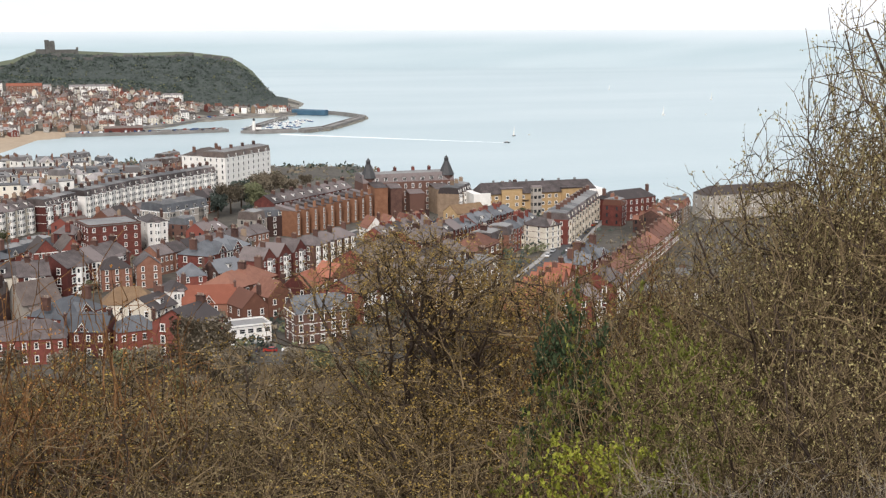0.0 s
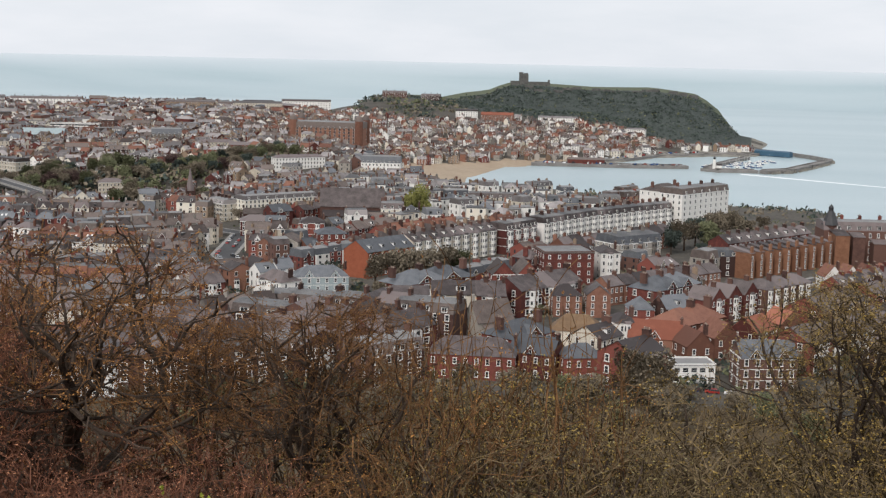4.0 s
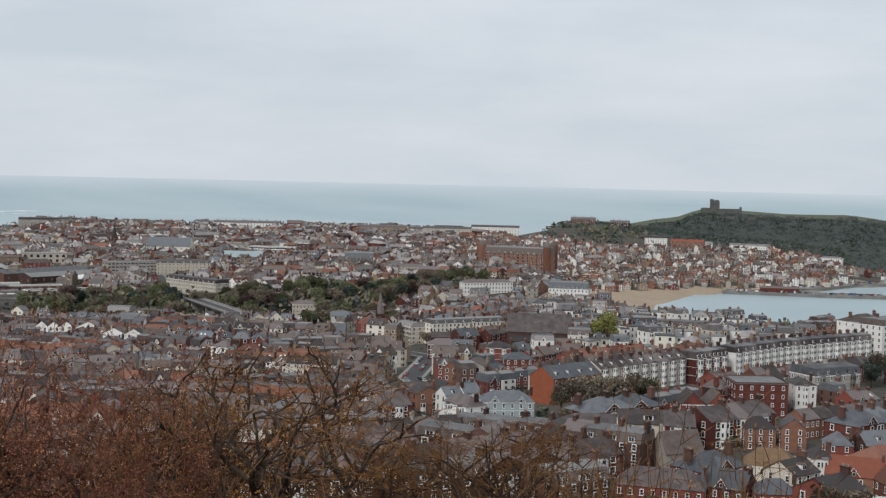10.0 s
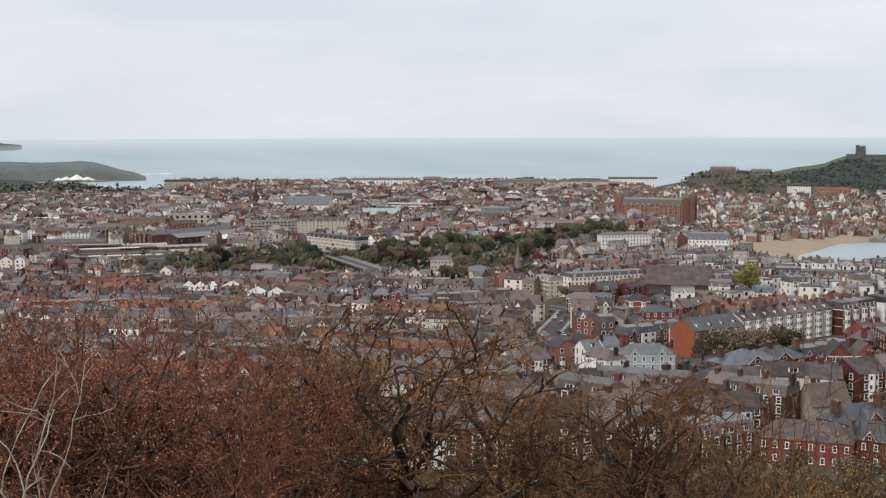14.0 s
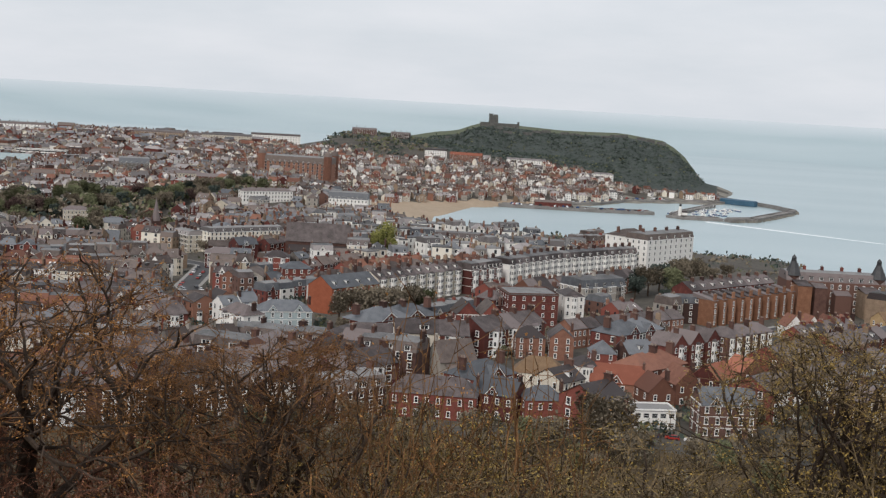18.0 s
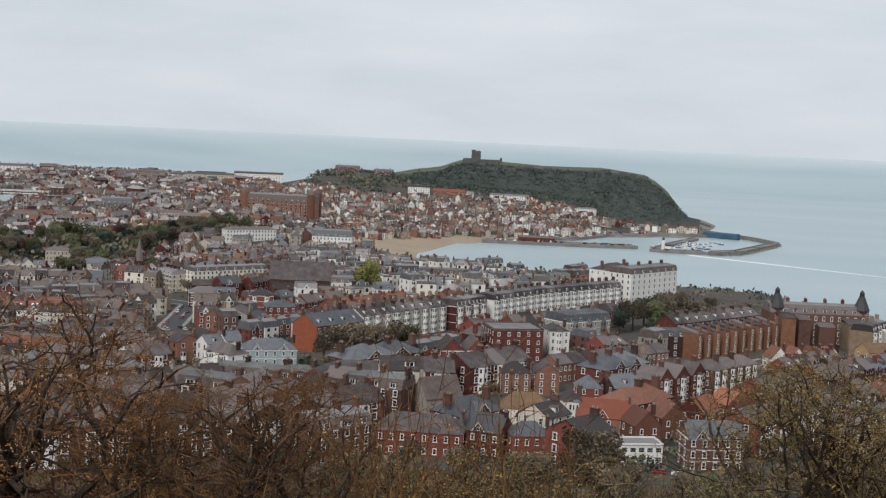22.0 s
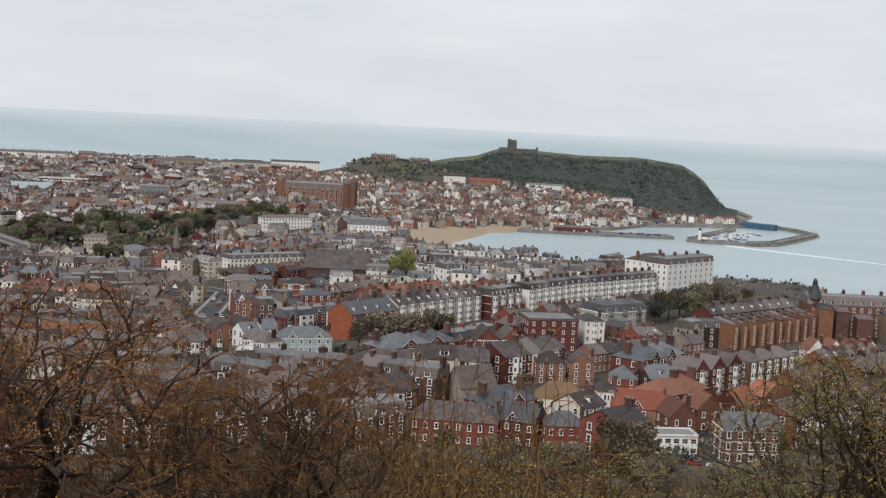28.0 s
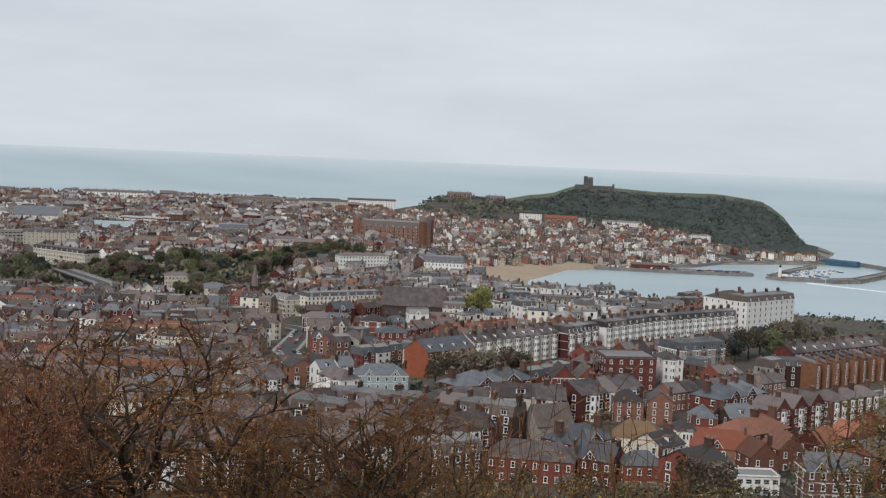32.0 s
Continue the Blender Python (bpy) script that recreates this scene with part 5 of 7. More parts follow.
def park(a, b, side, n, dz=0.5):
    a, b = Vector(a), Vector(b)
    u = (b - a).normalized()
    nrm = Vector((u.y, -u.x))
    for i in range(n):
        if crnd.random() < 0.25:
            continue
        p = a + (b - a) * ((i + crnd.uniform(0.2, 0.8)) / n) + nrm * side
        m = pose(p.x, p.y, ground(p.x, p.y) + dz, 0, 0, math.degrees(math.atan2(u.y, u.x)) + (180 if crnd.random() < 0.5 else 0))
        k = crnd.choice((0, 0, 1, 1, 2, 2, 3, 4))
        if first[k]:
            first[k] = False
            CARS[k].matrix_world = m
        else:
            copy_thing(CARS[k], m)


park((181, 480), (265, 621), -3, 18)
park((181, 480), (265, 621), 3, 14)
park((-118, 552), (-163, 643), -4, 10)
park((-118, 552), (-163, 643), 3.6, 9)
park((-163, 643), (-174, 735), -4, 9)
park((-163, 643), (-174, 735), 1.5, 7)
park((60, 500), (128, 585), 2.6, 8)
park((160, 600), (178, 606), 0, 5, 0.05)
park((32, 370), (60, 364), 0, 5, 0.05)
for k, f in enumerate(first):
    if f:
        CARS[k].matrix_world = stand(40 + 5 * k, 372, 10)

# larger buildings of the town centre
for name, label, x, y, turn, w, d, h, kw in (
        ("theatre", "brown brick theatre with a cream stone front", -781, 1244, 33, 46, 26, 17, dict(wall=BRICK_BUFF, roof="flat", cols=6, floors=3)),
        ("store", "modern cream store with tall upright piers", -761, 1309, 30, 48, 22, 16, dict(wall=CREAM, roof="flat", cols=7, floors=3, win=(3.2, 3.2))),
        ("store", "long plain cream building with few windows", -802, 1213, 34, 46, 16, 11, dict(wall=CREAM, roof="hip", rise=2.5, cover=SLATE_PALE, cols=6, floors=2)),
        ("office_block", "brown slab block with upright strips", -931, 1323, 36, 30, 16, 13, dict(wall=BRICK_ORANGE, roof="flat", cols=6, floors=3, win=(1.4, 2.8))),
        ("warehouse", "low shed with a long white roof", -980, 1320, 37, 56, 22, 6, dict(wall=STONE, roof="gable", rise=3, cover=WHITE, cols=8, floors=1)),
        ("shops", "red brick shops with shaped gables", -836, 1147, 36, 28, 14, 10, dict(wall=BRICK_RED, roof="gable", rise=3.5, cover=SLATE_BROWN, cols=8, floors=3, gables=2)),
        ("hotel", "white gabled hotel near the station", -797, 1144, 35, 34, 14, 10, dict(wall=WHITE, roof="gable", rise=4, cover=SLATE, cols=9, floors=3, gables=3)),
        ("terrace", "cream hotels with tall sash windows", -592, 1309, 24, 58, 15, 13, dict(wall=CREAM, roof="mansard", rise=3, cover=SLATE_PALE, cols=14, floors=4, dormers=7)),
        ("store", "dark grey mansard-roofed store", -435, 1456, 17, 34, 22, 14, dict(wall=STONE, roof="mansard", rise=6, cover=SLATE_BLUE, cols=8, floors=4, dormers=6)),
        ("market_hall", "long low brick hall with a red-brown roof", -493, 1362, 20, 62, 18, 7, dict(wall=BRICK_RED, roof="hip", rise=4, cover=TILE_DARK, cols=14, floors=2)),
        ("store", "white office with a plain parapet", -820, 1701, 26, 40, 18, 10, dict(wall=WHITE, roof="flat", cols=10, floors=2, win=(2.6, 1.6))),
        ("terrace", "cream town houses at the edge of the park", -357, 1380, 15, 40, 14, 11, dict(wall=CREAM, roof="hip", rise=3, cover=SLATE, cols=11, floors=3)),
        ("terrace", "red brick town houses at the edge of the park", -319, 1354, 13, 34, 14, 10, dict(wall=BRICK_RED, roof="gable", rise=3, cover=SLATE, cols=9, floors=3)),
        ("hotel", "large white hotel on the northern cliff", -410, 2196, 10, 84, 16, 16, dict(wall=WHITE, roof="mansard", rise=3, cover=SLATE, cols=18, floors=4)),
        ("terrace", "pink and white hotel terrace on the northern cliff", -471, 2090, 12, 80, 14, 14, dict(wall=CREAM, roof="mansard", rise=3, cover=SLATE_PALE, cols=18, floors=4)),
        ("hotel", "white hotel by the trees above the northern bay", -488, 2172, 12, 60, 16, 13, dict(wall=WHITE, roof="hip", rise=3, cover=SLATE, cols=12, floors=4)),
        ("terrace", "brown hotel blocks on the northern skyline", -575, 2055, 15, 76, 14, 13, dict(wall=BRICK_BUFF, roof="mansard", rise=3, cover=SLATE, cols=16, floors=4))):
    place_house(name, label, x, y, turn, w, d, h, stacks=0, category="building", r=w * 0.42, **kw)


# ---- trees ----
def grow(seed, crown, stems, base, fork, limbs, reach, girth, levels, spread, tip, wobble=0.2, rise=0.10):
    """Limbs that fork again and again inside a crown of lobes (x, y, z, radius across, radius up).
    Returns pieces (start, end, radius, radius, level) and twig ends (place, direction)."""
    r = random.Random(seed)
    pieces, ends = [], []

    def inside(p, slack):
        return p.z < fork + 0.7 and math.hypot(p.x, p.y) < 1.1 + base or any(((p.x - x) ** 2 + (p.y - y) ** 2) / (a * slack) ** 2 + ((p.z - z) / (c * slack)) ** 2 < 1 for x, y, z, a, c in crown)

    def turned(way, angle, round_):
        u = way.orthogonal().normalized()
        w = way.cross(u)
        return (way * math.cos(angle) + (u * math.cos(round_) + w * math.sin(round_)) * math.sin(angle)).normalized()

    def limb(p, way, length, rad, level):
        n = max(2, int(length / (0.30 if level < 2 else 0.22)))
        slack = r.uniform(0.86, 1.10)
        go, kids, spin = p, [], r.random() * 6.28
        for i in range(n):
            f = (i + 1) / n
            way = (way + Vector((r.gauss(0, wobble), r.gauss(0, wobble), r.gauss(0, wobble) + (rise if level == 1 else rise * 0.25)))).normalized()
            q = go + way * length / n
            r0, r1 = rad * (1 - 0.62 * i / n), rad * (1 - 0.62 * f)
            if level and not inside(q, slack):
                break
            pieces.append((go, q, max(r0, tip), max(r1, tip * 0.8), level))
            go = q
            kids.append((q, way.copy(), max(r1, tip), f))
        if level >= levels:
            ends.extend((q, w) for q, w, r_, f in kids if f > 0.15)
            return
        count = limbs[min(level, len(limbs) - 1)]
        for k in range(count):
            if not kids:
                break
            f = 0.22 + 0.78 * (k + r.random()) / count
            q, w, r_, f = kids[min(len(kids) - 1, int(f * n))]
            spin += 2.4
            limb(q, turned(w, r.uniform(0.5, 1.2), spin), length * r.uniform(0.5, 0.8) * (1.1 - 0.35 * f), r_ * r.uniform(0.55, 0.85), level + 1)

    for k in range(stems):
        a = 6.28 * (k + r.random() * 0.7) / stems
        o = 0.0 if stems == 1 else base * r.uniform(0.4, 1.0)
        p = Vector((math.cos(a) * o, math.sin(a) * o, -0.5))
        way = Vector((math.cos(a) * 0.12 * (stems > 1), math.sin(a) * 0.12 * (stems > 1), 1)).normalized()
        n = max(2, int(fork / 0.45))
        for i in range(n):
            way = (way + Vector((r.gauss(0, 0.07), r.gauss(0, 0.07), 0.05))).normalized()
            q = p + way * (fork + 0.5) / n
            pieces.append((p, q, girth * (1 - 0.25 * i / n), girth * (1 - 0.25 * (i + 1) / n), 0))
            p = q
        for j in range(limbs[0]):
            b = a + 6.28 * (j + r.uniform(-0.25, 0.25)) / limbs[0]
            lean = r.uniform(spread * 0.35, spread)
            limb(p - Vector((0, 0, r.random() * fork * 0.12)), Vector((math.cos(b) * math.sin(lean), math.sin(b) * math.sin(lean), math.cos(lean))), reach * r.uniform(0.8, 1.15), girth * r.uniform(0.5, 0.72), 1)
    return pieces, ends


def segment(shape, mat, a, b, ra, rb, sides):
    """A tapered piece of branch from a to b."""
    way = b - a
    if way.length < 1e-5:
        return
    way.normalize()
    u = way.orthogonal().normalized()
    w = way.cross(u)
    k, s = len(shape.v), shape.slot(mat)
    ring = [(math.cos(6.2832 * j / sides), math.sin(6.2832 * j / sides)) for j in range(sides)]
    shape.v += [tuple(a + (u * c + w * e) * ra) for c, e in ring]
    if rb < 1e-4:
        shape.v.append(tuple(b))
        shape.f += [(k + j, k + (j + 1) % sides, k + sides) for j in range(sides)]
    else:
        shape.v += [tuple(b + (u * c + w * e) * rb) for c, e in ring]
        shape.f += [(k + j, k + (j + 1) % sides, k + sides + (j + 1) % sides, k + sides + j) for j in range(sides)]
    shape.m += [s] * sides


def tree(name, label, seed, bark, twig, bud, crown, stems=1, base=0.3, fork=4.0, limbs=(5, 6, 5, 4), reach=4.0, girth=0.16, levels=4, spread=1.0,
         tip=0.006, twigs=2, twig_len=0.3, buds=2, size=0.02, group="", category="tree", dark=0.012, rise=0.10, wobble=0.2):
    r = random.Random(seed + 1)
    pieces, ends = grow(seed, crown, stems, base, fork, limbs, reach, girth, levels, spread, tip, wobble, rise)
    thick, thin, leaf = Shape(), Shape(), Shape()
    ls = leaf.slot(bud)
    for a, b, ra, rb, level in pieces:
        if ra > dark:
            segment(thick, bark, a, b, ra, rb, 6 if ra > 0.03 else 4)
        else:
            segment(thin, twig, a, b, ra, rb, 3)
    for p, way in ends:
        for k in range(twigs):
            d = (way * 0.9 + Vector((r.gauss(0, 0.55), r.gauss(0, 0.55), r.gauss(0.2, 0.45)))).normalized()
            e = p + d * twig_len * r.uniform(0.5, 1.3)
            segment(thin, twig, p, e, tip * 0.8, 0.0, 3)
            for m in range(buds):
                c = p.lerp(e, r.uniform(0.35, 1.02)) + Vector((r.gauss(0, 0.012), r.gauss(0, 0.012), r.gauss(0, 0.012)))
                a = Vector((r.gauss(0, 1), r.gauss(0, 1), r.gauss(0, 1))).normalized()
                b = a.orthogonal().normalized()
                z = size * r.uniform(0.6, 1.4)
                n = len(leaf.v)
                leaf.v += [tuple(c - a * z), tuple(c + b * z * 0.55), tuple(c + a * z), tuple(c - b * z * 0.55)]
                leaf.f.append((n, n + 1, n + 2, n + 3))
                leaf.m.append(ls)
    t = thing(name, label, category, None, group)
    for shape, nm in ((thick, "trunk"), (thin, "crown"), (leaf, "foliage")):
        if shape.v:
            ob = part(nm, shape, t)
            if nm != "trunk" or stems > 1:
                tagged(ob, kind="stuff")
    t["tall"] = sorted(b.z for a, b, ra, rb, level in pieces)[-12]
    return t


SEEN_ONCE = set()


def plant(proto, az, d, top, spin=0.0, widen=1.0, height=None):
    """Stands a tree at a bearing and distance, as tall as reaches the given angle above the level."""
    x, y = polar(az, d)
    z = ground(x, y)
    h = height or (EYE.z + d * math.tan(radians(top))) - z
    k = h / proto["tall"]
    m = pose(x, y, z - 0.15, 0, 0, spin) @ Matrix.Diagonal((k * widen, k * widen, k, 1))
    if proto.name in SEEN_ONCE:
        return copy_thing(proto, m @ Matrix.Diagonal((*(1 / q for q in proto.scale), 1)))
    SEEN_ONCE.add(proto.name)
    proto.matrix_world = m
    return proto


# ---- the rest of the town ----
claim(62, 640, 16)      # lawn behind the grey block
claim(95, 715, 34)      # cliff-top garden
claim(120, 700, 26)
claim(-60, 520, 14)
claim(-20, 580, 10)
claim(-72, 742, 12)
RAVINE = [(-600, 1010), (-523, 1050), (-430, 1075), (-354, 1128), (-305, 1262), (-255, 1275)]
for p0, p1 in zip(RAVINE, RAVINE[1:]):
    claim_line(p0, p1, 40)
claim(-120, 1500, 60)
claim(-321, 1178, 30)
claim(-399, 1190, 36)
claim(-440, 1120, 30)
claim(-331, 1075, 30)
rnd = random.Random(11)
NEAR_KINDS = [
    dict(w=8, d=10.5, h=8.6, floors=3, wall=BRICK_RED, roof="gable", rise=3.4, cover=SLATE, cols=2, bays=1, stacks=1, label="red brick terraced house with a white bay"),
    dict(w=8.5, d=10.5, h=8.2, floors=3, wall=BRICK_DARK, roof="front", rise=3.8, cover=SLATE, cols=2, bays=1, stacks=1, label="dark brick gabled house with a white bay"),
    dict(w=10, d=10, h=7.0, floors=2, wall=BRICK_BUFF, roof="hip", rise=3.6, cover=SLATE, cols=3, stacks=1, label="buff brick house with hipped slate roof"),
    dict(w=9, d=10, h=8.4, floors=3, wall=STONE, roof="gable", rise=3.6, cover=SLATE_BROWN, cols=3, stacks=2, gables=1, label="grey stone house with a front gable"),
    dict(w=9, d=10, h=8.8, floors=3, wall=CREAM, roof="gable", rise=3.2, cover=SLATE, cols=3, stacks=1, dormers=1, label="cream rendered house with a dormer"),
    dict(w=10, d=10, h=6.8, floors=2, wall=BRICK_ORANGE, roof="hip", rise=3.8, cover=TILE_DARK, cols=3, stacks=1, label="orange brick house with red tiled roof"),
    dict(w=11, d=10, h=6.6, floors=2, wall=BRICK_RED, roof="hip", rise=3.8, cover=SLATE_BLUE, cols=3, stacks=2, gables=1, label="red brick villa with blue slate hip and gable"),
    dict(w=9, d=10, h=8.0, floors=3, wall=BRICK_DARK, roof="mansard", rise=2.8, cover=SLATE_BROWN, cols=3, stacks=1, dormers=2, label="dark brick house with mansard dormers"),
    dict(w=8, d=10.5, h=9.4, floors=3, wall=WHITE, roof="gable", rise=3.2, cover=SLATE, cols=2, bays=1, stacks=1, label="white bay-fronted terraced house"),
]
PROTOS = {}


def near_house(k, m):
    q = dict(NEAR_KINDS[k])
    label = q.pop("label")
    w, d, h = q.pop("w"), q.pop("d"), q.pop("h")
    if k in PROTOS:
        copy_thing(PROTOS[k], m)
    else:
        PROTOS[k] = house("house", label, m, w, d, h, sides=(1, 0), group="houses of the near streets", **q)


WALLS = [BRICK_RED, BRICK_DARK, BRICK_BUFF, STONE, CREAM, BRICK_ORANGE, BRICK_RED, BRICK_DARK, WHITE]
DISTRICT = {}


def district(name):
    if name not in DISTRICT:
        DISTRICT[name] = Shape()
    return DISTRICT[name]


# long terraces on a slant towards the sea in the east
count = 0


def settle(zone, x, y, turn, w, kind_run, cover_run, roof_run, h_run):
    """One more house of a row: near ones are things of their own, the others join their district."""
    global count
    r, a = math.hypot(x, y), math.degrees(math.atan2(x, y))
    edge = np.interp(a, [-46, -3, 0, 4, 6, 8, 12, 16, 20, 26, 90], [970, 970, 960, 900, 800, 690, 680, 690, 680, 650, 600])
    if not -46 < a < 27 or r < (360 if a < 7.5 else 392) or r > edge or rnd.random() < 0.05 or not is_free(x, y, 4.6):
        return
    if r > 690 and -9 < a < 3:
        if rnd.random() < 0.42:
            return
        turn += rnd.choice((0, -12, -38, -30, -46))
        kind_run, cover_run, roof_run, h_run = rnd.choice((4, 4, 8, 8, 8, 8, 3)), rnd.choice((SLATE_PALE, SLATE_PALE, SLATE_BLUE, LEAD)), rnd.choice(("mansard", "hip", "flat", "flat")), rnd.uniform(9.5, 13)
        w *= rnd.uniform(1.0, 1.7)
        if hides_bay(x, y, ground(x, y) + h_run + 2.5):
            return
    if 440 < r < 690 and kind_run in (4, 8) and rnd.random() < 0.6:
        kind_run = 0
    if r < 440 and a < 0:
        kind_run = {4: 1, 8: 0, 3: 7, 2: 6}.get(kind_run, kind_run)
    near = r < 520 and -24 < a < 24 and count < 110
    if near and not is_free(x, y, 6.4):
        return
    if near and kind_run == 2:
        kind_run = 6
    m = pose(x, y, ground(x, y), 0, 0, turn + rnd.uniform(-1.5, 1.5))
    NEW.append((x, y, w * 0.4))
    if near:
        near_house(kind_run, m @ Matrix.Diagonal((w / 8.2, 1.18, 1.1, 1)))
        count += 1
        return
    lot(district(zone), m, w, rnd.uniform(9, 11), h_run + rnd.uniform(-0.4, 0.4), WALLS[kind_run], cover_run, roof_run, rnd.uniform(2.6, 3.8), 3, 2, rnd)
    if rnd.random() < 0.5:  # rear wing
        q = m @ pose(rnd.choice((-1.6, 1.6)), 7.5, 0)
        lot(district(zone), q, 4.2, 6, h_run * 0.7, WALLS[kind_run], cover_run, "front", 1.6, 2, 1, rnd, stack=False)


NEW = []
for k in sorted(range(-40, 40), key=abs):
    turn = 51
    c, s_ = math.cos(radians(turn)), math.sin(radians(turn))
    off = k * 23.5 + rnd.uniform(-1.5, 1.5)
    run, t = 0, 0.0
    while t < 1100:
        if run <= 0:
            run, kind_run = rnd.randint(4, 12), rnd.choice((0, 0, 0, 1, 1, 1, 2, 3, 4, 5, 5, 6, 6, 7, 8))
            cover_run = rnd.choice((SLATE, SLATE, SLATE, SLATE_BROWN, SLATE_BROWN, SLATE_BROWN, SLATE_BLUE, TILE_DARK))
            roof_run = rnd.choice(("gable", "gable", "gable", "hip", "mansard"))
            h_run = rnd.uniform(7.4, 10.2)
            t += rnd.choice((0, 0, 4, 12))
        run -= 1
        w = 8.2
        if math.hypot(c * t + s_ * off, s_ * t - c * off) < 520:
            w = 11.0
        t += w
        x, y = c * t + s_ * off, s_ * t - c * off
        if y > 100 and math.degrees(math.atan2(x, y)) > (-11 if math.hypot(x, y) > 520 else -1.5):
            settle("east", x, y, turn, w, kind_run, cover_run, roof_run, h_run)
TAKEN += NEW
# blocks of short terraces, turning from block to block, in the west
cells = [(cx, cy) for cx in range(-12, 8) for cy in range(3, 20)]
NEW = []
cells.sort(key=lambda c: c[0] ** 2 + c[1] ** 2)
for cx, cy in cells:
    x0, y0 = cx * 63 + rnd.uniform(-6, 6), cy * 63 + rnd.uniform(-6, 6)
    a0 = math.degrees(math.atan2(x0, y0))
    turn = rnd.choice((6, 12, 26, 44, -14)) + rnd.uniform(-5, 5)
    c, s_ = math.cos(radians(turn)), math.sin(radians(turn))
    gap = rnd.uniform(21, 25)
    for k in (-1, 0, 1):
        kind_run = rnd.choice((0, 0, 0, 1, 1, 1, 2, 3, 4, 5, 5, 6, 6, 7, 8))
        cover_run = rnd.choice((SLATE, SLATE, SLATE, SLATE_BROWN, SLATE_BROWN, SLATE_BROWN, SLATE_BLUE, TILE_DARK))
        roof_run = rnd.choice(("gable", "gable", "gable", "hip", "front", "mansard"))
        h_run = rnd.uniform(7.6, 11.2)
        t = -31.0
        while t < 29:
            w = rnd.choice((7.4, 8.2, 8.8, 11.0, 14.0))
            if rnd.random() < 0.22:
                kind_run, roof_run = rnd.choice((0, 1, 3, 4, 4, 8, 8, 5, 2)), rnd.choice(("gable", "hip", "mansard", "front"))
                h_run = rnd.uniform(7.6, 12.0)
            t += w / 2
            x, y = x0 + c * t + s_ * k * gap, y0 + s_ * t - c * k * gap
            t += w / 2 + (0.0 if rnd.random() < 0.75 else rnd.uniform(2, 5))
            if math.degrees(math.atan2(x, y)) < (-11 if math.hypot(x, y) > 520 else -1.5):
                settle("west", x, y, turn, w, kind_run, cover_run, roof_run if rnd.random() < 0.8 else "gable", h_run)
    TAKEN += NEW
    NEW = []
# the town centre and the northern streets, farther off
for i in range(11000):
    a = rnd.uniform(-47, -5.5)
    r = math.sqrt(rnd.uniform(960 ** 2, 2290 ** 2))
    if a < -28 and rnd.random() < 0.15:
        r = rnd.uniform(2200, 3300)
    x, y = polar(a, r)
    if x > -420 and y > 1560:
        continue
    z = ground(x, y)
    big = rnd.random() < 0.18
    w = rnd.uniform(16, 34) if big else rnd.uniform(8, 15)
    if z < 16 or not is_free(x, y, w * 0.5):
        continue
    TAKEN.append((x, y, w * 0.42))
    # weighted to pale walls and roofs, partly haze put into the colours
    wall = rnd.choice((BRICK_RED, BRICK_RED, BRICK_DARK, BRICK_BUFF, BRICK_BUFF, STONE, CREAM, CREAM, CREAM, WHITE, WHITE))
    cover = rnd.choice((SLATE_PALE, SLATE_PALE, SLATE_PALE, SLATE_PALE, SLATE_BROWN, SLATE_BROWN, SLATE_BLUE, TILE_DARK) if rnd.random() < 0.6 else (SLATE_PALE, SLATE_BROWN))
    kind = rnd.choice(("flat", "mansard", "gable", "hip")) if big else rnd.choice(("gable", "gable", "front", "hip"))
    turn = rnd.choice((0, 14, 52, -30, 90)) + rnd.uniform(-8, 8)
    lot(district("centre" if a > -22 else "north"), pose(x, y, z, 0, 0, turn), w, rnd.uniform(8, 14), rnd.uniform(6, 10.5) * (1.15 if big else 1), wall, cover, kind, rnd.uniform(2.6, 4.2), 3, max(2, int(w / 4)), rnd,
        panes=r < 1750, side=r < 1300, stack=not big)
# between the cliff top and the beach
for i in range(900):
    a = rnd.uniform(-13, 3.4)
    r = math.sqrt(rnd.uniform(800 ** 2, 1420 ** 2))
    x, y = polar(a, r)
    z = ground(x, y)
    if hides_bay(x, y, z + 12):
        continue
    if z < (47 if a > -3 else 20) or not is_free(x, y, 6.5):
        continue
    TAKEN.append((x, y, 6.0))
    wall = rnd.choice((CREAM, WHITE, WHITE, STONE, BRICK_RED, CREAM))
    lot(district("seafront"), pose(x, y, z, 0, 0, rnd.choice((5, 40, 52)) + rnd.uniform(-6, 6)), rnd.uniform(9, 16), rnd.uniform(9, 13), rnd.uniform(7, 11), wall, rnd.choice((SLATE, SLATE_BLUE, SLATE_BROWN, LEAD)),
        rnd.choice(("gable", "hip", "mansard", "flat")), rnd.uniform(2.4, 3.4), 3, 4, rnd)
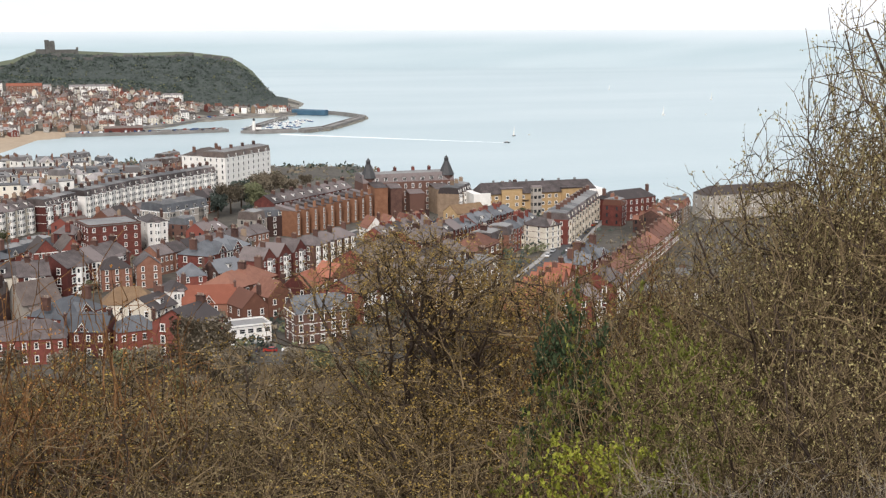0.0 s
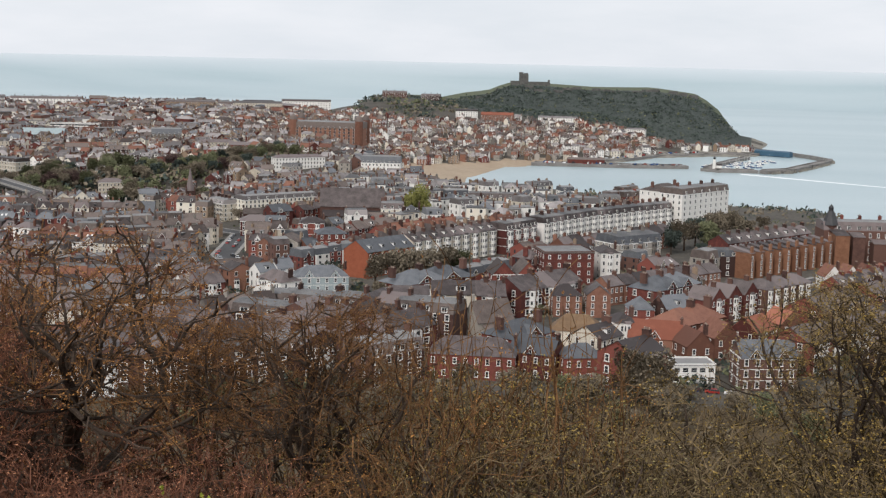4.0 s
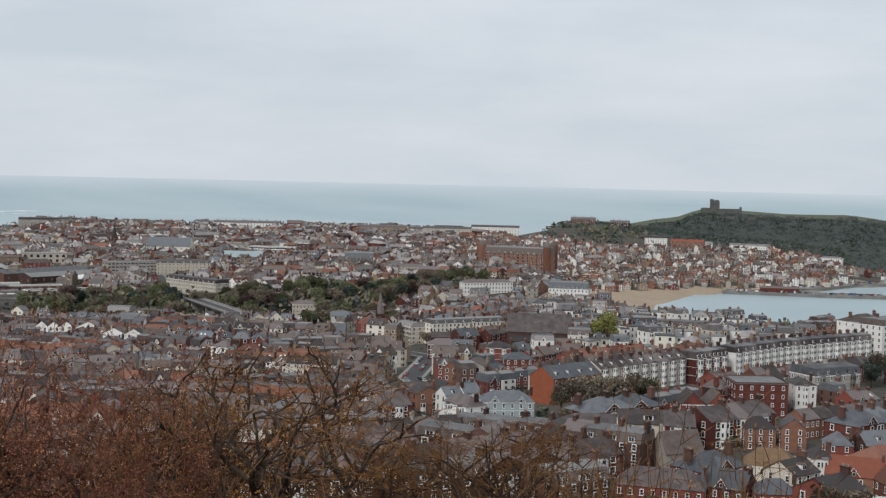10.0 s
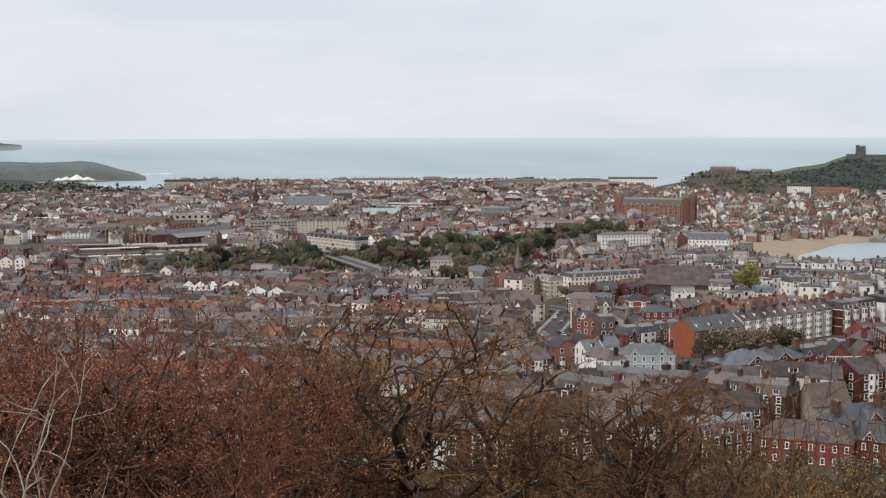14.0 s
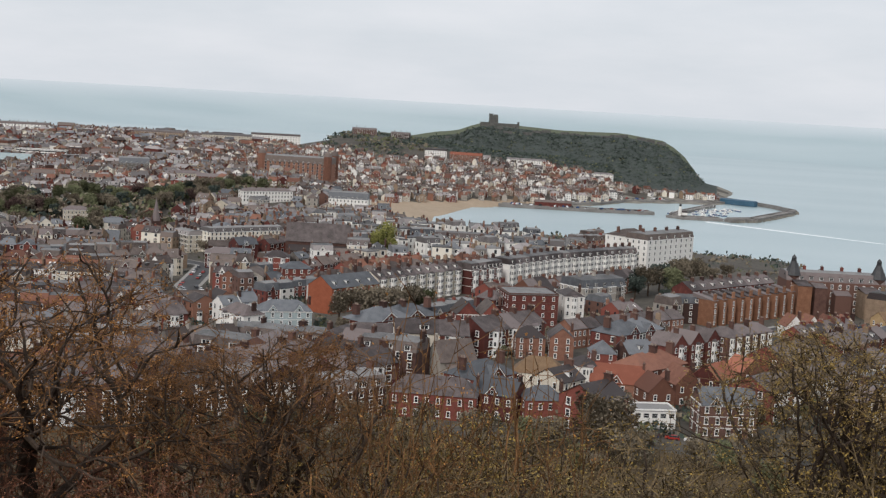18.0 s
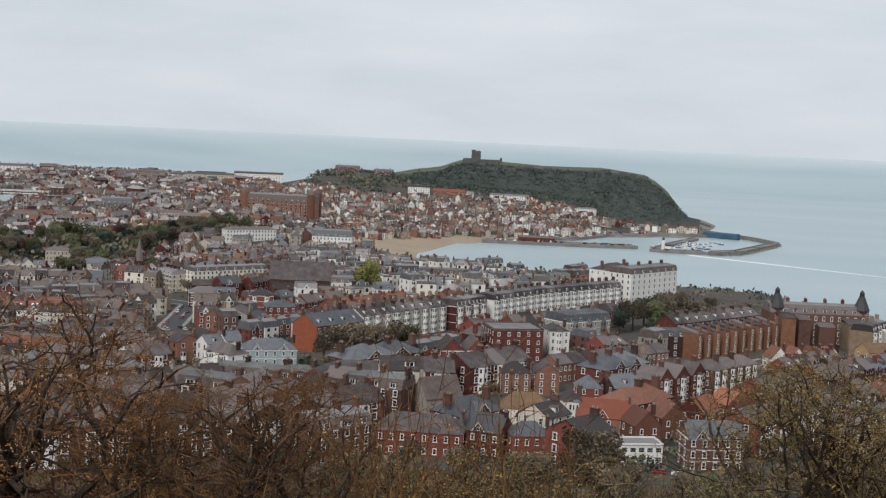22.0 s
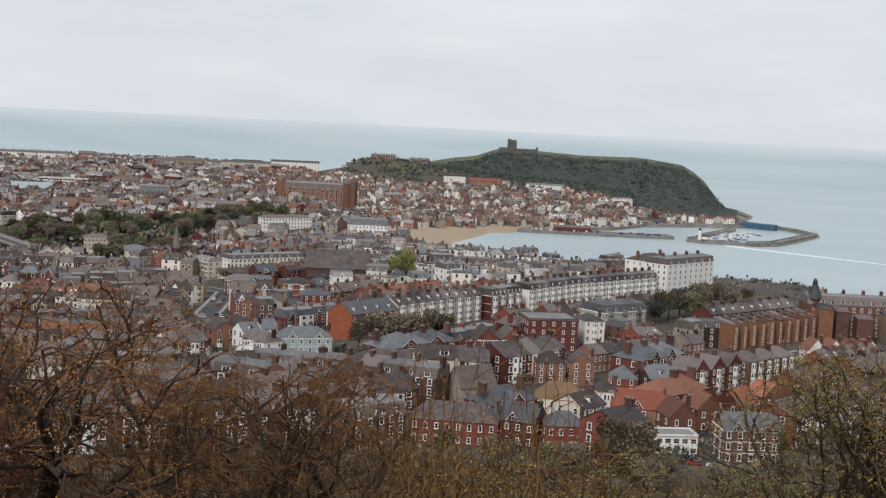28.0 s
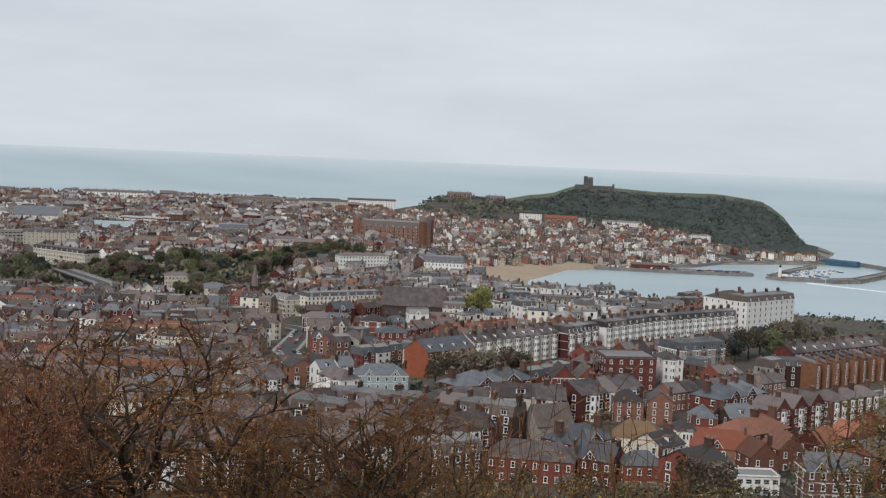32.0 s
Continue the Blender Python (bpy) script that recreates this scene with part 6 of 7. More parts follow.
# the old town round the harbour
for i in range(4200):
    x, y = rnd.uniform(-430, 360), rnd.uniform(1570, 2200)
    z = ground(x, y)
    front = np.interp(x, [-430, -330, -200, -140, -60, 0, 84, 131, 170, 200, 300, 360], [2200, 2120, 2000, 2080, 2138, 2160, 2168, 2150, 2110, 2130, 2150, 2170])
    if z < 5.0 or y > front or not is_free(x, y, 5.0):
        continue
    if (x > 176 and y < front - 34) or (x < -250 and rnd.random() < 0.3):
        continue
    TAKEN.append((x, y, 4.6))
    wall = rnd.choice((WHITE, WHITE, WHITE, CREAM, CREAM, STONE, STONE, BRICK_ORANGE, BRICK_BUFF, BRICK_BUFF, BRICK_RED))
    cover = rnd.choice((TILE_DARK, TILE_DARK, TILE_DARK, SLATE_BROWN, SLATE_BROWN, SLATE_BROWN, SLATE_PALE, SLATE_PALE))
    lot(district("old_town"), pose(x, y, z, 0, 0, rnd.choice((-8, 4, 20, 50, 84)) + rnd.uniform(-10, 10)), rnd.uniform(6, 14), rnd.uniform(6, 9), rnd.uniform(5, 10), wall, cover,
        rnd.choice(("gable", "gable", "gable", "front", "hip")), rnd.uniform(2.6, 4), 3, 3, rnd, side=False)
for nm, s in DISTRICT.items():
    single("houses", s, {"east": "brick and slate terraces of the cliff-top streets", "west": "grey slate terraces west of the church", "centre": "crowded town centre roofs and shops", "north": "dense far streets of brick and slate houses",
                         "seafront": "pale seafront houses above the beach", "old_town": "white and red-roofed old town houses by the harbour"}[nm], "houses", kind="stuff")


# ---- castle, harbour, boats and far shores ----
def castle():
    x, y = -43, 2500
    t = thing("castle_keep", "ruined grey stone castle keep on the headland", "castle", stand(x, y, 8))
    s = Shape()
    s.box(-8.5, 8.5, -8.5, 8.5, -3, 19, KEEP_STONE, taper=0.06)
    s.box(-8.3, -2.0, -8.3, 8.3, 19, 22.5, KEEP_STONE)
    s.box(1.0, 8.3, 2.0, 8.3, 19, 21, KEEP_STONE)
    part("tower", s, t)
    for xx, z in ((-4, 6), (3, 6), (-4, 12), (3, 12)):
        part("window", window_mesh(1.2, 2.4, KEEP_STONE), t, at=pose(xx, -8.2, z))
    s = Shape()
    for x0, x1, h in ((-26, -9, 6), (9, 46, 5), (46, 50, 9)):
        s.box(x0, x1, -7, -4, -4, h, KEEP_STONE)
    part("curtain_wall", s, t)
    s = Shape()
    for i in range(24):
        xx = -130 + i * 18
        yy = 2420 + 30 * math.sin(i * 0.7)
        if i % 4 != 3:
            s.box(xx, xx + 17, yy, yy + 2.4, ground(xx, yy) - 3, ground(xx, yy) + 4.0, KEEP_STONE)
    single("castle_wall", s, "broken grey stone curtain wall along the headland", "castle wall")


castle()


def pier(label, pts, w, top, rough=0.0):
    t = thing("harbour_pier", label, "pier")
    rocks = Shape()
    for (x0, y0), (x1, y1) in zip(pts, pts[1:]):
        ln = math.hypot(x1 - x0, y1 - y0)
        m = pose((x0 + x1) / 2, (y0 + y1) / 2, 0, 0, 0, math.degrees(math.atan2(y1 - y0, x1 - x0)))
        s = Shape()
        s.box(-ln / 2 - w * 0.3, ln / 2 + w * 0.3, -w / 2, w / 2, -5, top, PIER_STONE, m, taper=0.0)
        part("pier_section", s, t)
        s = Shape()
        s.box(-ln / 2, ln / 2, w / 2 - 1.2, w / 2, top - 0.02, top + 1.3, PIER_STONE, m)
        part("parapet", s, t)
        if rough:
            for i in range(int(ln / 3)):
                q = rnd.uniform(-ln / 2, ln / 2)
                side = -w / 2 - rnd.uniform(-1, 5)
                e = rnd.uniform(1, 2.4)
                rocks.box(q - e, q + e, side - e, side + e, -2, rnd.uniform(1, 3.5), ROCK, m, taper=0.3)
    if rough:
        tagged(part("rock_armour", rocks, t, "pile of grey boulders"), kind="stuff")


pier("long stone west pier with parked vans", [(-12, 1812), (60, 1815), (130, 1818), (198, 1830)], 16, 4.5)
pier("stone lighthouse pier inside the harbour", [(224, 1800), (240, 1786), (291, 1790)], 12, 4.0)
pier("lighthouse pier arm back to the quay", [(226, 1802), (258, 1900), (318, 2040)], 9, 4.0)
pier("curved outer pier armoured with boulders", [(302, 1782), (340, 1810), (385, 1900), (430, 1990), (440, 2030), (424, 2095), (395, 2160), (360, 2220)], 12, 5.0, 1)
pier("quay wall below the old town", [(40, 1850), (120, 1934), (176, 2032), (260, 2088), (330, 2114), (378, 2168)], 14, 4.0)


def lighthouse():
    t = thing("lighthouse", "white harbour lighthouse with attached house", "lighthouse", pose(236, 1797, 4.0))
    s = Shape()
    s.ring(0, 0, 0, 13, 2.6, 2.1, 14, WHITE)
    part("tower", s, t)
    s = Shape()
    s.ring(0, 0, 13, 15.4, 1.7, 1.7, 10, GLASS)
    s.ring(0, 0, 15.4, 17, 1.9, 0.1, 10, LEAD)
    part("lantern", s, t)
    s = Shape()
    s.box(2.5, 10, -3, 3, 0, 5, WHITE)
    s.gable(7.5, 6, 5, 2, SLATE, WHITE, pose(6.25, 0, 0))
    part("keeper_house", s, t)


lighthouse()
s = Shape()
s.box(-31, 31, -6, 6, -3, 4.5, BLUE_METAL)
s.gable(62, 12, 4.5, 1.6, BLUE_METAL, BLUE_METAL)
single("fish_shed", s, "long blue metal quayside shed", "shed", pose(372, 2120, 3.5, 0, 0, -62 + 25))
s = Shape()
s.box(-26, 26, -7, 7, -3, 5.5, BRICK_RED)
s.gable(52, 14, 5.5, 2.5, SLATE_BROWN, BRICK_RED)
single("harbour_shed", s, "long low brick harbour shed", "shed", pose(60, 1822, 4.4, 0, 0, 2))


s = Shape()
for i in range(120):
    f = rnd.random()
    x, y = (lerp(0, 190, f), 1812 + 14 * f * f + rnd.choice((-5, -2, 3))) if i % 2 else (lerp(40, 250, f), float(np.interp(lerp(40, 250, f), [40, 120, 176, 260], [1856, 1940, 2038, 2094])) + rnd.uniform(-3, 5))
    ln, hh = rnd.choice((4.2, 4.4, 5.6, 7.0)), rnd.choice((1.5, 1.6, 2.4, 2.8))
    m = pose(x, y, 4.5, 0, 0, rnd.choice((5, 95, 50)))
    paint = rnd.choice((CAR_PAINT[0], CAR_PAINT[0], CAR_PAINT[1], CAR_PAINT[2], CAR_PAINT[3], CAR_PAINT[4], BRICK_RED))
    s.box(-ln / 2, ln / 2, -0.95, 0.95, 0.3, hh * 0.55, paint, m)
    s.box(-ln * 0.32, ln * 0.42, -0.88, 0.88, hh * 0.55, hh, paint if hh > 2 else GLASS, m, taper=0.12)
    for a in (-ln * 0.3, ln * 0.3):
        s.box(a - 0.35, a + 0.35, -1.0, 1.0, 0.0, 0.6, RUBBER, m)
single("vehicles", s, "parked cars and vans crowding the harbour quays", "vehicles", kind="stuff")


def boat(kind, hull, at, length, mast=0.0, sail=False):
    t = thing({0: "motor_boat", 1: "sailing_boat"}[1 if mast else 0], {0: "small white moored motor boat", 1: "small sailing boat with a tall mast"}[1 if mast else 0], "boat", at, group="boats")
    s = Shape()
    L, W = length / 2, length * 0.16
    prof = [(-L, -W * 0.8), (L * 0.4, -W), (L, 0), (L * 0.4, W), (-L, W * 0.8)]
    v = [(x * 0.92, y * 0.8, -0.3) for x, y in prof] + [(x, y, length * 0.11) for x, y in prof]
    s.add(v, [(i, (i + 1) % 5, 5 + (i + 1) % 5, 5 + i) for i in range(5)] + [(5, 6, 7, 8, 9)], hull)
    part("hull", s, t)
    s = Shape()
    s.box(-L * 0.5, L * 0.2, -W * 0.6, W * 0.6, length * 0.11, length * 0.24, PAINT, taper=0.15)
    s.box(-L * 0.45, L * 0.19, -W * 0.61, W * 0.61, length * 0.15, length * 0.2, GLASS, taper=0.1)
    part("cabin", s, t)
    if mast:
        s = Shape()
        s.ring(L * 0.15, 0, length * 0.1, mast, 0.09, 0.05, 6, PAINT)
        part("mast", s, t)
    if sail:
        s = Shape()
        s.add([(L * 0.1, 0.05, 1.6), (-L * 0.8, 0.5, 1.7), (L * 0.1, 0.05, mast * 0.95), (L * 0.1, -0.05, 1.6), (-L * 0.8, 0.4, 1.7), (L * 0.1, -0.05, mast * 0.95)], [(0, 1, 2), (5, 4, 3), (0, 3, 4, 1), (1, 4, 5, 2), (2, 5, 3, 0)], WHITE)
        part("sail", s, t)
    return t


mo = [boat("m", PAINT, pose(0, 0, -50), 9), boat("m", CAR_PAINT[4], pose(0, 0, -50), 11), boat("m", PAINT, pose(0, 0, -50), 10, 12)]
used = set()
for i in range(110):
    f, g = rnd.random(), rnd.random()
    x, y = (lerp(225, 300, f) + g * 60, lerp(1815, 1960, f) + rnd.uniform(0, 60)) if i % 3 else (lerp(60, 190, f), lerp(1832, 1848, g))
    if ground(x, y) > -1 or math.hypot(x - 236, y - 1797) < 14:
        continue
    m = pose(x, y, 0.1, 0, 0, rnd.choice((20, 110)) + rnd.uniform(-15, 15))
    k = i % 3
    if k in used:
        copy_thing(mo[k], m)
    else:
        used.add(k)
        mo[k].matrix_world = m
for b, k in ((mo[0], 0), (mo[1], 1), (mo[2], 2)):
    if k not in used:
        b.matrix_world = pose(240 + k * 12, 1840, 0.1)


def at_sea(az, el):
    d = 152 / math.tan(radians(-el))
    return polar(az, d)


x, y = at_sea(18.72, -5.30)
boat("m", CAR_PAINT[2], pose(x, y, 0.1, 0, 0, -35), 9)
for az, el, ln, mast, sl_ in ((19.03, -5.0, 8, 14, True), (25.58, -4.05, 11, 17, True), (27.62, -3.35, 11, 16, True), (19.7, -4.95, 6, 0, False), (27.4, -4.0, 8, 0, False), (23.2, -2.95, 8, 12, True)):
    xx, yy = at_sea(az, el)
    boat("s", CAR_PAINT[2] if az < 19.5 else PAINT, pose(xx, yy, 0.1, 0, 0, 40), ln, mast, sl_)
# the white wake behind the motor boat
x2, y2 = at_sea(8.6, -4.86)
s = Shape()
n = 60
for i in range(n + 1):
    f = i / n
    px, py = x + (x2 - x) * f, y + (y2 - y) * f
    w = 1.6 + 6.0 * f + 1.0 * math.sin(i * 2.1)
    s.v += [(px, py - w, 0.07), (px + 0.5, py + w, 0.07), (px, py - w, -0.3), (px + 0.5, py + w, -0.3)]
for i in range(n):
    k = 4 * i
    s.f += [(k, k + 4, k + 5, k + 1), (k, k + 2, k + 6, k + 4), (k + 1, k + 5, k + 7, k + 3)]
    s.m += [s.slot(FOAM)] * 3
single("wake", s, "long white foaming wake of a motor boat", "wake", kind="stuff")


def far_headland(name, label, az0, az1, d, top, depth, mat, cliff):
    """A distant tongue of land, highest inland, ending in a cliff."""
    s = Shape()
    n = 28
    for j, (dd, hh) in enumerate(((0, 0.0), (20, 0.55), (60, 0.9), (depth, 1.0), (depth + 60, 0.0))):
        for i in range(n + 1):
            f = i / n
            az = az0 + (az1 - az0) * f
            x_, y_ = polar(az, d + dd + 25 * noise.noise((f * 6, j * 1.7, 2)))
            end = 1 - smooth(0.82, 1.0, f)
            base_z = 121 * max(0.0, (d + dd - 4300) / 660) ** 1.4 - 6
            s.v.append((x_, y_, base_z + 6 * hh + top * hh * (0.35 + 0.65 * end if f < 0.97 else 0.12) * (1 + 0.12 * noise.noise((f * 9, j, 5)))))
    for j in range(4):
        for i in range(n):
            k = j * (n + 1) + i
            s.f.append((k, k + 1, k + n + 2, k + n + 1))
            s.m.append(s.slot(cliff if j < 1 else mat))
    ob = single(name, s, label, "headland", kind="structure")
    for p_ in ob.data.polygons:
        p_.use_smooth = True


# far shores; their pale colours carry the haze of distance
far_headland("backdrop_headland", "low grey-green headland ending in a cliff, haze painted into its colour", -47, -32.0, 4030, 56, 150, HAZED_HEADLAND, HAZED_HEADLAND)
far_headland("backdrop_coast", "distant coast with high cliffs, haze painted into its colour", -48, -37.1, 4800, 22, 60, HAZED_COAST, HAZED_COAST)
s = Shape()
for i in range(12):
    x_, y_ = polar(-47 + i * 0.55, 4290)
    s.v += [(x_, y_, 50.5), (x_ * 1.02, y_ * 1.02, 61.0)]
for i in range(11):
    s.f.append((2 * i, 2 * i + 2, 2 * i + 3, 2 * i + 1))
    s.m.append(s.slot(RAPE_FIELD))
single("field", s, "bright yellow flowering field on the far shore", "field", kind="structure")
px, py = polar(-34.9, 3985)
t = thing("seafront_pavilion", "white pyramid-roofed seafront attraction", "building", pose(px, py, 4, 0, 0, 33))
for x0, h, r in ((0, 19, 26), (-30, 13, 20), (30, 12, 20), (-52, 9, 13)):
    s = Shape()
    s.ring(x0, 0, 3.9, h, r, 0.4, 4, WHITE)
    part("pyramid_roof", s, t)
s = Shape()
s.box(-62, 52, -10, 10, 0, 4, WHITE)
part("wall", s, t)
s = Shape()
s.box(-80, 90, -16, 60, -8, 0, ROCK)
part("sea_wall", s, t)
# surf off the point
s = Shape()
for az_, d_, w_ in ((-32.1, 4372, 50), (-31.5, 4385, 90), (-30.9, 4398, 70), (-32.0, 4318, 40), (-31.2, 4330, 44)):
    x_, y_ = polar(az_, d_)
    z_ = 152 - 4960 * math.tan(radians(0.36))
    zz = [z_ * ((d_ + o - 4300) / 660) ** 1.4 + 0.8 for o in (0, 9)]
    m_ = pose(x_, y_, 0, 0, 0, -az_)
    s.add([(-w_ / 2, 0, zz[0]), (w_ / 2, 2, zz[0]), (w_ * 0.4, 9, zz[1]), (-w_ * 0.45, 8, zz[1])], [(0, 1, 2, 3)], FOAM, m_)
single("surf", s, "white surf breaking off the point", "surf", kind="stuff")


# ---- trees of the town ----
def leafy(name, label, seed, h, spread, mat, clumps, size, group):
    """A street or park tree: trunk, limbs and a crown of many small clumps with gaps."""
    r = random.Random(seed)
    t = thing(name, label, "tree", None, group)
    t["tall"] = h
    s = Shape()
    s.ring(0, 0, -0.5, h * 0.4, h * 0.035, h * 0.022, 6, BARK)
    tips = []
    for i in range(9):
        a, q = r.random() * 6.28, r.uniform(0.3, 1.0) * spread
        p0, p1 = Vector((0, 0, h * r.uniform(0.25, 0.42))), Vector((math.cos(a) * q * 0.8, math.sin(a) * q * 0.8, h * r.uniform(0.36, 0.86)))
        tips.append(p1)
        side = (p1 - p0).orthogonal().normalized() * h * 0.012
        oth = (p1 - p0).normalized().cross(side)
        k = len(s.v)
        for p_, e in ((p0, 1.0), (p1, 0.3)):
            s.v += [tuple(p_ + side * e), tuple(p_ - side * 0.5 * e + oth * 0.87 * e), tuple(p_ - side * 0.5 * e - oth * 0.87 * e)]
        s.f += [(k, k + 1, k + 4, k + 3), (k + 1, k + 2, k + 5, k + 4), (k + 2, k, k + 3, k + 5)]
        s.m += [0] * 3
    part("trunk", s, t)
    s = Shape()
    lobes = [(tip, r.uniform(0.35, 0.6) * spread) for tip in tips] + [(Vector((0, 0, h * 0.72)), spread * 0.6)]
    for i in range(clumps):
        c, q = lobes[i % len(lobes)]
        d = Vector((r.gauss(0, 1), r.gauss(0, 1), r.gauss(0, 0.8))).normalized() * q * r.random() ** 0.4
        p = c + d
        p.z = max(h * 0.12, min(h, p.z))
        a = Vector((r.gauss(0, 1), r.gauss(0, 1), r.gauss(0, 1))).normalized()
        b = a.orthogonal().normalized()
        c2 = a.cross(b)
        e = size * r.uniform(0.5, 1.4)
        k = len(s.v)
        s.v += [tuple(p - a * e), tuple(p + b * e), tuple(p + a * e * 0.9 + c2 * e * 0.4), tuple(p - b * e * 0.8)]
        s.f.append((k, k + 1, k + 2, k + 3))
        s.m.append(s.slot(mat))
    part("crown", s, t)
    return t


TOWN_TREES = [leafy("park_tree", "bare brown budding tree among the houses", 3, 13, 6.0, CROWN_BROWN, 2200, 0.40, "town trees"),
              leafy("park_tree", "green leafing tree among the houses", 4, 12, 5.6, CROWN_GREEN, 2200, 0.40, "town trees"),
              leafy("park_tree", "dark evergreen tree in a garden", 5, 11, 4.2, CROWN_DARK, 2000, 0.34, "town trees"),
              leafy("park_tree", "copper-leaved tree in a garden", 6, 9, 4.2, CROWN_PURPLE, 1600, 0.3, "town trees"),
              leafy("park_tree", "large lime-green tree in fresh leaf", 7, 19, 7.0, CROWN_LIME, 4200, 0.36, "town trees")]


def put(k, x, y, h=None, spin=0.0):
    p = TOWN_TREES[k]
    q = (h or p["tall"]) / p["tall"]
    m = pose(x, y, ground(x, y) - 0.2, 0, 0, spin) @ Matrix.Scale(q, 4)
    if p.name in SEEN_ONCE:
        copy_thing(p, m @ Matrix.Diagonal((*(1 / e for e in p.scale), 1)))
    else:
        SEEN_ONCE.add(p.name)
        p.matrix_world = m


put(4, -72, 743, 25)
put(3, 123, 545, 6)
for x, y, k, h in ((-68, 522, 0, 15), (-58, 526, 0, 16), (-50, 535, 0, 16), (-42, 546, 0, 15), (-36, 553, 1, 13), (66, 650, 2, 13), (74, 664, 0, 16), (82, 684, 2, 16), (92, 700, 0, 17), (104, 716, 0, 16), (98, 728, 2, 14), (88, 672, 1, 15), (70, 672, 2, 14), (112, 735, 0, 12),
                   (118, 742, 0, 9), (130, 760, 0, 9), (80, 640, 2, 8), (72, 578, 1, 5), (197, 604, 0, 7), (212, 603, 1, 6), (268, 622, 1, 8), (36, 388, 0, 9), (30, 392, 0, 8), (-84, 480, 2, 7), (-60, 490, 0, 9),
                   (-190, 790, 0, 10), (-176, 800, 0, 9), (-215, 640, 2, 8), (-240, 690, 3, 8), (-60, 780, 0, 10), (-100, 800, 2, 8), (-45, 805, 0, 10), (-30, 812, 0, 9), (-20, 800, 1, 8), (-262, 720, 2, 11), (-275, 725, 3, 9), (-285, 718, 3, 9), (-300, 724, 2, 11)):
    put(k, x, y, h, x * 13 % 360)
rnd = random.Random(5)
for i in range(26):  # gardens at the hill foot
    x, y = polar(rnd.uniform(5, 19), rnd.uniform(356, 430))
    if is_free(x, y, 2.0):
        put(rnd.choice((0, 0, 1)), x, y, rnd.uniform(5, 9), rnd.random() * 360)
for x, y, q in ((-321, 1178, 30), (-399, 1190, 36), (-440, 1120, 30), (-331, 1075, 30), (-240, 883, 10), (-293, 886, 10)):
    for i in range(int(q * 0.45)):
        u, v = x + rnd.gauss(0, q * 0.5), y + rnd.gauss(0, q * 0.5)
        if all((u - a) ** 2 + (v - b) ** 2 > c * c for a, b, c in ((-377, 1094, 18), (-233, 1208, 30))):
            put(rnd.choice((0, 0, 1, 1, 2)), u, v, rnd.uniform(12, 18), rnd.random() * 360)
for i in range(110):
    k = rnd.randrange(len(RAVINE) - 1)
    f = rnd.random()
    x, y = lerp(RAVINE[k][0], RAVINE[k + 1][0], f) + rnd.gauss(0, 22), lerp(RAVINE[k][1], RAVINE[k + 1][1], f) + rnd.gauss(0, 20)
    if any((x - a) ** 2 + (y - b) ** 2 < q * q for a, b, q in ((-377, 1094, 16), (-152, 1200, 24), (-233, 1208, 30), (-350, 927, 14), (-380, 958, 14), (-410, 996, 14), (-440, 1030, 14), (-467, 1060, 14))):
        continue
    put(rnd.choice((0, 0, 0, 1, 1, 1, 2, 3)), x, y, rnd.uniform(12, 18), rnd.random() * 360)
for i in range(46):  # the gardens beside the station
    x, y = -505 + rnd.gauss(0, 38), 1000 + rnd.gauss(0, 34)
    if all((x - a) ** 2 + (y - b) ** 2 > 15 ** 2 for a, b in ((-350, 927), (-380, 958), (-410, 996), (-440, 1030), (-467, 1060))):
        put(rnd.choice((0, 0, 1, 1)), x, y, rnd.uniform(11, 17), rnd.random() * 360)
for i in range(36):
    a, r_ = rnd.uniform(-40, -8), rnd.uniform(520, 960)
    x, y = polar(a, r_)
    if is_free(x, y, 3):
        put(rnd.choice((0, 0, 1, 2)), x, y, rnd.uniform(6, 11), rnd.random() * 360)

# the foot of the wooded hill
for i in range(62):
    az = -45 + i * 1.16 + rnd.uniform(-0.5, 0.5)
    x, y = polar(az, rnd.uniform(300, 346))
    put(rnd.choice((0, 0, 0, 1)), x, y, rnd.uniform(7, 10.5), rnd.random() * 360)
for az, r_, h in ((4.3, 348, 16), (5.2, 351, 15), (4.8, 340, 13), (6.2, 340, 9), (1.5, 345, 9), (-1.0, 348, 9), (-3.5, 350, 10), (9.0, 346, 7), (11.8, 350, 9), (-6.5, 352, 10), (-9.5, 350, 9), (13.5, 356, 10), (15.5, 360, 11)):
    x, y = polar(az, r_)
    put(1 if az == 1.5 else 0, x, y, h, az * 50 % 360)

# scrub woods on the headland, the far park and the cliffs: too many to count
s = Shape()


def clump(x, y, z, e, mat, n=7):
    for i in range(n):
        p = Vector((x + rnd.gauss(0, e), y + rnd.gauss(0, e), z + abs(rnd.gauss(0, e * 0.7))))
        a = Vector((rnd.gauss(0, 1), rnd.gauss(0, 1), rnd.gauss(0, 1))).normalized()
        b = a.orthogonal().normalized()
        q = e * rnd.uniform(0.35, 0.8)
        k = len(s.v)
        s.v.extend([tuple(p - a * q), tuple(p + b * q), tuple(p + a * q), tuple(p - b * q)])
        s.f.append((k, k + 1, k + 2, k + 3))
        s.m.append(s.slot(mat))


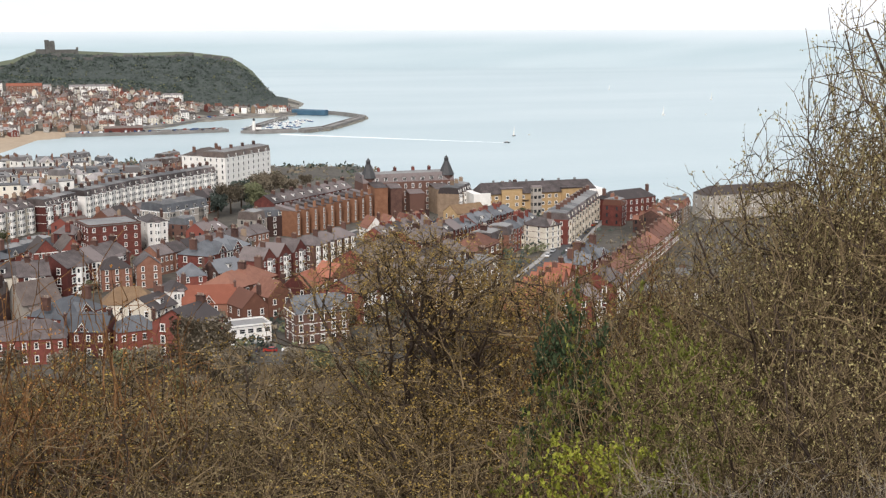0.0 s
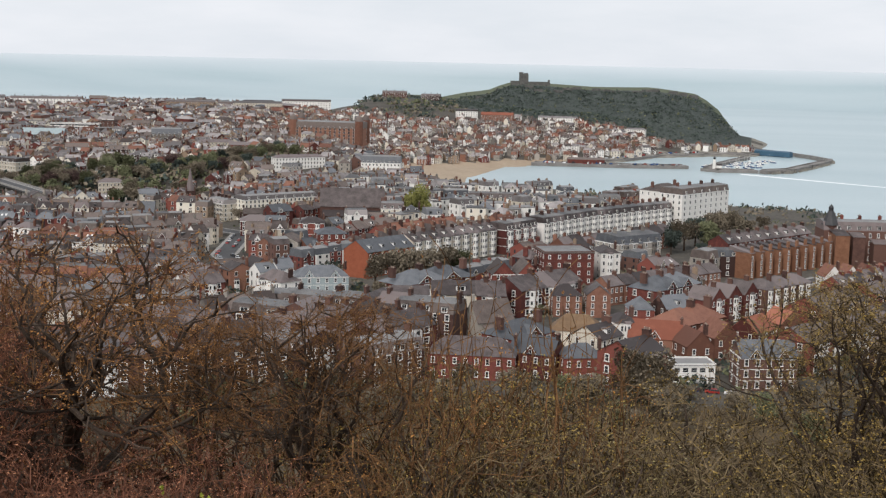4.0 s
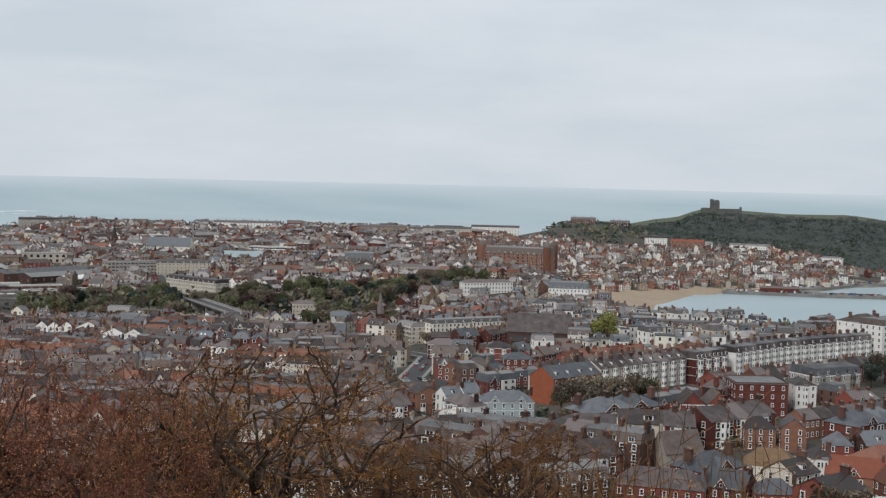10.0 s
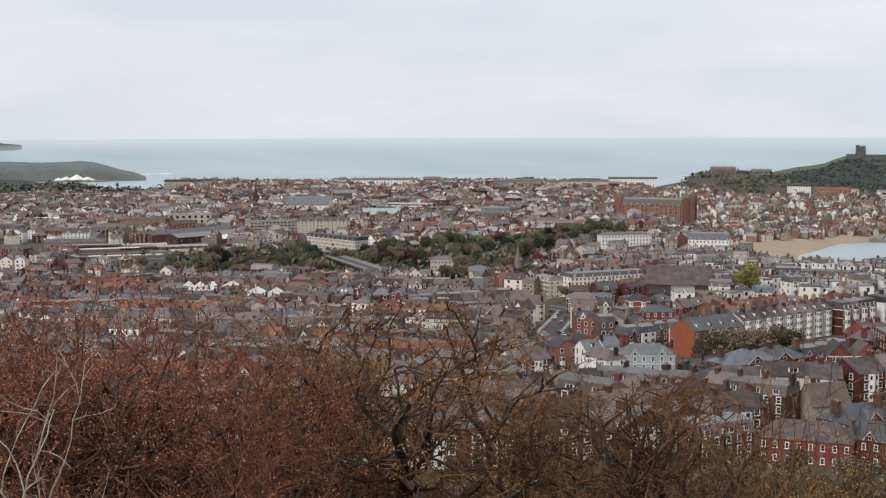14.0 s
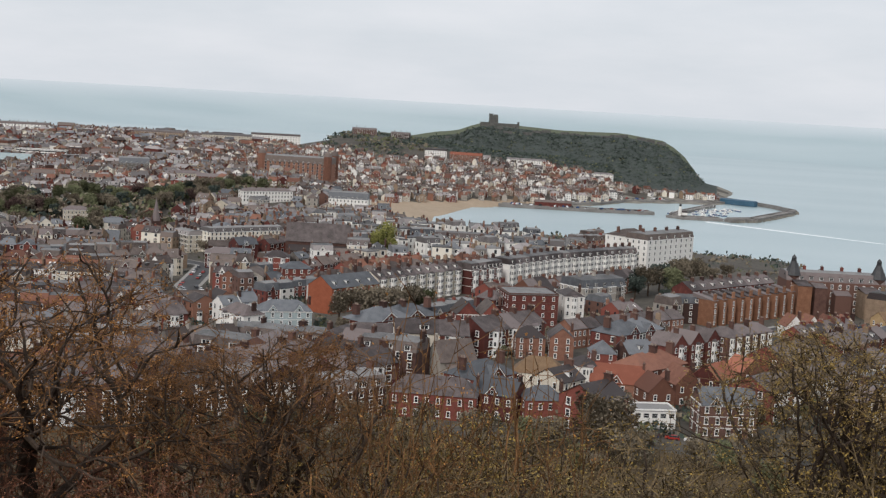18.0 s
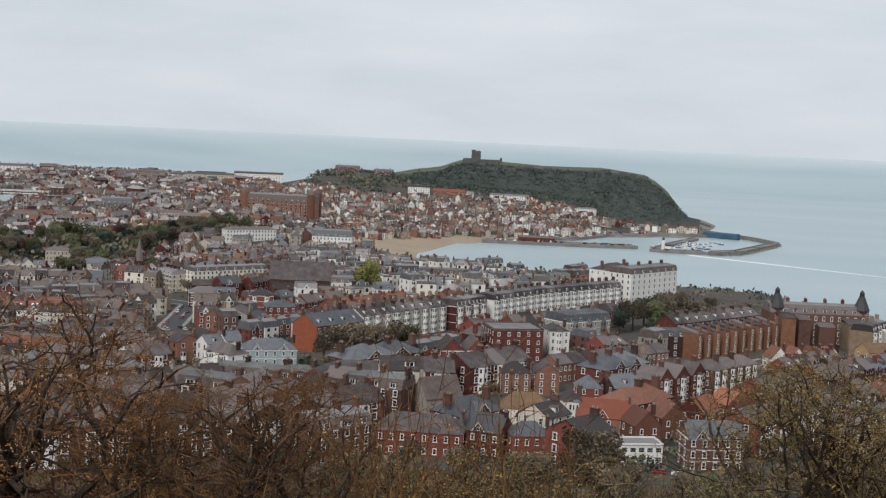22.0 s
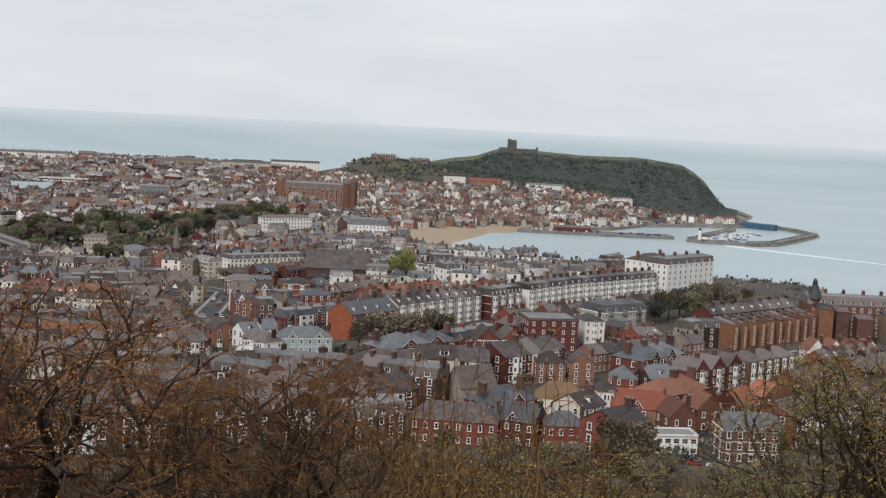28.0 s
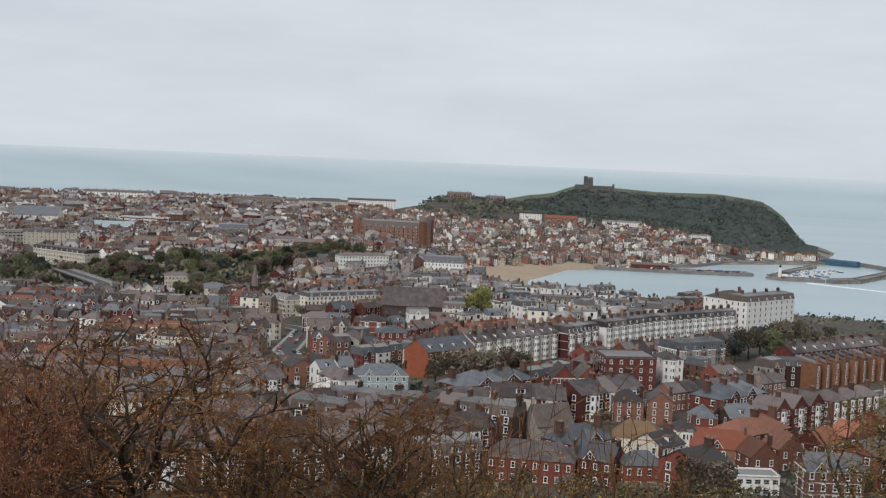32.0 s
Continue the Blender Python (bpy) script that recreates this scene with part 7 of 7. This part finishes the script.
for i in range(5200):
    x, y = rnd.uniform(-330, 360), rnd.uniform(2110, 2470)
    z = ground(x, y)
    top = headland_top(x * 2450 / max(y, 2300))
    if z < 14 or z > top * 0.97 or y < np.interp(x, [-330, -130, 0, 140, 180, 300], [2300, 2210, 2180, 2180, 2125, 2150]):
        continue
    clump(x, y, z - 0.6, rnd.uniform(1.5, 2.8), CROWN_DARK if rnd.random() < 0.94 else CROWN_GREEN)
for i in range(1500):
    a, r_ = rnd.uniform(-46, -30), rnd.uniform(2400, 3600)
    x, y = polar(a, r_)
    if ground(x, y) > 4 and noise.noise((x * 0.004, y * 0.004, 3)) > -0.2:
        clump(x, y, ground(x, y), rnd.uniform(4, 7), CROWN_DARK if rnd.random() < 0.6 else CROWN_BROWN)
for i in range(900):
    a = rnd.uniform(2, 30)
    r_ = rnd.uniform(660, 1000)
    x, y = polar(a, r_)
    z = ground(x, y)
    if 8 < z < 52.4 and is_free(x, y, 4):
        clump(x, y, z, rnd.uniform(1.4, 2.6), CROWN_DARK if rnd.random() < 0.5 else CROWN_BROWN)
for i in range(5200):
    a, r_ = rnd.uniform(-45, 26), math.sqrt(rnd.uniform(352 ** 2, 960 ** 2))
    x, y = polar(a, r_)
    z = ground(x, y)
    if z > 30 and is_free(x, y, 1.6):
        clump(x, y, z, rnd.uniform(0.7, 1.7), rnd.choice((CROWN_BROWN, CROWN_BROWN, CROWN_DARK, CROWN_GREEN)), 6)
for i in range(3000):
    a, r_ = rnd.uniform(-30, 22), math.sqrt(rnd.uniform(354 ** 2, 620 ** 2))
    x, y = polar(a, r_)
    if is_free(x, y, 0.6) and noise.noise((x * 0.03, y * 0.03, 8)) > -0.1:
        kind = rnd.choice((CROWN_BROWN, CROWN_DARK, CROWN_DARK, CROWN_GREEN, CROWN_PURPLE))
        e = rnd.uniform(0.7, 1.3)
        for k in range(4):
            clump(x + rnd.gauss(0, 0.7), y + rnd.gauss(0, 0.7), ground(x, y) + k * e * 0.9, e, kind, 7)
for i in range(900):
    k = rnd.randrange(len(RAVINE) - 1)
    f = rnd.random()
    x, y = lerp(RAVINE[k][0], RAVINE[k + 1][0], f) + rnd.gauss(0, 24), lerp(RAVINE[k][1], RAVINE[k + 1][1], f) + rnd.gauss(0, 22)
    if all((x - a) ** 2 + (y - b) ** 2 > q * q for a, b, q in ((-377, 1088, 15), (-152, 1200, 24), (-233, 1208, 30), (-350, 927, 14), (-380, 958, 14), (-410, 996, 14), (-440, 1030, 14), (-467, 1060, 14))):
        clump(x, y, ground(x, y) + rnd.uniform(0, 7), rnd.uniform(2, 3.6), rnd.choice((CROWN_BROWN, CROWN_BROWN, CROWN_DARK, CROWN_GREEN)))
for i in range(900):
    x, y = rnd.uniform(-520, -130), rnd.uniform(2060, 2360)
    if ground(x, y) > 20 and noise.noise((x * 0.012, y * 0.012, 5)) > -0.12 and is_free(x, y, 5):
        clump(x, y, ground(x, y), rnd.uniform(2.0, 3.8), rnd.choice((CROWN_DARK, CROWN_DARK, CROWN_GREEN, CROWN_BROWN)))
single("scrub", s, "dark scrub and bare woods on the slopes", "scrub", kind="stuff")

# ---- the trees and thickets on the hillside below the viewpoint ----
OPEN_CROWN = ((0, 0, 7.0, 3.0, 2.2), (1.7, 0.6, 6.4, 1.7, 1.8), (-1.8, -0.4, 6.5, 1.8, 1.8), (0.2, 1.7, 6.2, 1.7, 1.6), (-0.3, -1.8, 6.2, 1.7, 1.6))
FULL_CROWN = ((0, 0, 6.6, 2.6, 2.7), (1.2, 0.8, 5.6, 2.0, 2.4), (-1.3, -0.6, 5.4, 2.0, 2.4), (0.1, -1.3, 4.2, 1.8, 2.2), (-0.4, 1.3, 4.4, 1.8, 2.2))
BUSH_CROWN = ((0, 0, 2.6, 1.9, 2.2), (0.9, 0.4, 2.2, 1.5, 1.7), (-1.0, -0.3, 2.3, 1.5, 1.8), (0.1, -0.9, 1.7, 1.5, 1.5))
THICKET_CROWN = ((0, 0, 4.8, 2.0, 3.2), (1.1, 0.5, 4.0, 1.8, 2.8), (-1.2, -0.2, 4.2, 1.8, 2.8), (0.2, -1.0, 2.6, 2.0, 2.2), (-0.3, 0.9, 2.6, 2.0, 2.2))
SHOOT_CROWN = ((0, 0, 3.6, 0.6, 2.4),)
GNARLED = dict(fork=4.2, reach=4.8, levels=4, tip=0.0060, twigs=2, twig_len=0.28, group="hillside trees", dark=0.0125)
OLD = tree("bare_tree", "spreading gnarled bare tree with amber buds", 38, BARK, TWIG_BROWN, BUD_OCHRE, OPEN_CROWN, limbs=(7, 6, 6, 5), girth=0.155, buds=3, size=0.017, wobble=0.25, rise=0.08, spread=1.1, **GNARLED)
OLD2 = tree("bare_tree", "upright bare tree with ochre buds", 42, BARK, TWIG_BROWN, BUD_OCHRE, OPEN_CROWN, limbs=(7, 6, 6, 5), girth=0.13, buds=3, size=0.017, wobble=0.21, rise=0.11, spread=1.0, **GNARLED)
GOLDEN = tree("bare_tree", "upright bare tree with golden-olive buds", 42, BARK, TWIG_OLIVE, BUD_GOLD, OPEN_CROWN, limbs=(7, 6, 6, 5), girth=0.115, buds=4, size=0.018, wobble=0.21, rise=0.11, spread=1.0, **GNARLED)
RUSSET = tree("bare_tree", "fine-twigged reddish bare tree", 45, BARK, TWIG_RED, BUD_RED, FULL_CROWN, stems=2, base=0.6, fork=3.0, limbs=(5, 5, 5, 4), reach=5.2, girth=0.12, levels=4, spread=1.0, tip=0.0062, twigs=2, twig_len=0.34, buds=3, size=0.019, group="hillside trees", rise=0.07, dark=0.016, wobble=0.23)
SHOOT = tree("sapling", "thin upright bare sapling with few buds", 52, BARK, TWIG_BROWN, BUD_OCHRE, SHOOT_CROWN, stems=2, base=0.2, fork=1.5, limbs=(2, 5, 3), reach=4.0, girth=0.035, levels=3, spread=0.35, tip=0.0065, twigs=1, twig_len=0.4, buds=2, size=0.018, group="hillside saplings", category="sapling", rise=0.2)
BUSHY = dict(stems=6, base=1.0, fork=0.5, limbs=(3, 4, 4), reach=3.7, girth=0.050, levels=3, spread=0.85, tip=0.0056, twig_len=0.30, group="hillside thicket", category="bush")
BUSH = tree("bush", "dense bare brown thicket bush", 61, BARK, TWIG_BROWN, BUD_OCHRE, BUSH_CROWN, twigs=2, buds=1, size=0.018, **BUSHY)
BUSH2 = tree("bush", "dense bare reddish thicket bush", 62, BARK, TWIG_RED, BUD_RED, BUSH_CROWN, twigs=2, buds=2, size=0.016, **BUSHY)
PALE = tree("bush", "pale grey twiggy bush with small buds", 63, BARK_PALE, BARK_PALE, BUD_OLIVE, BUSH_CROWN, twigs=2, buds=1, size=0.014, **dict(BUSHY, tip=0.0035, girth=0.024))
BUSH3 = tree("bush", "dense bare olive-brown thicket bush", 67, BARK, TWIG_OLIVE, BUD_OLIVE, BUSH_CROWN, twigs=2, buds=1, size=0.016, **BUSHY)
GOLD = tree("bush", "bush covered with golden-brown buds", 68, BARK, TWIG_OLIVE, BUD_GOLD, BUSH_CROWN, twigs=2, buds=3, size=0.018, **BUSHY)
GREEN = tree("bush", "bush in fresh green leaf", 64, BARK, TWIG_OLIVE, LEAF_GREEN, BUSH_CROWN, twigs=2, buds=8, size=0.034, **BUSHY)
LIME = tree("bush", "bush in bright yellow-green leaf", 65, BARK, TWIG_BROWN, LEAF_LIME, BUSH_CROWN, twigs=2, buds=9, size=0.038, **BUSHY)
IVY = tree("bush", "dark ivy-clad stump among the bushes", 66, BARK, TWIG_BROWN, LEAF_DARK, ((0, 0, 2.8, 1.1, 2.0), (0.4, 0.1, 1.6, 1.2, 1.5)), twigs=5, buds=7, size=0.04, **dict(BUSHY, stems=5, base=0.5, limbs=(3, 5, 4)))
THICKET = tree("thicket", "tall dense thicket of brown twigs with olive buds", 71, BARK, TWIG_OLIVE, BUD_OLIVE, THICKET_CROWN, stems=6, base=1.2, fork=0.8, limbs=(3, 5, 4, 3), reach=5.2, girth=0.070, levels=4, spread=0.8, tip=0.0055, twigs=2, twig_len=0.24, buds=2, size=0.019, group="hillside thicket", category="thicket", dark=0.009, wobble=0.26)

# single trees that stand out, from west to east
for az, d, el, sp, wd in ((-44.0, 27, -5.4, 300, 1.0), (-40.6, 24, -6.6, 60, 0.9), (-37.8, 26, -6.2, 20, 0.9), (-34.6, 29, -6.9, 80, 0.9), (-30.2, 26, -6.0, 150, 0.8), (-27.6, 31, -7.4, 250, 0.8), (-26.0, 24, -9.8, 190, 0.7)):
    plant(RUSSET, az, d, el, sp, wd * 1.2)
plant(OLD, -19.8, 26, -7.8, 130, 1.15)
plant(OLD, -24.8, 32, -9.0, 290, 0.8)
plant(OLD2, -14.6, 32, -11.4, 200, 0.8)
plant(OLD2, -9.4, 26, -10.7, 250, 1.05)
plant(GOLDEN, 14.6, 25, -8.9, 60, 1.1)
plant(GOLDEN, 18.6, 31, -10.8, 150, 0.8)
for az, d, el, sp in ((-3.6, 22, -9.9, 10), (-2.2, 24, -11.2, 80), (0.3, 23, -10.6, 160), (-5.2, 24, -12.0, 220), (1.8, 26, -12.2, 40), (-7.0, 26, -12.6, 280), (4.0, 27, -13.4, 120), (-0.9, 27, -12.4, 310), (-4.4, 20, -12.8, 60), (2.9, 22, -13.2, 200)):
    plant(SHOOT, az, d, el, sp, 0.8)
# a white-barked birch leaning out of the thicket
BIRCH = tree("birch", "slender white-barked birch with bare branches", 81, BARK_WHITE, BARK_WHITE, BUD_RED, ((0, 0, 4.6, 1.7, 2.8),), fork=2.6, limbs=(3, 4, 3), reach=3.8, girth=0.06, levels=3, spread=0.8, tip=0.006, twigs=1, twig_len=0.4, buds=1, size=0.016)
plant(BIRCH, -37.6, 17, -10.4, 30, 0.8)
# thickets
rnd = random.Random(9)
for d, step, dip in ((27, 2.7, 0.0), (20, 3.2, 2.0), (14, 4.6, 5.0)):
    az = -45.0
    while az < 22:
        az += step * rnd.uniform(0.8, 1.2)
        top = np.interp(az, [-44, -30, -24, -14, -8, -5, 2, 7, 12, 20], [-12.2, -13.2, -15.4, -15.6, -15.2, -14.2, -14.2, -14.6, -14.8, -13.8])
        kind = (BUSH2 if rnd.random() < 0.7 else BUSH) if az < -12 else rnd.choice((BUSH, BUSH, GOLD)) if az < -4 else rnd.choice((GOLD, BUSH3, BUSH3, GOLD))
        plant(kind, az, d + rnd.uniform(-2, 2), top - dip + rnd.uniform(-0.9, 0.4), rnd.random() * 360, rnd.uniform(1.1, 1.4))
plant(LIME, -17.0, 12, -20.4, 0, 1.3)
plant(LIME, -20.3, 12.5, -21.2, 90, 1.3)
# the high thicket that closes the view towards the south-east
for az, d, el, kind, wd in ((21.4, 18, -13.4, IVY, 0.5), (25.2, 22, -9.8, GOLD, 0.7), (19.6, 24, -12.2, GOLD, 1.0), (22.8, 26, -11.4, GOLD, 0.9), (24.0, 24, -10.6, BUSH, 0.8), (23.9, 13.0, -13.3, GREEN, 0.7), (25.8, 16, -12.6, BUSH3, 0.8), (22.6, 11, -18.6, LIME, 0.8), (25.0, 10, -18.2, GREEN, 0.8), (20.4, 14, -16.6, BUSH3, 0.9),
                            (25.6, 28, -8.8, THICKET, 0.7), (27.6, 27, -7.0, THICKET, 0.7), (29.4, 26, -5.4, THICKET, 0.7), (31.0, 25, -4.0, THICKET, 0.6), (32.6, 24, -2.2, THICKET, 0.6), (34.6, 23, -0.6, THICKET, 0.6), (36.4, 22, 1.2, THICKET, 0.6), (38.4, 22, 2.4, THICKET, 0.7), (40.6, 21, 3.0, THICKET, 0.8),
                            (29.0, 22, -6.6, THICKET, 0.7), (31.8, 21, -4.6, THICKET, 0.7), (33.8, 20, -3.0, THICKET, 0.7), (35.6, 19, -1.2, THICKET, 0.7), (37.6, 18, 0.4, THICKET, 0.7), (26.4, 23, -9.0, THICKET, 0.7),
                            (27.0, 18, -10.0, THICKET, 0.8), (30.0, 17, -8.0, THICKET, 0.8), (33.0, 16, -6.2, THICKET, 0.8), (36.0, 16, -4.4, THICKET, 0.8), (39.0, 15, -3.0, THICKET, 0.8),
                            (28.4, 12, -13.4, THICKET, 0.9), (32.6, 11, -11.6, THICKET, 0.9), (37.0, 11, -10.0, THICKET, 0.9),
                            (27.0, 10, -17.6, BUSH3, 0.9), (30.4, 10, -16.6, BUSH3, 0.9), (33.8, 10, -15.5, BUSH3, 0.9), (20.6, 9, -21.0, PALE, 1.0), (26.6, 9, -18.8, PALE, 1.0), (31.2, 8.5, -18.6, PALE, 0.9), (17.6, 9.5, -21.6, PALE, 1.0), (36.6, 9, -17.5, PALE, 0.7), (39.5, 9, -16.0, PALE, 0.7)):
    plant(kind, az + 0.4, d, el - ((2.1 if 28.8 < az < 34.5 else 1.4) if kind is THICKET and az < 36 else 0.0), az * 37 % 360, wd)
